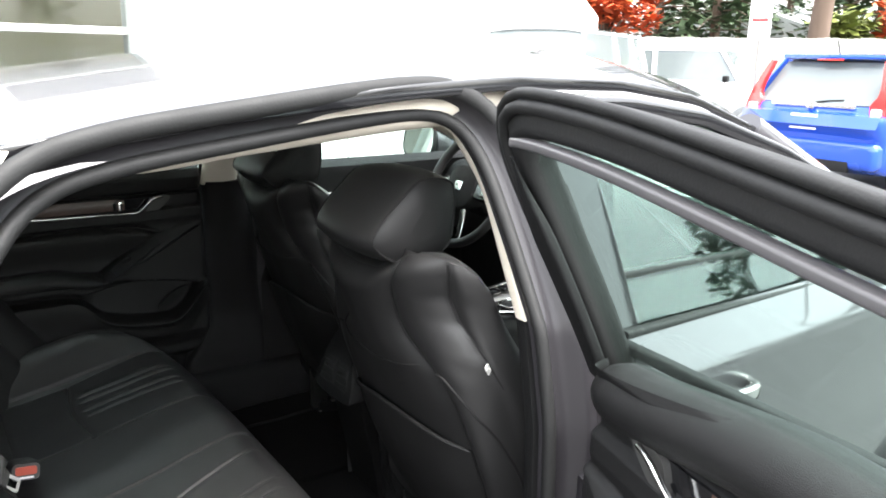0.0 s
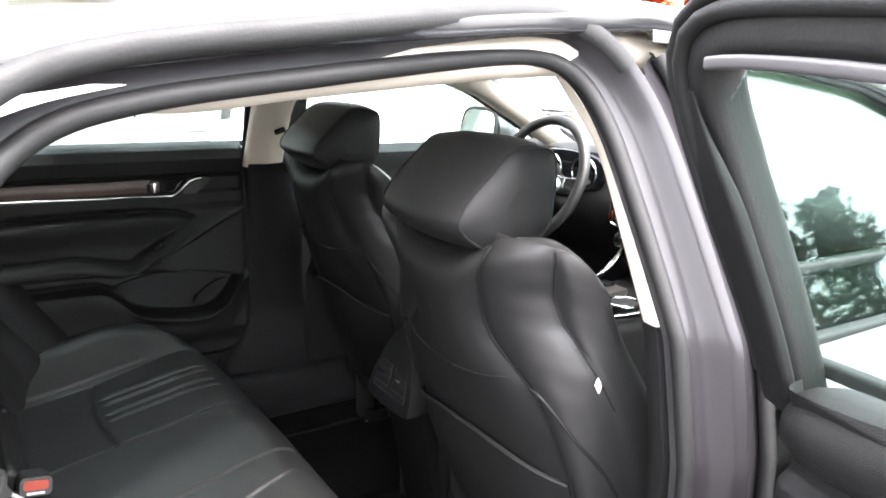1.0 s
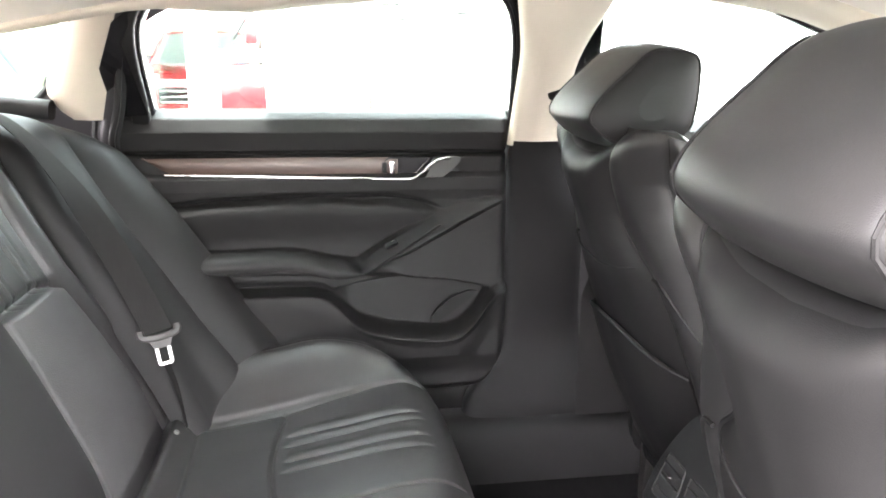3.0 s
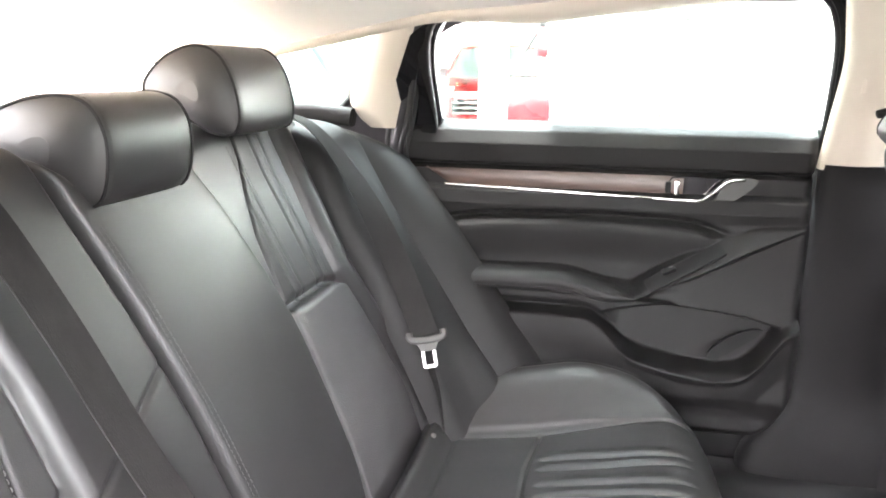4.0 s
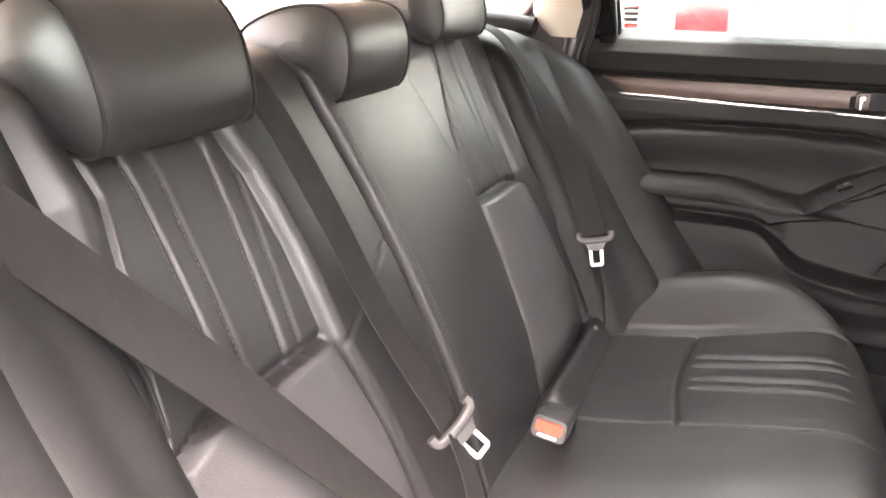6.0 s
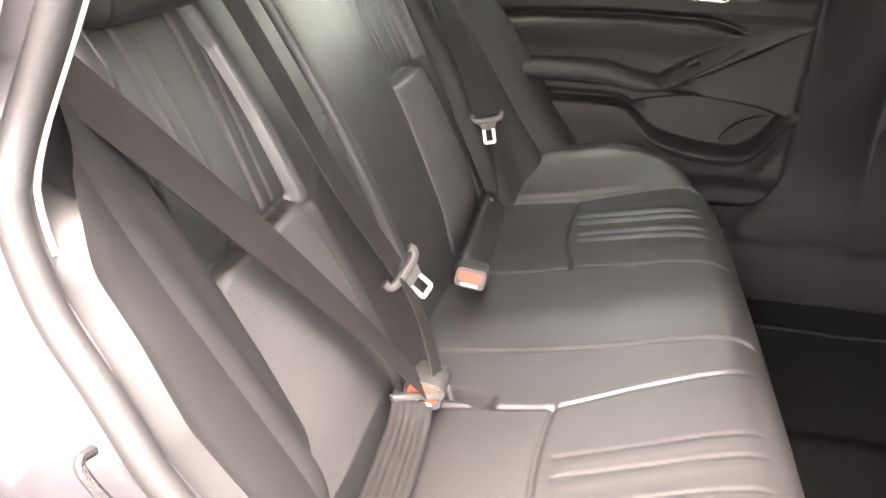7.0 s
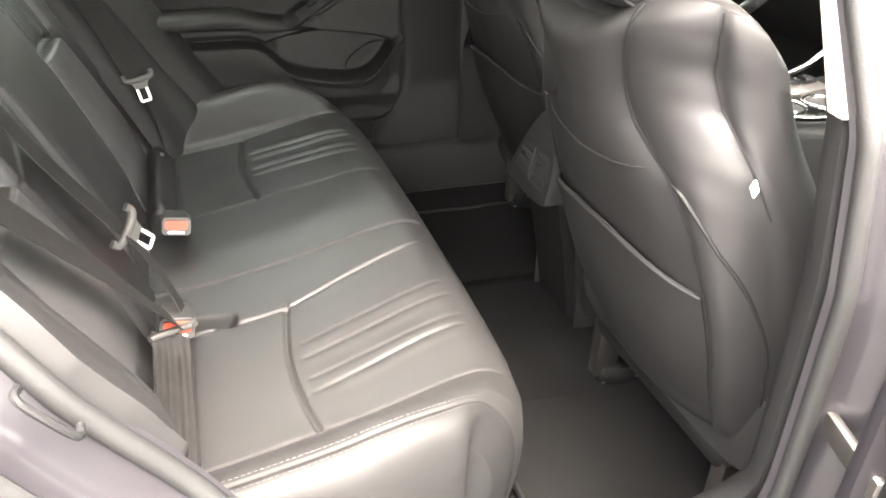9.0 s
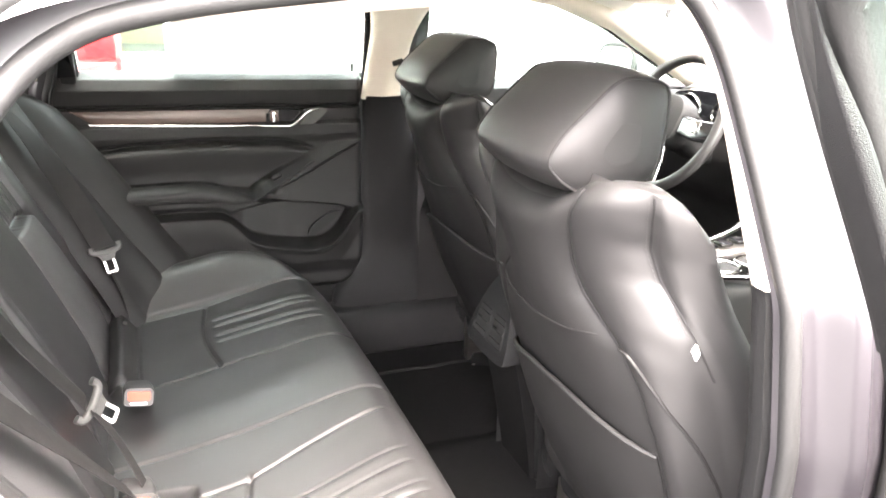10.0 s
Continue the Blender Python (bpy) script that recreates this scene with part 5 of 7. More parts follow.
def floor_mat(y0, x0, x1, w):
    m = np.zeros((24, 24, 3))
    for i, u in enumerate(np.linspace(-1, 1, 24)):
        for j, v in enumerate(np.linspace(-1, 1, 24)):
            k = 1 - 0.06 * abs(v) ** 6
            l = 1 - 0.06 * abs(u) ** 6
            x, y = (x0 + x1) / 2 + u * (x1 - x0) / 2 * k, y0 + v * w / 2 * l
            m[i, j] = (x, y, 0.240 + 0.003 * noise.noise((x * 12, y * 12, 3)))
    t = thing("floor_mat", "charcoal carpet floor mat lying in the rear footwell", "floor mat", "floor mats")
    sheet("mat", m, MAT, t, 0.008)
    rim = [tuple(m[i, 0]) for i in range(24)] + [tuple(m[23, j]) for j in range(1, 24)] + [tuple(m[i, 23]) for i in range(22, -1, -1)] + [tuple(m[0, j]) for j in range(22, 0, -1)]
    sweep("bound_edge", [(a, b, c + 0.001) for a, b, c in rim], circle(0.005, 6), PLASTIC, t, up=(0, 0, 1), closed=True)


floor_mat(-0.40, 0.34, 0.83, 0.42)
floor_mat(0.40, 0.34, 0.90, 0.40)

for sgn in (-1, 1):
    sill = thing("door_sill_trim", "black plastic scuff plate along the door sill", "sill", "sills", "structure")
    loops = []
    for x in np.linspace(0.02, 1.6, 40):
        lift = 0.05 * float(smoothstep(0.18, 0.02, x))
        r = spline([(0.625, 0.30), (0.640, 0.37), (0.665, 0.415), (0.71, 0.425), (0.765, 0.415), (0.79, 0.385)], 14)
        loops.append([(x, sgn * a, b + lift) for a, b in r] + [(x, sgn * 0.77, 0.33 + lift), (x, sgn * 0.66, 0.28 + lift)])
    loft("scuff_plate", loops, PLASTIC, sill)

console = thing("centre_console", "black centre console with armrest, silver trim and rear vents", "car console")
loops = []
for x, zt, w in ((0.575, 0.70, 0.080), (0.585, 0.735, 0.090), (0.60, 0.755, 0.096), (0.64, 0.755, 0.100), (0.80, 0.75, 0.105), (0.95, 0.73, 0.115), (1.10, 0.72, 0.125), (1.25, 0.735, 0.13), (1.36, 0.75, 0.13)):
    r = [(a, b) for a, b in rrect(2 * w, zt - 0.24, 0.03)]
    loops.append([(x + 0.05 * max(0, (0.62 - (b + (zt + 0.24) / 2)) / 0.4) * (1 if x < 0.6 else 0), a, b + (zt + 0.24) / 2) for a, b in r])
loft("console_body", loops, PLASTIC, console)
lid = []
for x in np.linspace(0.575, 0.90, 16):
    t = (x - 0.575) / 0.325
    k = (1 - abs(2 * t - 1) ** 8) ** 0.3 if 0 < t < 1 else 0.2
    lid.append([(x, a * (0.85 + 0.15 * k), 0.775 + b * max(k, 0.3)) for a, b in rrect(0.185, 0.055, 0.02)])
loft("armrest_lid", lid, LEATHER, console)
# rear vent unit: a shield with a narrow rounded head and two outlets over a recessed knee
shield = spline([(0.0, 0.752), (0.020, 0.748), (0.040, 0.728), (0.062, 0.690), (0.080, 0.645), (0.088, 0.605), (0.080, 0.588), (0.0, 0.583), (-0.080, 0.588), (-0.088, 0.605), (-0.080, 0.645), (-0.062, 0.690), (-0.040, 0.728), (-0.020, 0.748)], 56, closed=True)


def on_shield(a, b, e):
    return (0.516 + (b - 0.585) * 0.26 - e, 0.010 + a, b)


vent = loft("vent_bezel", [[on_shield(a * k, 0.655 + (b - 0.655) * k, e) for a, b in shield] for e, k in ((-0.07, 0.96), (-0.01, 1.0), (0.004, 1.0), (0.009, 0.975), (0.010, 0.93))], PLASTIC, console)
for s in (-1, 1):
    hole = [(a * (1.0 if b < 0 else 0.80) + (-s * 0.004 if b > 0 else 0), b) for a, b in rrect(0.062, 0.062, 0.005)]
    loft("outlet", [[on_shield(s * 0.035 + a * k, 0.644 + b * k, e) for a, b in hole] for e, k in ((0.0105, 1.0), (0.0120, 0.97), (0.002, 0.88))], RUBBER, vent)
    for q in (-0.018, 0.0, 0.018):
        box("slat", (0.008, 0.046, 0.003), on_shield(s * 0.034, 0.644 + q, 0.0115), RUBBER, vent, bevel=0.001, rot=(0, 30, 0))
    box("chrome_tab", (0.010, 0.018, 0.004), on_shield(s * 0.034, 0.654, 0.016), CHROME, vent, bevel=0.0015, rot=(0, 20, 0))
kn = []
for z in np.linspace(0.27, 0.60, 18):
    t = (z - 0.27) / 0.33
    dep = 0.030 * t ** 2
    w = 0.066 + 0.014 * t
    kn.append([(0.560 - dep * (1 - (a / 0.085) ** 2 * 0.35) + 0.05 * (1 - t), 0.010 + a * w / 0.085, z) for a in np.linspace(-0.085, 0.085, 9)] + [(0.66, w, z), (0.66, -w, z)])
loft("console_knee", kn, CARPET, console)
# silver rails and the selector panel
for s in (-1, 1):
    path = spline([(0.93, s * 0.098, 0.752), (1.05, s * 0.112, 0.738), (1.16, s * 0.12, 0.740), (1.27, s * 0.125, 0.775), (1.34, s * 0.128, 0.84)], 24)
    sweep("silver_rail", path, rrect(0.018, 0.012, 0.005), CHROME, console, up=(0, 0, 1))
box("selector_panel", (0.20, 0.085, 0.016), (1.12, 0.045, 0.738), STEEL, console, bevel=0.006, rot=(0, -4, 0))
for k in range(4):
    box("selector_button", (0.032, 0.034, 0.010), (1.055 + 0.044 * k, 0.052, 0.749 + 0.003 * k), GLOSSBLACK, console, bevel=0.004)
for k, (cx, cy) in enumerate(((1.045, -0.052), (1.145, -0.052))):
    ring = [(cx + 0.042 * math.cos(a), cy + 0.042 * math.sin(a), 0.742) for a in np.linspace(0, 2 * math.pi, 28, endpoint=False)]
    sweep("cupholder_ring", ring, circle(0.004, 8), CHROME, console, up=(0, 0, 1), closed=True)
    disc("cupholder_well", (cx, cy, 0.733), (0, 0, 1), 0.040, 0.02, RUBBER, console)

# ---- dashboard ----
dash = thing("dashboard", "black dashboard with air vents, climate knobs and raised display", "dashboard")
prof = spline([(1.84, 0.93), (1.62, 1.005), (1.46, 1.035), (1.385, 1.025), (1.345, 0.985), (1.325, 0.94), (1.325, 0.87), (1.35, 0.81), (1.40, 0.74), (1.43, 0.60), (1.46, 0.45)], 40)
pts = []
for y in np.linspace(-0.69, 0.69, 56):
    hood = 0.045 * float(smoothstep(0.20, 0.03, abs(y - 0.385) - 0.06))
    row = []
    for x, z in prof:
        k = float(smoothstep(0.98, 1.02, z)) * float(smoothstep(1.6, 1.45, x))
        row.append((x - 0.03 * hood / 0.045 * k - 0.02 * float(smoothstep(0.3, 0.0, abs(y))) * float(smoothstep(1.0, 0.9, z)) , y, z + hood * k))
    pts.append(row)
sheet("dash_top", np.array(pts), SOFT, dash, 0.0)
binn = spline([(-0.17, 0.99), (-0.15, 1.05), (0.0, 1.068), (0.15, 1.05), (0.17, 0.99), (0.10, 0.955), (-0.10, 0.955)], 30, closed=True)
loft("instrument_face", [[(1.335, 0.385 + a * 0.93, b) for a, b in binn], [(1.328, 0.385 + a * 0.90, 1.0 + (b - 1.0) * 0.95) for a, b in binn]], SCREEN, dash)
for s in (-0.075, 0.075):
    ring = [(1.326, 0.385 + s + 0.05 * math.cos(a), 1.005 + 0.045 * math.sin(a)) for a in np.linspace(0, 2 * math.pi, 28, endpoint=False)]
    sweep("gauge_ring", ring, circle(0.003, 6), CHROME, dash, up=(1, 0, 0), closed=True)
disp = box("display", (0.022, 0.245, 0.125), (1.325, 0.0, 1.035), GLOSSBLACK, dash, bevel=0.008, rot=(0, -12, 0))
for k in range(4):
    box("display_button", (0.008, 0.018, 0.012), (1.310, 0.105, 0.995 + 0.026 * k), CHROME if k == 0 else TONGUE, disp, bevel=0.002, rot=(0, -12, 0))
ap = box("centre_vents", (0.020, 0.30, 0.062), (1.300, 0.0, 0.925), GLOSSBLACK, dash, bevel=0.008)
sweep("vent_frame", [(1.290, a, 0.925 + b) for a, b in rrect(0.31, 0.072, 0.014)], circle(0.0035, 6), CHROME, ap, up=(1, 0, 0), closed=True)
for s in (-1, 1):
    for q in range(4):
        box("slat", (0.014, 0.128, 0.004), (1.287, s * 0.074, 0.904 + 0.014 * q), PLASTIC, ap, bevel=0.001, rot=(0, 18, 0))
    box("chrome_tab", (0.012, 0.022, 0.010), (1.280, s * 0.074, 0.925), CHROME, ap, bevel=0.002)
cl = box("climate_panel", (0.020, 0.27, 0.050), (1.302, 0.0, 0.858), GLOSSBLACK, dash, bevel=0.008, rot=(0, 8, 0))
for y in (-0.10, 0.0, 0.10):
    kb = disc("climate_knob", (1.282, y, 0.856), (-1, 0, 0.1), 0.020, 0.024, CHROME, cl, n=24, bevel=0.12)
    disc("knob_face", (1.268, y, 0.858), (-1, 0, 0.1), 0.015, 0.006, GLOSSBLACK, kb, n=20)
box("wood_inlay", (0.012, 0.60, 0.03), (1.345, -0.36, 0.955), WOOD, dash, bevel=0.004)
disc("start_button", (1.312, 0.165, 0.905), (-1, 0, 0), 0.017, 0.010, ORANGE, dash, n=24)

# ---- steering wheel ----
wheel = thing("steering_wheel", "black leather steering wheel with silver spokes and button pads", "steering wheel")
W = Matrix.Translation((1.205, 0.385, 0.985)) @ Matrix.Rotation(radians(-66), 4, "Y")
ring = [tuple(W @ Vector((0.185 * math.cos(a), 0.185 * math.sin(a), 0))) for a in np.linspace(0, 2 * math.pi, 64, endpoint=False)]
sweep("rim", ring, circle(0.0155, 12), LEATHER, wheel, up=tuple(W.to_3x3() @ Vector((0, 0, 1))), closed=True)
hub = loft("airbag_cover", [[tuple(W @ Vector((a * k, b * k, h))) for a, b in rrect(0.15, 0.145, 0.05)] for h, k in ((-0.03, 0.9), (0.01, 1.0), (0.028, 0.92), (0.034, 0.7), (0.036, 0.3))], PLASTIC, wheel)
box("hub_emblem", (0.004, 0.036, 0.03), tuple(W @ Vector((0, 0, 0.036))), CHROME, hub, bevel=0.001, rot=(0, 24, 0))
for a, b in (((0.0, 0.06), (0.0, 0.18)), ((0.0, -0.06), (0.0, -0.18))):
    p = [tuple(W @ Vector((a[0], a[1], 0.012))), tuple(W @ Vector(((a[0] + b[0]) / 2 - 0.006, (a[1] + b[1]) / 2, 0.008))), tuple(W @ Vector((b[0], b[1], 0.0)))]
    sp = sweep("spoke", spline(p, 8), rrect(0.055, 0.02, 0.008), GLOSSBLACK, wheel, up=tuple(W.to_3x3() @ Vector((0, 0, 1))))
    box("button_pad", (0.012, 0.04, 0.034), tuple(W @ Vector((0.0, (a[1] + b[1]) / 2, 0.016))), CHROME, sp, bevel=0.005, rot=(0, 24, 0))
for s in (-1, 1):
    p = spline([tuple(W @ Vector((-0.05, s * 0.03, 0.012))), tuple(W @ Vector((-0.11, s * 0.045, 0.006))), tuple(W @ Vector((-0.18, s * 0.05, 0.0)))], 8)
    sweep("lower_spoke", p, rrect(0.022, 0.012, 0.005), CHROME, wheel, up=tuple(W.to_3x3() @ Vector((0, 0, 1))))
col = W @ Vector((0, 0, -0.04))
sweep("column_shroud", spline([tuple(col), (1.30, 0.385, 0.93), (1.40, 0.385, 0.90)], 10), rrect(0.11, 0.10, 0.03), PLASTIC, wheel, up=(0, 0, 1))
for s, dz in ((-1, 0.01), (1, 0.01)):
    sweep("stalk", [tuple(col + Vector((0.02, s * 0.05, 0))), tuple(col + Vector((0.01, s * 0.17, 0.03)))], circle(0.008, 8), PLASTIC, wheel, up=(0, 0, 1))

# ---- rear-view mirror ----
rvm = thing("rear_view_mirror", "black framed rear-view mirror hanging from the windscreen", "mirror")
loops = [[(1.10 + e, a, 1.262 + b) for a, b in rrect(0.235 * k, 0.068 * k, 0.03)] for e, k in ((-0.012, 0.9), (-0.008, 1.0), (0.012, 0.98), (0.03, 0.7))]
loft("mirror_housing", loops, PLASTIC, rvm)
loft("mirror_glass", [[(1.086 + e, a, 1.262 + b) for a, b in rrect(0.218, 0.056, 0.025)] for e in (0, 0.002)], MIRROR, rvm)
sweep("mirror_stem", [(1.12, 0, 1.28), (1.16, 0, 1.32), (1.20, 0, 1.345)], circle(0.012, 8), PLASTIC, rvm, up=(0, 1, 0))
for sgn in (-1, 1):
    v = thing("sun_visor", "light greige folded sun visor under the headliner", "sun visor", "sun visors")
    box("visor_panel", (0.16, 0.40, 0.018), (1.08, sgn * 0.34, 1.300), BEIGE, v, bevel=0.008, rot=(0, 8, 0))

# ---- belts ----
def ribbon(name, path, mat, parent, normal, w=0.047, n=40):
    p = spline(path, n)
    return sweep(name, p, rrect(w, 0.0016, 0.0007, 1), mat, parent, up=normal)


def tongue(parent, at, way, normal, latched=False):
    """A belt tongue: a plastic crossbar with upturned ends, and the steel blade with its slot."""
    z = Vector(way).normalized()
    nrm = Vector(normal).normalized()
    x = z.cross(nrm).normalized()
    nrm = x.cross(z).normalized()
    m = Matrix((x, nrm, z)).transposed().to_4x4()
    m.translation = at

    def M(a, b, c):
        return tuple(m @ Vector((a, b, c)))
    if latched:
        head = sweep("tongue_bar", [M(-0.032, 0.0, 0.0), M(-0.028, 0.0, 0.003), M(0.028, 0.0, 0.003), M(0.032, 0.0, 0.0)], rrect(0.011, 0.009, 0.003), TONGUE, parent, up=tuple(nrm))
        loft("tongue_neck", [[M(a * w, b, c) for a, b in rrect(1.0, 0.006, 0.002)] for c, w in ((0.004, 0.040), (0.012, 0.028), (0.018, 0.024))], TONGUE, head)
        return
    bar = spline([M(-0.030, 0.0, -0.013), M(-0.030, 0.001, -0.004), M(-0.023, 0.002, 0.001), M(0.0, 0.003, 0.003), M(0.023, 0.002, 0.001), M(0.030, 0.001, -0.004), M(0.030, 0.0, -0.013)], 30)
    head = sweep("tongue_bar", bar, rrect(0.012, 0.011, 0.004), TONGUE, parent, up=tuple(nrm))
    loft("tongue_neck", [[M(a * w, b, c) for a, b in rrect(1.0, 0.009, 0.003)] for c, w in ((0.004, 0.050), (0.010, 0.036), (0.018, 0.028), (0.022, 0.026))], TONGUE, head)
    if not latched:
        ring = [M(a, 0.0, 0.034 + b) for a, b in rrect(0.020, 0.030, 0.003)]
        sweep("steel_blade", ring, rrect(0.006, 0.0025, 0.0008, 2), BLADE, parent, up=tuple(nrm), closed=True)


def buckle(y, x, z, tilt, label):
    b = thing("seat_belt_buckle", label, "buckle", "seat belt buckles")
    m = pose(x, y, z, 74, tilt, 0)
    loops = [[tuple(m @ Vector((a, b2, h))) for a, b2 in rrect(0.052 * k, 0.034 * k, 0.009)] for h, k in ((-0.055, 0.86), (-0.02, 0.98), (0.022, 1.0), (0.028, 0.94))]
    loft("buckle_body", loops, BUCKLE, b)
    sweep("strap", [tuple(m @ Vector((0, 0, -0.05))), tuple(m @ Vector((0, -0.004, -0.075))), tuple(m @ Vector((0, -0.025, -0.095)))], rrect(0.044, 0.010, 0.003), WEBBING, b, up=tuple(m.to_3x3() @ Vector((0, 1, 0))))
    loops = [[tuple(m @ Vector((a, b2 + 0.003, h))) for a, b2 in rrect(0.038, 0.016, 0.004)] for h in (0.026, 0.0315, 0.0325)]
    loft("press_button", loops, ORANGE, b, "red-orange press button")
    loops = [[tuple(m @ Vector((a, b2 - 0.011, h))) for a, b2 in rrect(0.028, 0.004, 0.0018)] for h in (0.024, 0.0292)]
    loft("button_mark", loops, TAG, b)
    return b


nb = thing("seat_belt", "black seat belt fastened across the near outboard seat", "seat belt", "seat belts")
near_path = spline([on_back(0.66, -0.640, 0.05), on_back(0.60, -0.602, 0.055), on_back(0.45, -0.508, 0.06), on_back(0.30, -0.413, 0.06), on_back(0.15, -0.325, 0.06), (-0.168, -0.272, 0.592)], 50)
web = []
for k, (p, tan) in enumerate(zip(near_path, np.gradient(near_path, axis=0))):
    n = BACK_N + (np.array((0.86, 0.50, -0.05)) - BACK_N) * float(smoothstep(0.35, 0.95, k / 49))
    side = np.cross(tan, n)
    side /= np.linalg.norm(side)
    web.append([p + side * 0.0245 * q for q in (-1, -0.6, -0.2, 0.2, 0.6, 1)])
sheet("webbing", np.array(web), WEBBING, nb, 0.0016)
tongue(nb, (-0.170, -0.288, 0.583), (-0.05, 0.95, -0.12), (-0.2, 0.1, 1), latched=True)
# the lap part runs back along the crease of the seat, creased lengthwise
lap = []
for y, z in spline([(-0.284, 0.578), (-0.300, 0.556), (-0.34, 0.544), (-0.42, 0.540), (-0.50, 0.542), (-0.545, 0.548)], 40):
    lap.append([(-0.200 + 0.050 * k, y, z + 0.016 * (0.5 - k) + 0.003 * math.sin(k * 6 * math.pi)) for k in np.linspace(0, 1, 19)])
sheet("lap_webbing", np.array(lap), WEBBING, nb, 0.0016)
buckle(-0.250, -0.165, 0.572, 8, "black seat belt buckle with red-orange button, belt fastened")
buckle(0.062, -0.158, 0.575, 8, "black seat belt buckle with red-orange button, empty")

mb = thing("seat_belt", "black middle seat belt hanging along the backrest with tongue", "seat belt", "seat belts")
ribbon("webbing", [on_back(0.66, -0.212, -0.10), on_back(0.635, -0.212, -0.01), on_back(0.58, -0.210, 0.022), on_back(0.455, -0.194, 0.030), on_back(0.305, -0.180, 0.034), on_back(0.163, -0.166, 0.052)], WEBBING, mb, tuple(BACK_N))
ribbon("lap_webbing", [on_back(0.150, -0.168, 0.056), on_back(0.10, -0.188, 0.064), on_back(0.06, -0.212, 0.068), (-0.150, -0.240, 0.572)], WEBBING, mb, (0.80, 0.05, 0.45), w=0.036, n=16)
tongue(mb, tuple(on_back(0.158, -0.166, 0.058)), (0.62, 0.30, -0.72), (0.42, -0.62, 0.45))

fb = thing("seat_belt", "black outboard seat belt hanging down the far backrest with tongue", "seat belt", "seat belts")
TIP = np.array((-0.206, 0.494, 0.714))
BAR = np.array((0.92, 0.31, 0.22))
web = []
far_path = spline([on_back(0.66, 0.485, -0.10), on_back(0.635, 0.49, -0.01), on_back(0.587, 0.495, 0.044), on_back(0.469, 0.510, 0.070), on_back(0.32, 0.504, 0.080), tuple(TIP + (-0.003, 0.003, 0.006))], 44)
for k, p in enumerate(far_path):
    side = np.array((0.05, 1.0, 0.0)) + (BAR - np.array((0.05, 1.0, 0.0))) * float(smoothstep(0.25, 0.9, k / 43))
    side /= np.linalg.norm(side)
    web.append([p + side * 0.0235 * q for q in (-1, -0.6, -0.2, 0.2, 0.6, 1)])
sheet("webbing", np.array(web), WEBBING, fb, 0.0016)
ribbon("lap_webbing", [tuple(TIP + (-0.012, 0.012, -0.006)), on_back(0.08, 0.506, 0.056), on_back(0.0, 0.510, 0.035)], WEBBING, fb, tuple(BACK_N), n=16)
tongue(fb, tuple(TIP), (0.22, -0.30, -0.92), (0.25, -0.90, 0.35))
for sgn in (-1, 1):
    an = thing("child_seat_anchor_button", "small grey child seat anchor marker on the bench", "marker", "anchor markers")
    disc("button", (-0.180, sgn * 0.442, 0.556 if sgn > 0 else 0.535), (0.5, 0, 0.8), 0.0045, 0.005, STEEL, an, n=14)
# belt guides on the B-pillars
for sgn in (-1, 1):
    g = thing("belt_height_adjuster", "light plastic belt guide on the door pillar", "belt guide", "belt guides")
    box("slider", (0.055, 0.014, 0.10), (0.505, sgn * 0.615, 1.19), BEIGE, g, bevel=0.006, rot=(sgn * 25, 0, 0))
    box("slot", (0.030, 0.012, 0.012), (0.515, sgn * 0.612, 1.118), RUBBER, g, bevel=0.004, rot=(sgn * 25, -18, 0))
# striker loops on the rear jambs
for sgn in (-1, 1):
    st = thing("door_striker", "black striker loop screwed to the painted door jamb", "striker", "door strikers")
    sweep("loop", spline([(-0.243, sgn * 0.753, 0.880), (-0.243, sgn * 0.766, 0.880), (-0.227, sgn * 0.769, 0.859), (-0.211, sgn * 0.766, 0.837), (-0.211, sgn * 0.753, 0.837)], 24), circle(0.0034, 8), PLASTIC, st, up=(1, 0, 0))


# ---- outside ----
ASPHALT = material("worn_asphalt", (0.10, 0.10, 0.10), 0.9, var=0.35, scale=1.5, bump=0.8, bump_scale=160)
WHITEWALL = material("white_painted_panel", (0.80, 0.79, 0.77), 0.55, var=0.06, scale=1.2, bump=0.1, bump_scale=60)
CONCRETE = material("grey_column_paint", (0.42, 0.44, 0.42), 0.6, var=0.12, scale=3, bump=0.15, bump_scale=60)
WHITECAR = material("white_car_paint", (0.80, 0.80, 0.79), 0.25, var=0.03, scale=2, coat=1.0)
BLUECAR = material("bright_blue_paint", (0.012, 0.075, 0.50), 0.25, metal=0.25, var=0.1, scale=2, coat=1.0)
REDCAR = material("red_paint", (0.26, 0.006, 0.008), 0.28, var=0.1, scale=2, coat=1.0)
# Car glass with a pale base colour that stands in for mirrored sky.
SKYGLASS = material("sky_lightened_car_glass", (0.14, 0.16, 0.16), 0.05, var=0.1, rough_var=0.02, spec=0.8)
TAIL = material("red_tail_lens", (0.60, 0.03, 0.03), 0.12, var=0.2, scale=20, coat=1.0)
LENS = material("clear_lens", (0.75, 0.74, 0.72), 0.1, var=0.1, scale=20, coat=1.0)
FENCEW = material("weathered_grey_fence", (0.42, 0.41, 0.38), 0.85, var=0.25, scale=2, bump=0.3, bump_scale=40, stretch=(1, 1, 0.15), each=0.12)
BARK = material("brown_bark", (0.16, 0.11, 0.08), 0.9, var=0.5, scale=5, bump=1.0, bump_scale=20, stretch=(1, 1, 0.2))
PINE = material("dark_conifer_needles", (0.030, 0.062, 0.026), 0.7, var=0.5, scale=2, color2=(0.055, 0.085, 0.03))
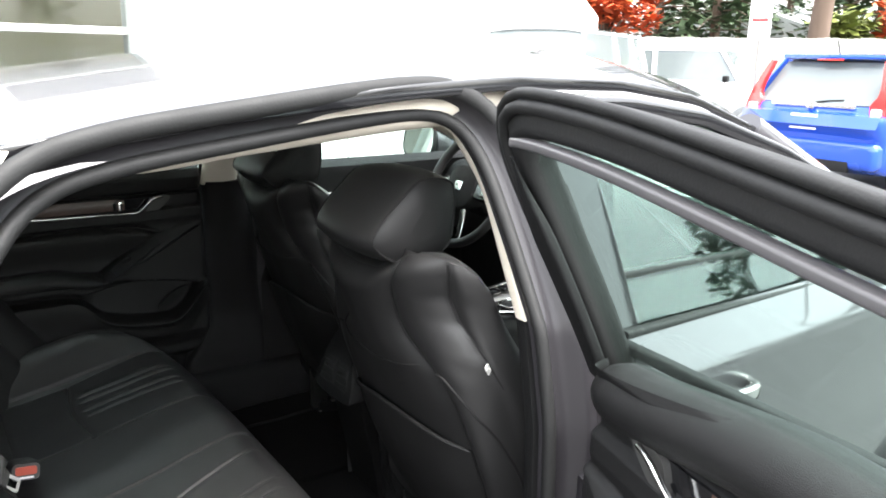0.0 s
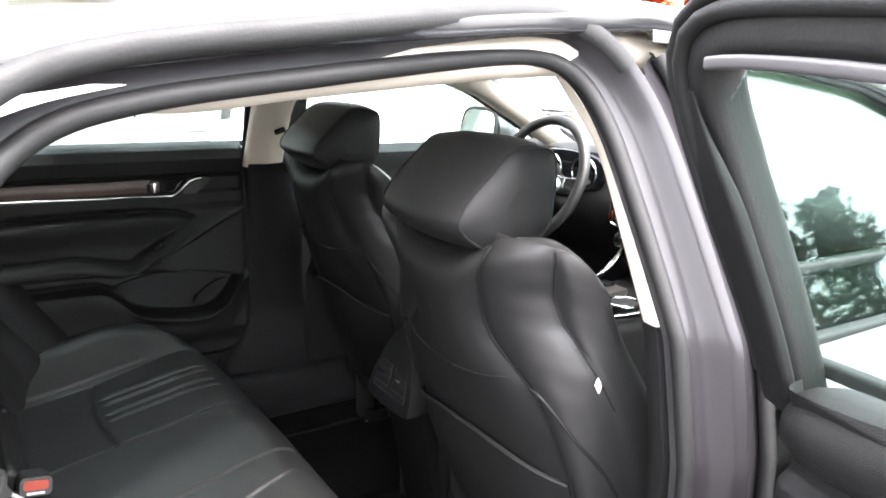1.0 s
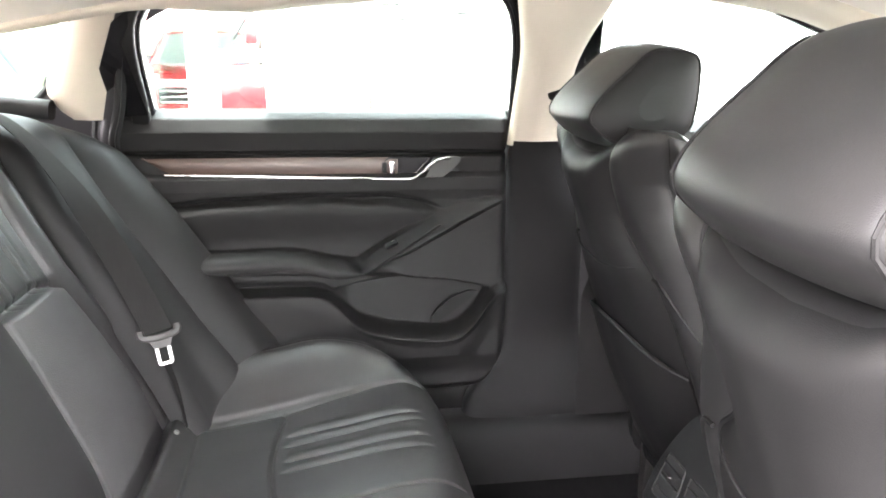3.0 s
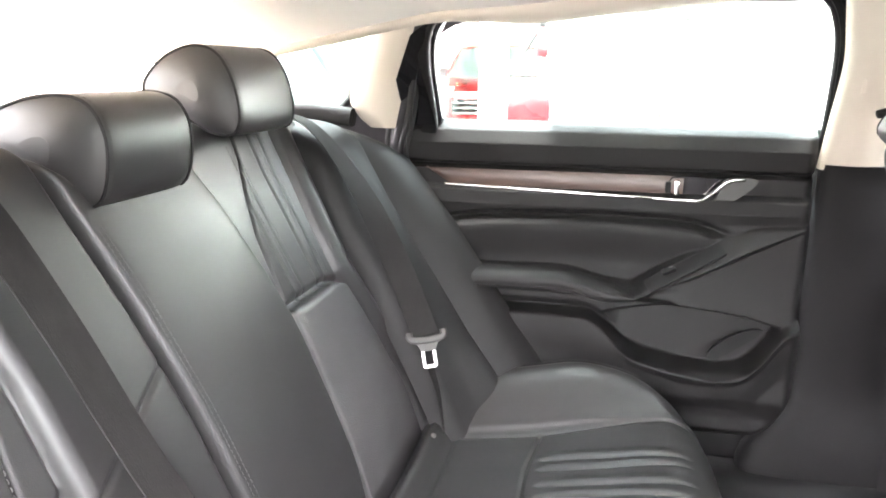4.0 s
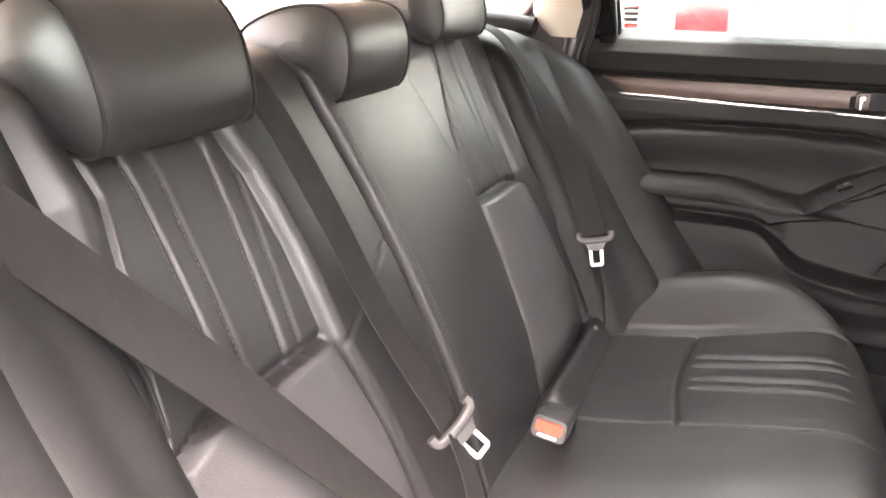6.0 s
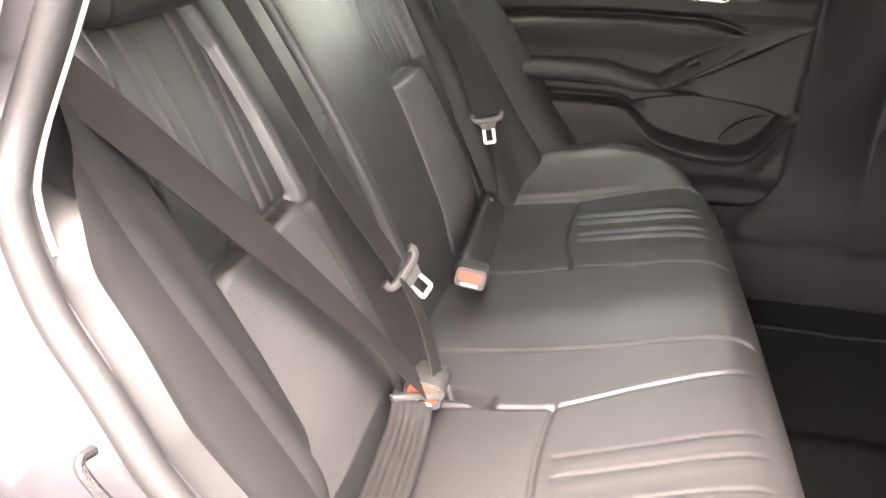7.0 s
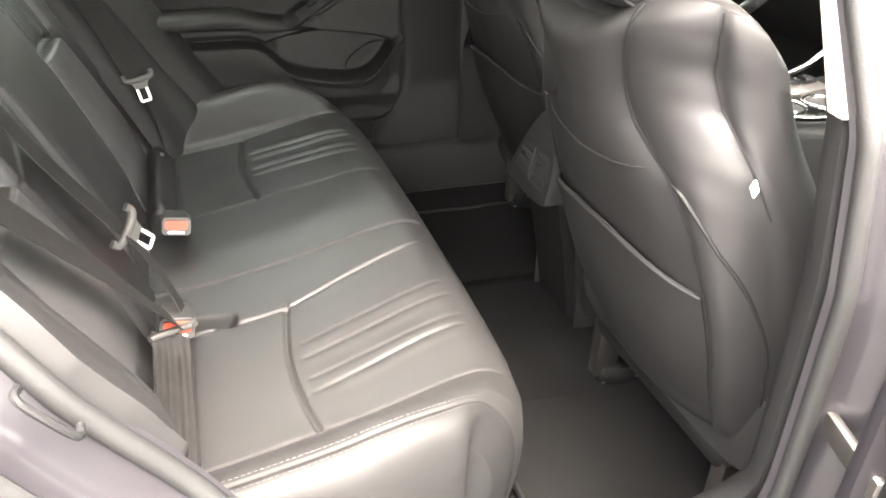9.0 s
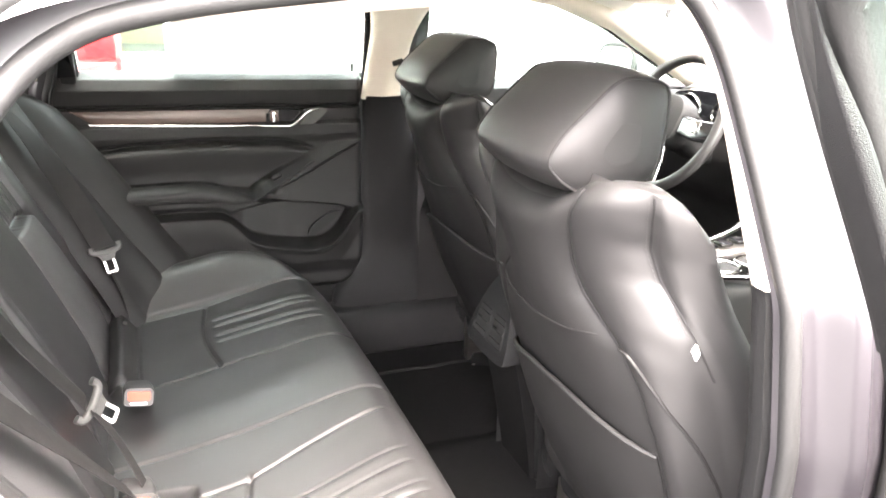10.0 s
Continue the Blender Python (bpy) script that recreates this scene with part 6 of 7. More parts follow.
AUTUMN = material("orange_autumn_leaves", (0.55, 0.13, 0.02), 0.7, var=0.4, scale=1.2, color2=(0.45, 0.035, 0.015))
LEAFY = material("yellow_green_leaves", (0.20, 0.22, 0.04), 0.7, var=0.4, scale=1.5, color2=(0.10, 0.14, 0.03))
YELLOW = material("yellow_bush_leaves", (0.55, 0.50, 0.05), 0.7, var=0.3, scale=3)
TAN = material("tan_house_siding", (0.50, 0.40, 0.26), 0.7, var=0.1, scale=2)

g = np.array([[(x, y, 0.0) for y in (-2500, -60, -20, 0, 20, 60, 2500)] for x in (-2500, -60, -20, 0, 20, 60, 2500)], float)
ground = sheet("ground", g, ASPHALT)
tagged(ground, "grey worn asphalt of the car lot", "ground", kind="structure")


def bearing(deg, dist):
    """A place in the lot by its bearing from straight ahead of the car, leftwards, and distance."""
    a = radians(deg)
    return -0.29 + dist * math.cos(a), -1.53 + dist * math.sin(a)


# ---- buildings ----
def wall_box(name, x0, x1, y0, y1, z0, z1, mat, parent, label="", bevel=0.01):
    return box(name, (x1 - x0, y1 - y0, z1 - z0), ((x0 + x1) / 2, (y0 + y1) / 2, (z0 + z1) / 2), mat, parent, label, bevel=bevel)


ROOM = material("cream_showroom_wall", (0.62, 0.58, 0.42), 0.8, var=0.1, scale=1)
shop = thing("dealership_building", "white panelled dealership building with large showroom windows", "building")
BY = 7.6
x = 2.35
for k, w in enumerate((1.25, 1.15, 1.75, 1.6)):
    wall_box("wall_panel", x + 0.012, x + w - 0.012, BY, BY + 0.25, 0.0, 4.2, WHITEWALL, shop)
    x += w
end = [(x + 0.012, 0.0), (x + 0.012, 3.2), (x + 1.4, 2.10), (x + 1.4, 0.0)]
plate("wall_end", end, BY, BY + 0.25, WHITEWALL, shop)
wall_box("joint_backing", 2.35, x, BY + 0.10, BY + 0.22, 0.0, 4.1, PLASTIC, shop)
# showroom: plinth, columns, mullions, glass, back wall and floor slab
wall_box("plinth", -12.0, 2.3, BY, BY + 0.25, 0.0, 0.5, CONCRETE, shop)
wall_box("fascia", -12.0, 9.5, BY - 0.25, BY + 0.3, 4.2, 5.2, WHITEWALL, shop)
wall_box("roof_slab", -12.0, 9.5, BY, BY + 9.0, 5.0, 5.25, CONCRETE, shop)
wall_box("back_wall", -12.0, 9.5, BY + 8.4, BY + 8.6, 0.0, 5.0, ROOM, shop)
wall_box("floor_slab", -12.0, 2.3, BY + 0.25, BY + 8.8, 0.0, 0.12, CONCRETE, shop)
wall_box("end_wall", -12.2, -12.0, BY, BY + 9.0, 0.0, 5.0, WHITEWALL, shop)
for cx, cw in ((2.18, 0.36), (0.35, 0.16), (-1.21, 0.28), (-3.4, 0.40), (-5.6, 0.16), (-7.8, 0.16), (-10.0, 0.4)):
    wall_box("column", cx - cw / 2, cx + cw / 2, BY - 0.06, BY + 0.28, 0.5, 4.2, WHITEWALL if cw < 0.3 else CONCRETE, shop)
for z in (0.55, 1.62, 3.1):
    wall_box("mullion", -12.0, 2.1, BY + 0.02, BY + 0.12, z - 0.04, z + 0.04, CONCRETE, shop)
for a, b in ((-9.8, -7.9), (-7.7, -5.7), (-5.5, -3.6), (-3.2, -1.37), (-1.05, 0.26), (0.44, 2.0)):
    gp = wall_box("showroom_pane", a, b, BY + 0.06, BY + 0.075, 0.55, 4.15, GLASS, shop, bevel=0)
    gp.visible_shadow = False
tc = thing("tyre_changer", "red workshop tyre changer with tall post and arm", "machine")
wall_box("post_base", -0.50, -0.29, 4.86, 5.14, 0.0, 0.84, REDCAR, tc, bevel=0.02)
wall_box("post", -0.455, -0.402, 4.95, 5.05, 0.84, 1.13, REDCAR, tc, bevel=0.008)
wall_box("post_sleeve", -0.448, -0.408, 4.96, 5.04, 1.125, 1.29, LENS, tc, bevel=0.008)
wall_box("post_head", -0.485, -0.398, 4.93, 5.07, 1.28, 1.49, REDCAR, tc, bevel=0.012)
wall_box("post_cap", -0.465, -0.42, 4.95, 5.05, 1.485, 1.60, PLASTIC, tc, bevel=0.01)
sweep("arm", [(-0.47, 4.93, 1.46), (-0.56, 4.90, 1.31)], circle(0.009, 8), PLASTIC, tc, up=(0, 1, 0))
sg = thing("wall_lamp", "small grey lamp on the white wall", "lamp")
box("lamp_body", (0.14, 0.10, 0.14), (6.15, BY - 0.05, 1.95), CONCRETE, sg, bevel=0.02)
for k, (cx, w, h, y) in enumerate(((-0.30, 0.30, 1.24, 3.3), (-1.66, 0.62, 1.12, 5.6))):
    cab = thing("tool_cabinet", "red steel tool cabinet with pale top on the forecourt", "cabinet", "tool cabinets")
    box("cabinet_body", (w, 0.5, h - 0.15), (cx, y, (h - 0.15) / 2 + 0.06), REDCAR, cab, bevel=0.015)
    for q in range(4):
        box("drawer", (w - 0.06, 0.03, (h - 0.3) / 4 - 0.02), (cx, y - 0.255, 0.2 + (h - 0.3) / 4 * (q + 0.5)), REDCAR, cab, bevel=0.006)
    box("cabinet_top", (w + 0.04, 0.54, 0.06), (cx, y, h - 0.05), LENS, cab, bevel=0.01)
    for sx in (-1, 1):
        disc("caster", (cx + sx * (w / 2 - 0.08), y, 0.035), (0, 1, 0), 0.035, 0.03, RUBBER, cab, n=16)


# ---- parked vehicles ----
def vehicle(name, label, paint, at, heading, L=4.5, W=1.8, H=1.65, bonnet=1.0, belt=0.95, tail=0.06, group="parked vehicles", rake=0.55, grille=False):
    """A parked vehicle: rounded lower body, glazed cabin with painted roof and pillars, wheels, lamps and bumpers. Its nose points along +x before it is turned."""
    v = thing(name, label, "car", group)
    hl = L / 2
    side = spline([(-hl + 0.02, 0.35), (-hl, 0.6), (-hl + tail, belt), (hl - bonnet, belt), (hl - bonnet * 0.5, belt - 0.05), (hl - 0.08, belt - 0.16), (hl, 0.62), (hl - 0.05, 0.32), (hl - 0.6, 0.26), (-hl + 0.5, 0.26)], 56, closed=True)
    loops = []
    for t in (-1.0, -0.985, -0.94, -0.8, -0.4, 0, 0.4, 0.8, 0.94, 0.985, 1.0):
        k = {1.0: 0.90, 0.985: 0.955, 0.94: 0.985}.get(abs(t), 1.0)
        loops.append([(px * k, t * W / 2, 0.6 + (pz - 0.6) * k) for px, pz in side])
    loft("body", loops, paint, v)
    x_ws, x_rw = hl - bonnet, -hl + tail + 0.02
    xr0, xr1 = x_ws - rake * 1.0, x_rw + 0.28 * rake / 0.55
    cab = [(x_rw, belt - 0.02), (xr1, H - 0.05), (xr0, H - 0.05), (x_ws, belt - 0.02)]
    loops = []
    for t in (-1, -0.5, 0, 0.5, 1):
        row = []
        for px, pz in cab:
            w = W / 2 * (0.95 if pz < belt + 0.1 else 0.76)
            row.append((px, t * w, pz))
        loops.append(row)
    loft("cabin_glass", loops, SKYGLASS, v, angle=20)
    rp = []
    for u in np.linspace(0, 1, 12):
        px = xr1 - 0.05 + (xr0 + 0.05 - xr1 + 0.05) * u
        rp.append([(px, t * W / 2 * 0.79, H - 0.075 + 0.075 * (1 - abs(t) ** 3) * (1 - 0.4 * abs(2 * u - 1) ** 4)) for t in np.linspace(-1, 1, 13)])
    sheet("roof", np.array(rp), paint, v, 0.03)
    for s in (-1, 1):
        yb, yt = s * W / 2 * 0.955, s * W / 2 * 0.775
        for a, b, wd in ((x_ws, xr0, 0.07), (x_rw, xr1, 0.12), ((x_ws + x_rw) / 2 - 0.05, (xr0 + xr1) / 2, 0.09), (x_rw + 0.75, xr1 + 0.55, 0.10)):
            sweep("pillar", [(a, yb, belt - 0.03), ((a + b) / 2, (yb + yt) / 2 + s * 0.01, (belt + H - 0.05) / 2), (b, yt, H - 0.06)], rrect(wd, 0.03, 0.01), paint, v, up=(0, 1, 0))
        for xx in (hl - 0.85, -hl + 0.80):
            wh = disc("wheel", (xx, s * (W / 2 - 0.10), 0.33), (0, 1, 0), 0.33, 0.22, RUBBER, v, n=32, bevel=0.1)
            disc("rim", (xx, s * (W / 2 + 0.005), 0.33), (0, 1, 0), 0.22, 0.03, STEEL, wh, n=24)
        box("headlamp", (0.22, 0.30, 0.13), (hl - 0.12, s * (W / 2 - 0.24), belt - 0.20), LENS, v, bevel=0.04)
        box("tail_lamp", (0.10, 0.22, 0.26), (-hl + tail, s * (W / 2 - 0.15), belt - 0.14), TAIL, v, bevel=0.03)
        box("door_mirror", (0.10, 0.16, 0.12), (x_ws - 0.25, s * (W / 2 + 0.06), belt + 0.06), PLASTIC, v, bevel=0.03)
    box("bumper", (0.16, W * 0.9, 0.16), (-hl + 0.05, 0, 0.45), paint, v, bevel=0.05)
    if grille:
        gr = box("grille", (0.06, W * 0.55, 0.24), (hl - 0.02, 0, 0.66), PLASTIC, v, bevel=0.02)
        for q in range(3):
            box("grille_bar", (0.03, W * 0.5, 0.025), (hl + 0.015, 0, 0.58 + 0.075 * q), CHROME, gr, bevel=0.006)
        box("front_bumper", (0.18, W * 0.92, 0.18), (hl - 0.04, 0, 0.42), paint, v, bevel=0.05)
    v.matrix_basis = pose(at[0], at[1], 0, 0, 0, heading)
    return v


vehicle("white_suv", "white boxy sport utility vehicle parked nose towards the sedan", WHITECAR, bearing(45.6, 12.2), 206, L=4.6, W=1.80, H=1.88, bonnet=0.9, belt=1.12, rake=0.35, grille=True)
vehicle("white_compact_suv", "white compact utility vehicle parked along the fence", WHITECAR, bearing(36.2, 16.5), 292, L=4.3, W=1.8, H=1.72, bonnet=1.05, belt=1.05, rake=0.45)
vehicle("red_car", "red hatchback parked inside the showroom behind the glass", REDCAR, (-1.72, 12.4), 268, L=4.2, W=1.62, H=1.62, bonnet=1.0, belt=1.10, grille=True)
vehicle("dark_green_car", "dark sedan parked behind the open sedan", material("dark_green_paint", (0.02, 0.05, 0.035), 0.25, coat=1.0), (-4.7, 5.6), 182, L=4.5, W=1.8, H=1.48, bonnet=1.1)
vehicle("blue_car", "blue sedan parked at the far end of the lot", BLUECAR, (-8.2, 7.3), 175, L=4.4, W=1.75, H=1.7, bonnet=1.0)
# unseen cars across the lane, added for the door glass to mirror
vehicle("silver_car", "unseen silver sedan across the lane, added for reflections", CHROME and material("silver_paint", (0.45, 0.46, 0.47), 0.3, metal=0.6, coat=1.0), (5.0, -9.0), 80, L=4.6, W=1.8, H=1.46, bonnet=1.2)
vehicle("dark_suv", "unseen dark grey utility vehicle across the lane, added for reflections", material("dark_grey_paint", (0.05, 0.05, 0.055), 0.3, metal=0.4, coat=1.0), (9.2, -9.4), 86, L=4.6, W=1.85, H=1.7, bonnet=1.0)


def hatchback(at, heading):
    """The small blue hatchback, seen from behind."""
    v = vehicle("blue_hatchback", "bright blue five-door hatchback with tall tail lamps and roof spoiler", BLUECAR, at, heading, L=4.0, W=1.70, H=1.53, bonnet=0.75, belt=0.93, tail=0.10, rake=0.75)
    b = -2.0
    sp = box("roof_spoiler", (0.22, 1.16, 0.05), (b + 0.36, 0, 1.475), BLUECAR, v, bevel=0.018, rot=(0, 8, 0))
    box("brake_lamp", (0.02, 0.30, 0.02), (b + 0.25, 0, 1.455), TAIL, sp, bevel=0.004)
    rw = np.array([[(b + 0.085 + 0.26 * t, u * (0.66 - 0.10 * t), 0.99 + 0.44 * t) for u in np.linspace(-1, 1, 9)] for t in np.linspace(0, 1, 6)])
    sheet("rear_window", rw, SKYGLASS, v, 0.01)
    ht = np.array([[(b - 0.012 + 0.075 * t - 0.05 * math.sin(math.pi * t) - 0.02 * (1 - u * u), u * (0.76 - 0.05 * t), 0.60 + 0.38 * t) for u in np.linspace(-1, 1, 13)] for t in np.linspace(0, 1, 10)])
    sheet("tailgate", ht, BLUECAR, v, 0.02)
    box("chrome_bar", (0.03, 0.98, 0.045), (b + 0.02, 0, 0.975), CHROME, v, bevel=0.012)
    box("emblem", (0.03, 0.09, 0.075), (b - 0.005, 0, 0.975), CHROME, v, bevel=0.01)
    pl = box("number_plate", (0.012, 0.31, 0.16), (b - 0.104, 0, 0.80), TAG, v, bevel=0.004)
    for k in range(6):
        box("plate_bar", (0.006, 0.028, 0.075), (b - 0.112, -0.115 + 0.046 * k, 0.80), PRINT, pl, bevel=0.001)
    for k in range(3):
        box("badge_bar", (0.012, 0.045, 0.028), (b - 0.03, 0.50 - 0.06 * k, 0.88), CHROME, v, bevel=0.003)
    sweep("rear_wiper", [(b + 0.07, 0.0, 1.0), (b + 0.10, -0.12, 1.02), (b + 0.11, -0.30, 1.035)], circle(0.010, 8), PLASTIC, v, up=(0, 0, 1))
    for s in (-1, 1):
        lamp = spline([(0.80, 0.66), (0.985, 0.60), (1.12, 0.655), (1.42, 0.60), (1.44, 0.635), (1.16, 0.735), (0.98, 0.775), (0.80, 0.79)], 30, closed=True)
        tl = loft("tall_tail_lamp", [[(b + 0.02 + 0.30 * max(0, z - 0.98) * 1.2 + e, s * (y + 0.04), z) for z, y in lamp] for e in (-0.02, 0.06)], TAIL, v)
        box("reverse_lens", (0.04, 0.10, 0.14), (b - 0.005, s * 0.72, 0.90), LENS, tl, bevel=0.015)
    sweep("antenna", [(b + 0.42, 0.0, 1.50), (b + 0.34, 0.0, 1.66)], circle(0.006, 6), PLASTIC, v, up=(0, 1, 0))
    bp = box("rear_bumper", (0.26, 1.64, 0.30), (b + 0.05, 0, 0.48), BLUECAR, v, bevel=0.09, seg=4)
    box("bumper_inlay", (0.05, 1.1, 0.12), (b - 0.06, 0, 0.36), PLASTIC, bp, bevel=0.02)
    return v


bx, by_ = bearing(28.4, 9.3)
hatchback((bx + 2.0 * math.cos(radians(-4)), by_ + 2.0 * math.sin(radians(-4))), -4)

# ---- fence, sign, trees ----
FD = radians(32)
def along_fence(s, back=0.0):
    d = 19.0 + back
    return (-0.29 + d * math.cos(FD) - s * math.sin(FD), -1.53 + d * math.sin(FD) + s * math.cos(FD))


fence = thing("board_fence", "weathered grey vertical board fence behind the parked cars", "fence")
bd = bpy.data.meshes.new("board")
bm = bmesh.new()
bmesh.ops.create_cube(bm, size=1)
bmesh.ops.scale(bm, vec=(0.02, 0.135, 1.95), verts=bm.verts)
bm.to_mesh(bd)
bm.free()
bd.materials.append(FENCEW)
for k in range(150):
    s = -11.0 + 0.142 * k
    px, py = along_fence(s)
    o = new("board", bd)
    o.parent = fence
    o.matrix_basis = pose(px, py, 0.99 + 0.012 * math.sin(k * 5.1), 0, 0, math.degrees(FD))
for z in (0.4, 1.6):
    a, b = along_fence(-11, 0.04), along_fence(10.4, 0.04)
    sweep("rail", [(*a, z), (*b, z)], rrect(0.04, 0.09, 0.005), FENCEW, fence, up=(0, 0, 1))
for a_, b_ in ((-60, -11.1), (10.5, 60)):
    a, b = along_fence(a_), along_fence(b_)
    sweep("fence_run", [(*a, 0.99), (*b, 0.99)], rrect(0.03, 1.95, 0.004), FENCEW, fence, up=(0, 0, 1))

sign = thing("parking_sign", "white parking signs with red arrows on a steel post", "sign")
sx, sy = bearing(32.1, 14.0)
sweep("post", [(sx, sy, 0), (sx, sy, 2.75)], circle(0.03, 10), STEEL, sign, up=(0, 1, 0))
for z0, h, nm in ((2.36, 0.56, "upper"), (1.96, 0.36, "lower")):
    pn = box("sign_panel", (0.015, 0.34, h), (sx - 0.04, sy, z0), TAG, sign, bevel=0.004, rot=(0, 0, 32))
    for q in range(3 if h > 0.4 else 1):
        box("word_bar", (0.008, 0.24, 0.05), (sx - 0.052, sy - 0.006, z0 + 0.14 - 0.13 * q), TAIL if q == 0 else PRINT, pn, bevel=0.002, rot=(0, 0, 32))

rng = random.Random(7)


def leaf_mesh(name, pts, size, mat, parent, flat=False):
    """Many small leaf or needle clumps as one joined part."""
    v, f = [], []
    for (x, y, z), nrm in pts:
        for _ in range(3):
            a, b = rng.uniform(0, 6.283), rng.uniform(-0.5, 0.5)
            r = size * rng.uniform(0.6, 1.5)
            d1 = np.array((math.cos(a), math.sin(a), b))
            d2 = np.array((-math.sin(a), math.cos(a), rng.uniform(-0.6, 0.6)))
            c = np.array((x, y, z)) + size * np.array([rng.uniform(-1, 1) for _ in range(3)])
            n = len(v)
            v += [c - d1 * r, c + d2 * r * 0.42 + d1 * r * 0.1, c + d1 * r, c - d2 * r * 0.42]
            f.append((n, n + 1, n + 2, n + 3))
    ob = mesh(name, v, f, mat, parent, smooth=False)
    return ob


def trunk(parent, x, y, h, r0, r1, lean=0.0):
    p = [(x + lean * t * h + 0.04 * h * 0.3 * noise.noise((x, y, t * 3)), y + 0.03 * h * 0.3 * noise.noise((y, x, t * 3)), h * t - 0.05) for t in np.linspace(0, 1, 9)]
    return sweep("trunk", p, circle(1.0, 12), BARK, parent, up=(0, 1, 0), scale=[r0 + (r1 - r0) * t for t in np.linspace(0, 1, 9)])


def conifer(at, h, spread, bare=1.0, n=900):
    t = thing("conifer_tree", "tall dark green conifer with drooping branches", "tree", "conifers")
    tk = trunk(t, at[0], at[1], h, 0.22, 0.03)
    pts = []
    for k in range(26):
        z = bare + (h - bare) * (k / 26) ** 0.9
        reach = spread * (1 - (z - bare) / (h - bare)) ** 0.8 * rng.uniform(0.65, 1.1) + 0.15
        for j in range(6):
            a = rng.uniform(0, 6.283)
            end = (at[0] + reach * math.cos(a), at[1] + reach * math.sin(a), z - 0.18 * reach)
            if j < 3:
                sweep("limb", [(at[0], at[1], z), ((at[0] + end[0]) / 2, (at[1] + end[1]) / 2, z + 0.02), end], circle(0.03, 5), BARK, tk, up=(0, 0, 1), scale=[1, 0.6, 0.25])
            for q in range(int(n / 156)):
                u = rng.uniform(0.2, 1.0)
                pts.append(((at[0] + reach * u * math.cos(a) + rng.gauss(0, 0.10 * reach), at[1] + reach * u * math.sin(a) + rng.gauss(0, 0.10 * reach), z - 0.18 * reach * u + rng.gauss(0, 0.10)), None))
    leaf_mesh("crown", pts, 0.20, PINE, t)


def broadleaf(name, label, at, h, spread, mat, n=700, r=0.18, size=0.16, lean=0.0):
    t = thing(name, label, "tree")
    tk = trunk(t, at[0], at[1], h * 0.62, r, r * 0.5, lean)
    pts = []
    for k in range(16):
        a, z = rng.uniform(0, 6.283), h * rng.uniform(0.42, 0.92)
        q = spread * rng.uniform(0.25, 0.85)
        c = (at[0] + q * math.cos(a) + lean * z, at[1] + q * math.sin(a), z)
        sweep("limb", [(at[0] + lean * h * 0.4, at[1], h * 0.4), ((at[0] + c[0]) / 2, (at[1] + c[1]) / 2, (h * 0.4 + z) / 2 + 0.2), c], circle(0.05, 6), BARK, tk, up=(0, 0, 1), scale=[1.2, 0.7, 0.25])
        cr = spread * rng.uniform(0.28, 0.5)
        for _ in range(n // 16):
            d = np.array([rng.gauss(0, 1) for _ in range(3)])
            d = d / np.linalg.norm(d) * cr * rng.uniform(0.5, 1.0)
            pts.append(((c[0] + d[0], c[1] + d[1], c[2] + 0.7 * d[2]), None))
    leaf_mesh("crown", pts, size, mat, t)


broadleaf("autumn_tree", "orange and red autumn tree behind the fence", bearing(42.6, 26), 4.6, 1.9, AUTUMN, n=1100)
for dg, ds, h, sp in ((38.8, 30, 9, 2.6), (37.0, 33, 10, 2.8), (35.0, 27, 8, 2.4), (33.4, 36, 11, 3.0), (30.5, 38, 12, 3.0), (27.0, 33, 10, 2.8), (25.0, 28, 9, 2.6), (22.5, 34, 11, 3.0), (19, 30, 10, 2.8), (46, 42, 11, 3)):
    conifer(bearing(dg, ds), h, sp, bare=0.8)
broadleaf("bare_trunk_tree", "tall tree with a stout brown trunk beyond the fence", bearing(28.6, 21), 9.5, 2.6, PINE, r=0.30, lean=0.03)
broadleaf("yellow_green_shrub", "yellow-green shrub beyond the fence", bearing(26.6, 24), 2.9, 1.0, LEAFY, n=500)
broadleaf("red_leaf_tree", "red autumn shrub tree beyond the fence", bearing(23.6, 24), 3.6, 0.9, AUTUMN, n=500)
broadleaf("yellow_bush", "low bright yellow bush by the fence", bearing(33.2, 17.5), 0.95, 0.35, YELLOW, n=400, r=0.03, size=0.07)
house = thing("neighbour_house", "tan house with a low gable roof beyond the fence", "house")
hx, hy = bearing(30.6, 40)
wall_box("wall", hx - 4, hx + 4, hy - 4, hy + 4, 0, 2.6, TAN, house)
plate("roof", [(hy - 4.6, 2.55), (hy, 4.1), (hy + 4.6, 2.55), (hy + 4.6, 2.45), (hy - 4.6, 2.45)], hx - 4.5, hx + 4.5, CONCRETE, house, axis="x")
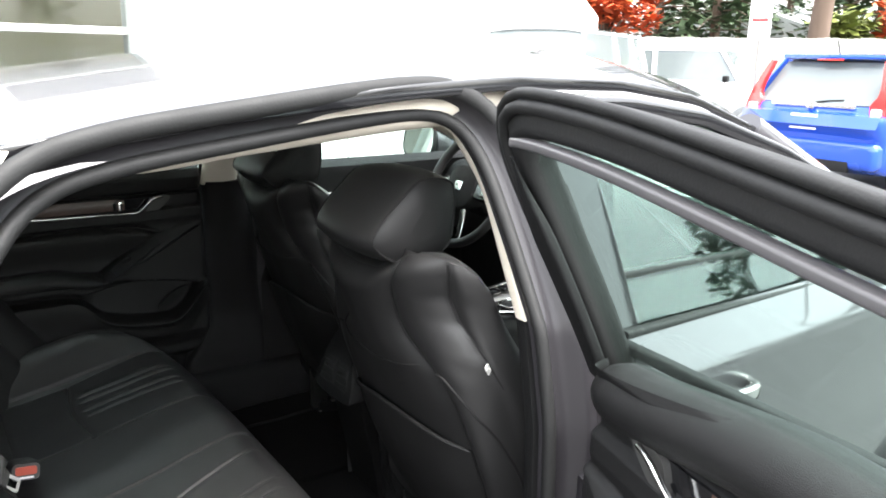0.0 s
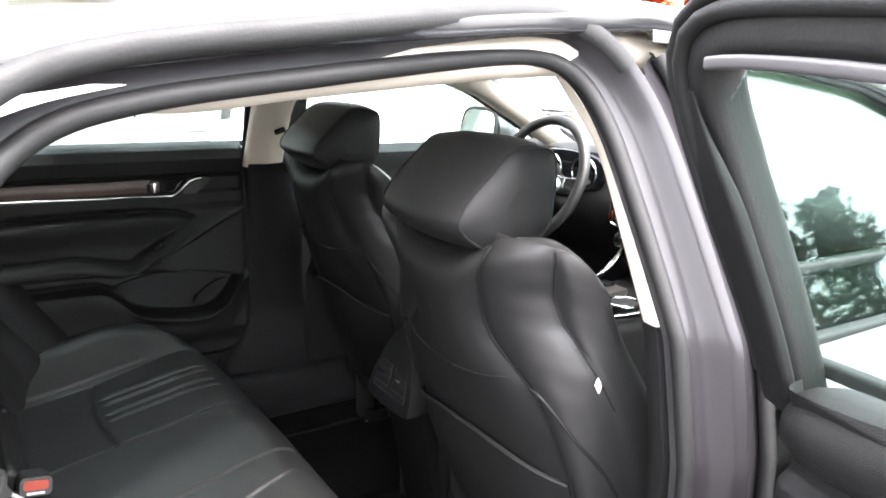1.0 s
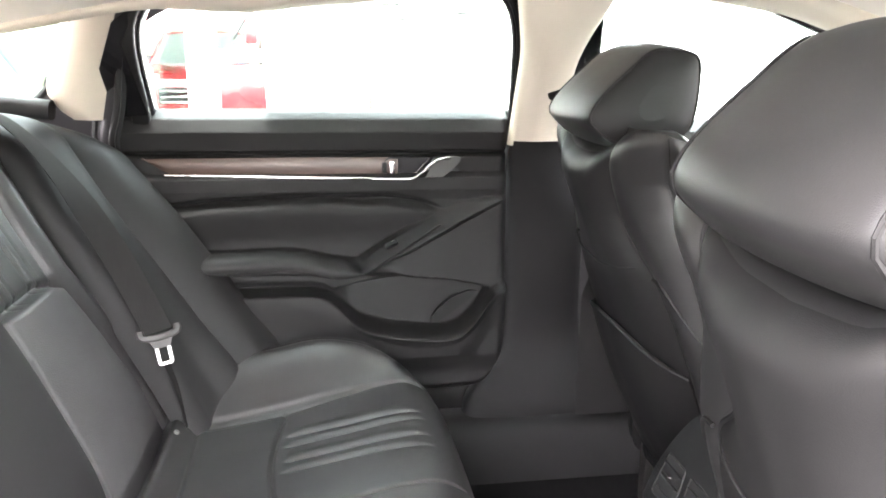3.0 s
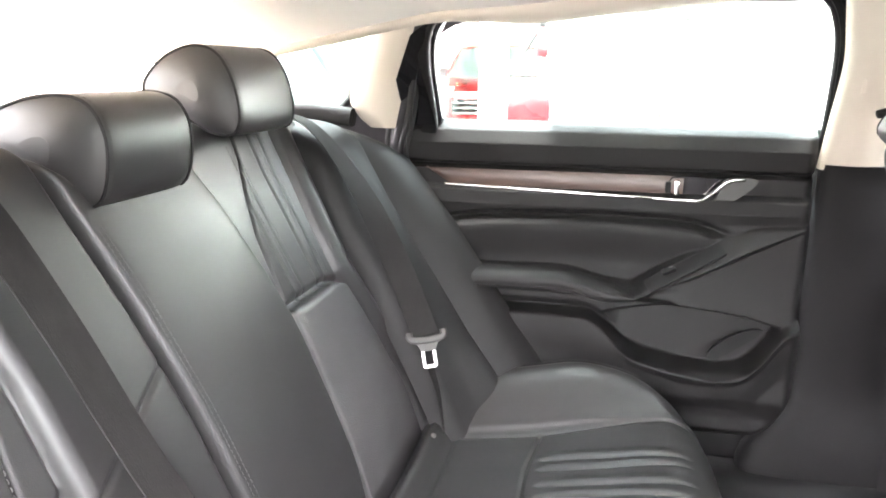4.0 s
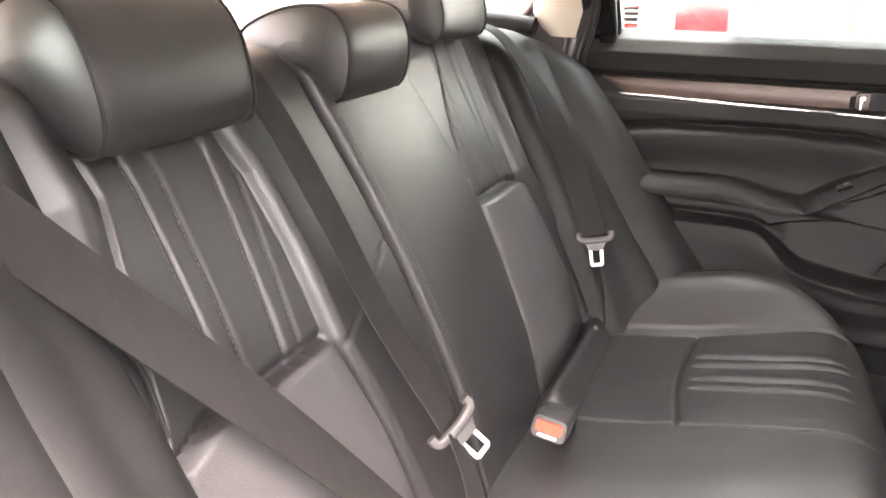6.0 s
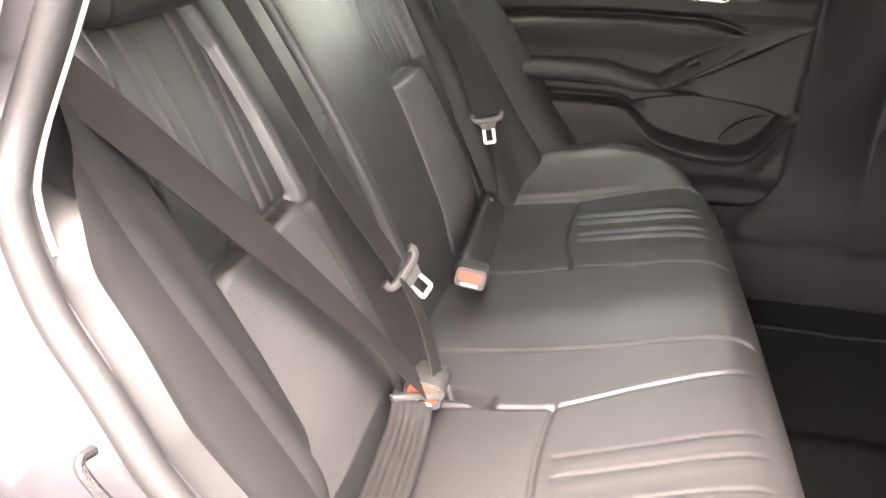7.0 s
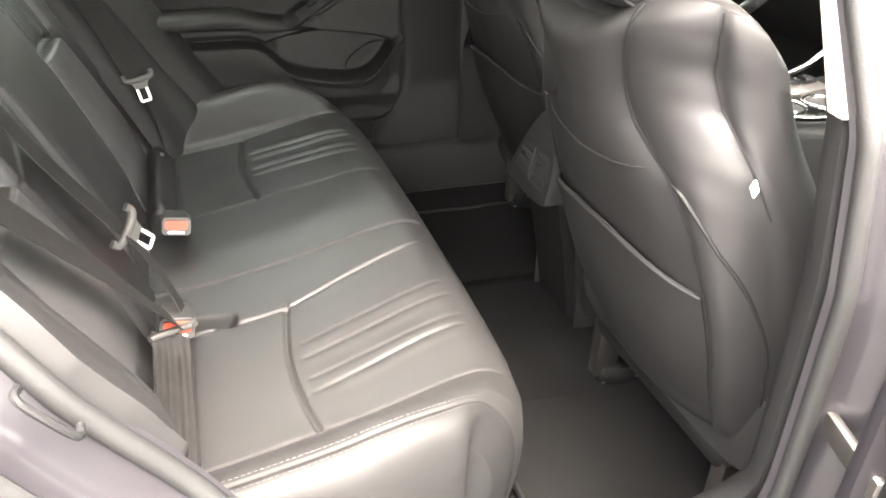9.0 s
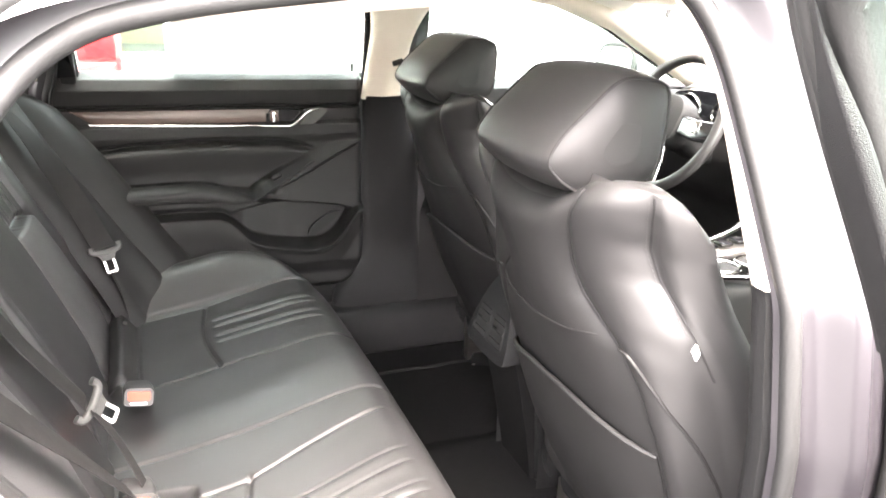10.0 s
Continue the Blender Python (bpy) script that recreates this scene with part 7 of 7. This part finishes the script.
# trees across the lane, which the door glass mirrors
for x_, y_, h, sp in ((20, -12.6, 9.5, 2.6), (24, -13.2, 8.5, 2.6), (29, -15, 10, 2.8), (22, -20, 6, 2.4), (16, -26, 8, 2.6), (27, -30, 9, 2.8), (8, -34, 9, 2.8), (-8, -34, 9, 2.8), (-18, -30, 10, 2.7)):
    conifer((x_, y_), h, sp, bare=0.8)

# ---- price sheets on the far door glass ----
def glass_patch(name, x0, x1, z0, z1, mat, parent, e=0.0):
    p = np.array([[(x, float(jamb_y(z)) + 0.0075 - e, z) for z in np.linspace(z0, z1, 4)] for x in (x0, x1)])
    return sheet(name, p, mat, parent, 0.0008)


stick = thing("window_sticker", "white printed price sheet with grey bands inside the far door window", "sticker", "window sheets")
glass_patch("sheet", -0.026, 0.170, 1.085, 1.306, SHEET, stick)
for a, b, c, d in ((0.028, 0.165, 1.214, 1.233), (0.092, 0.165, 1.204, 1.2125), (-0.004, 0.088, 1.208, 1.2125), (0.0, 0.098, 1.135, 1.1415), (-0.002, 0.166, 1.291, 1.297), (0.012, 0.030, 1.275, 1.279), (0.034, 0.042, 1.270, 1.279),
                   (0.118, 0.140, 1.268, 1.280), (0.144, 0.152, 1.268, 1.280), (0.0, 0.016, 1.247, 1.250), (0.022, 0.030, 1.246, 1.250), (0.034, 0.042, 1.245, 1.251), (0.098, 0.108, 1.244, 1.249), (0.114, 0.156, 1.250, 1.2515), (0.126, 0.156, 1.244, 1.246)):
    glass_patch("print_bar", a, b, c, d, PRINTED, stick, 0.002)
stick = thing("window_sticker", "pale printed equipment sheet with dark heading inside the far door window", "sticker", "window sheets")
glass_patch("sheet", 0.176, 0.418, 1.088, 1.304, SHEET, stick)
glass_patch("heading", 0.262, 0.374, 1.288, 1.301, PRINT, stick, 0.002)
glass_patch("picture", 0.385, 0.410, 1.143, 1.176, PRINTED, stick, 0.002)
rows = random.Random(4)
for col, w in ((0.190, 0.07), (0.268, 0.055), (0.328, 0.05)):
    for k in range(9):
        if rows.random() < 0.8:
            z = 1.272 - 0.0125 * k
            glass_patch("print_bar", col, col + w * rows.uniform(0.4, 1.0), z, z + 0.004, PRINTED, stick, 0.002)
for a, b, c, d in ((0.29, 0.37, 1.124, 1.127), (0.30, 0.36, 1.108, 1.112)):
    glass_patch("print_bar", a, b, c, d, PRINTED, stick, 0.002)
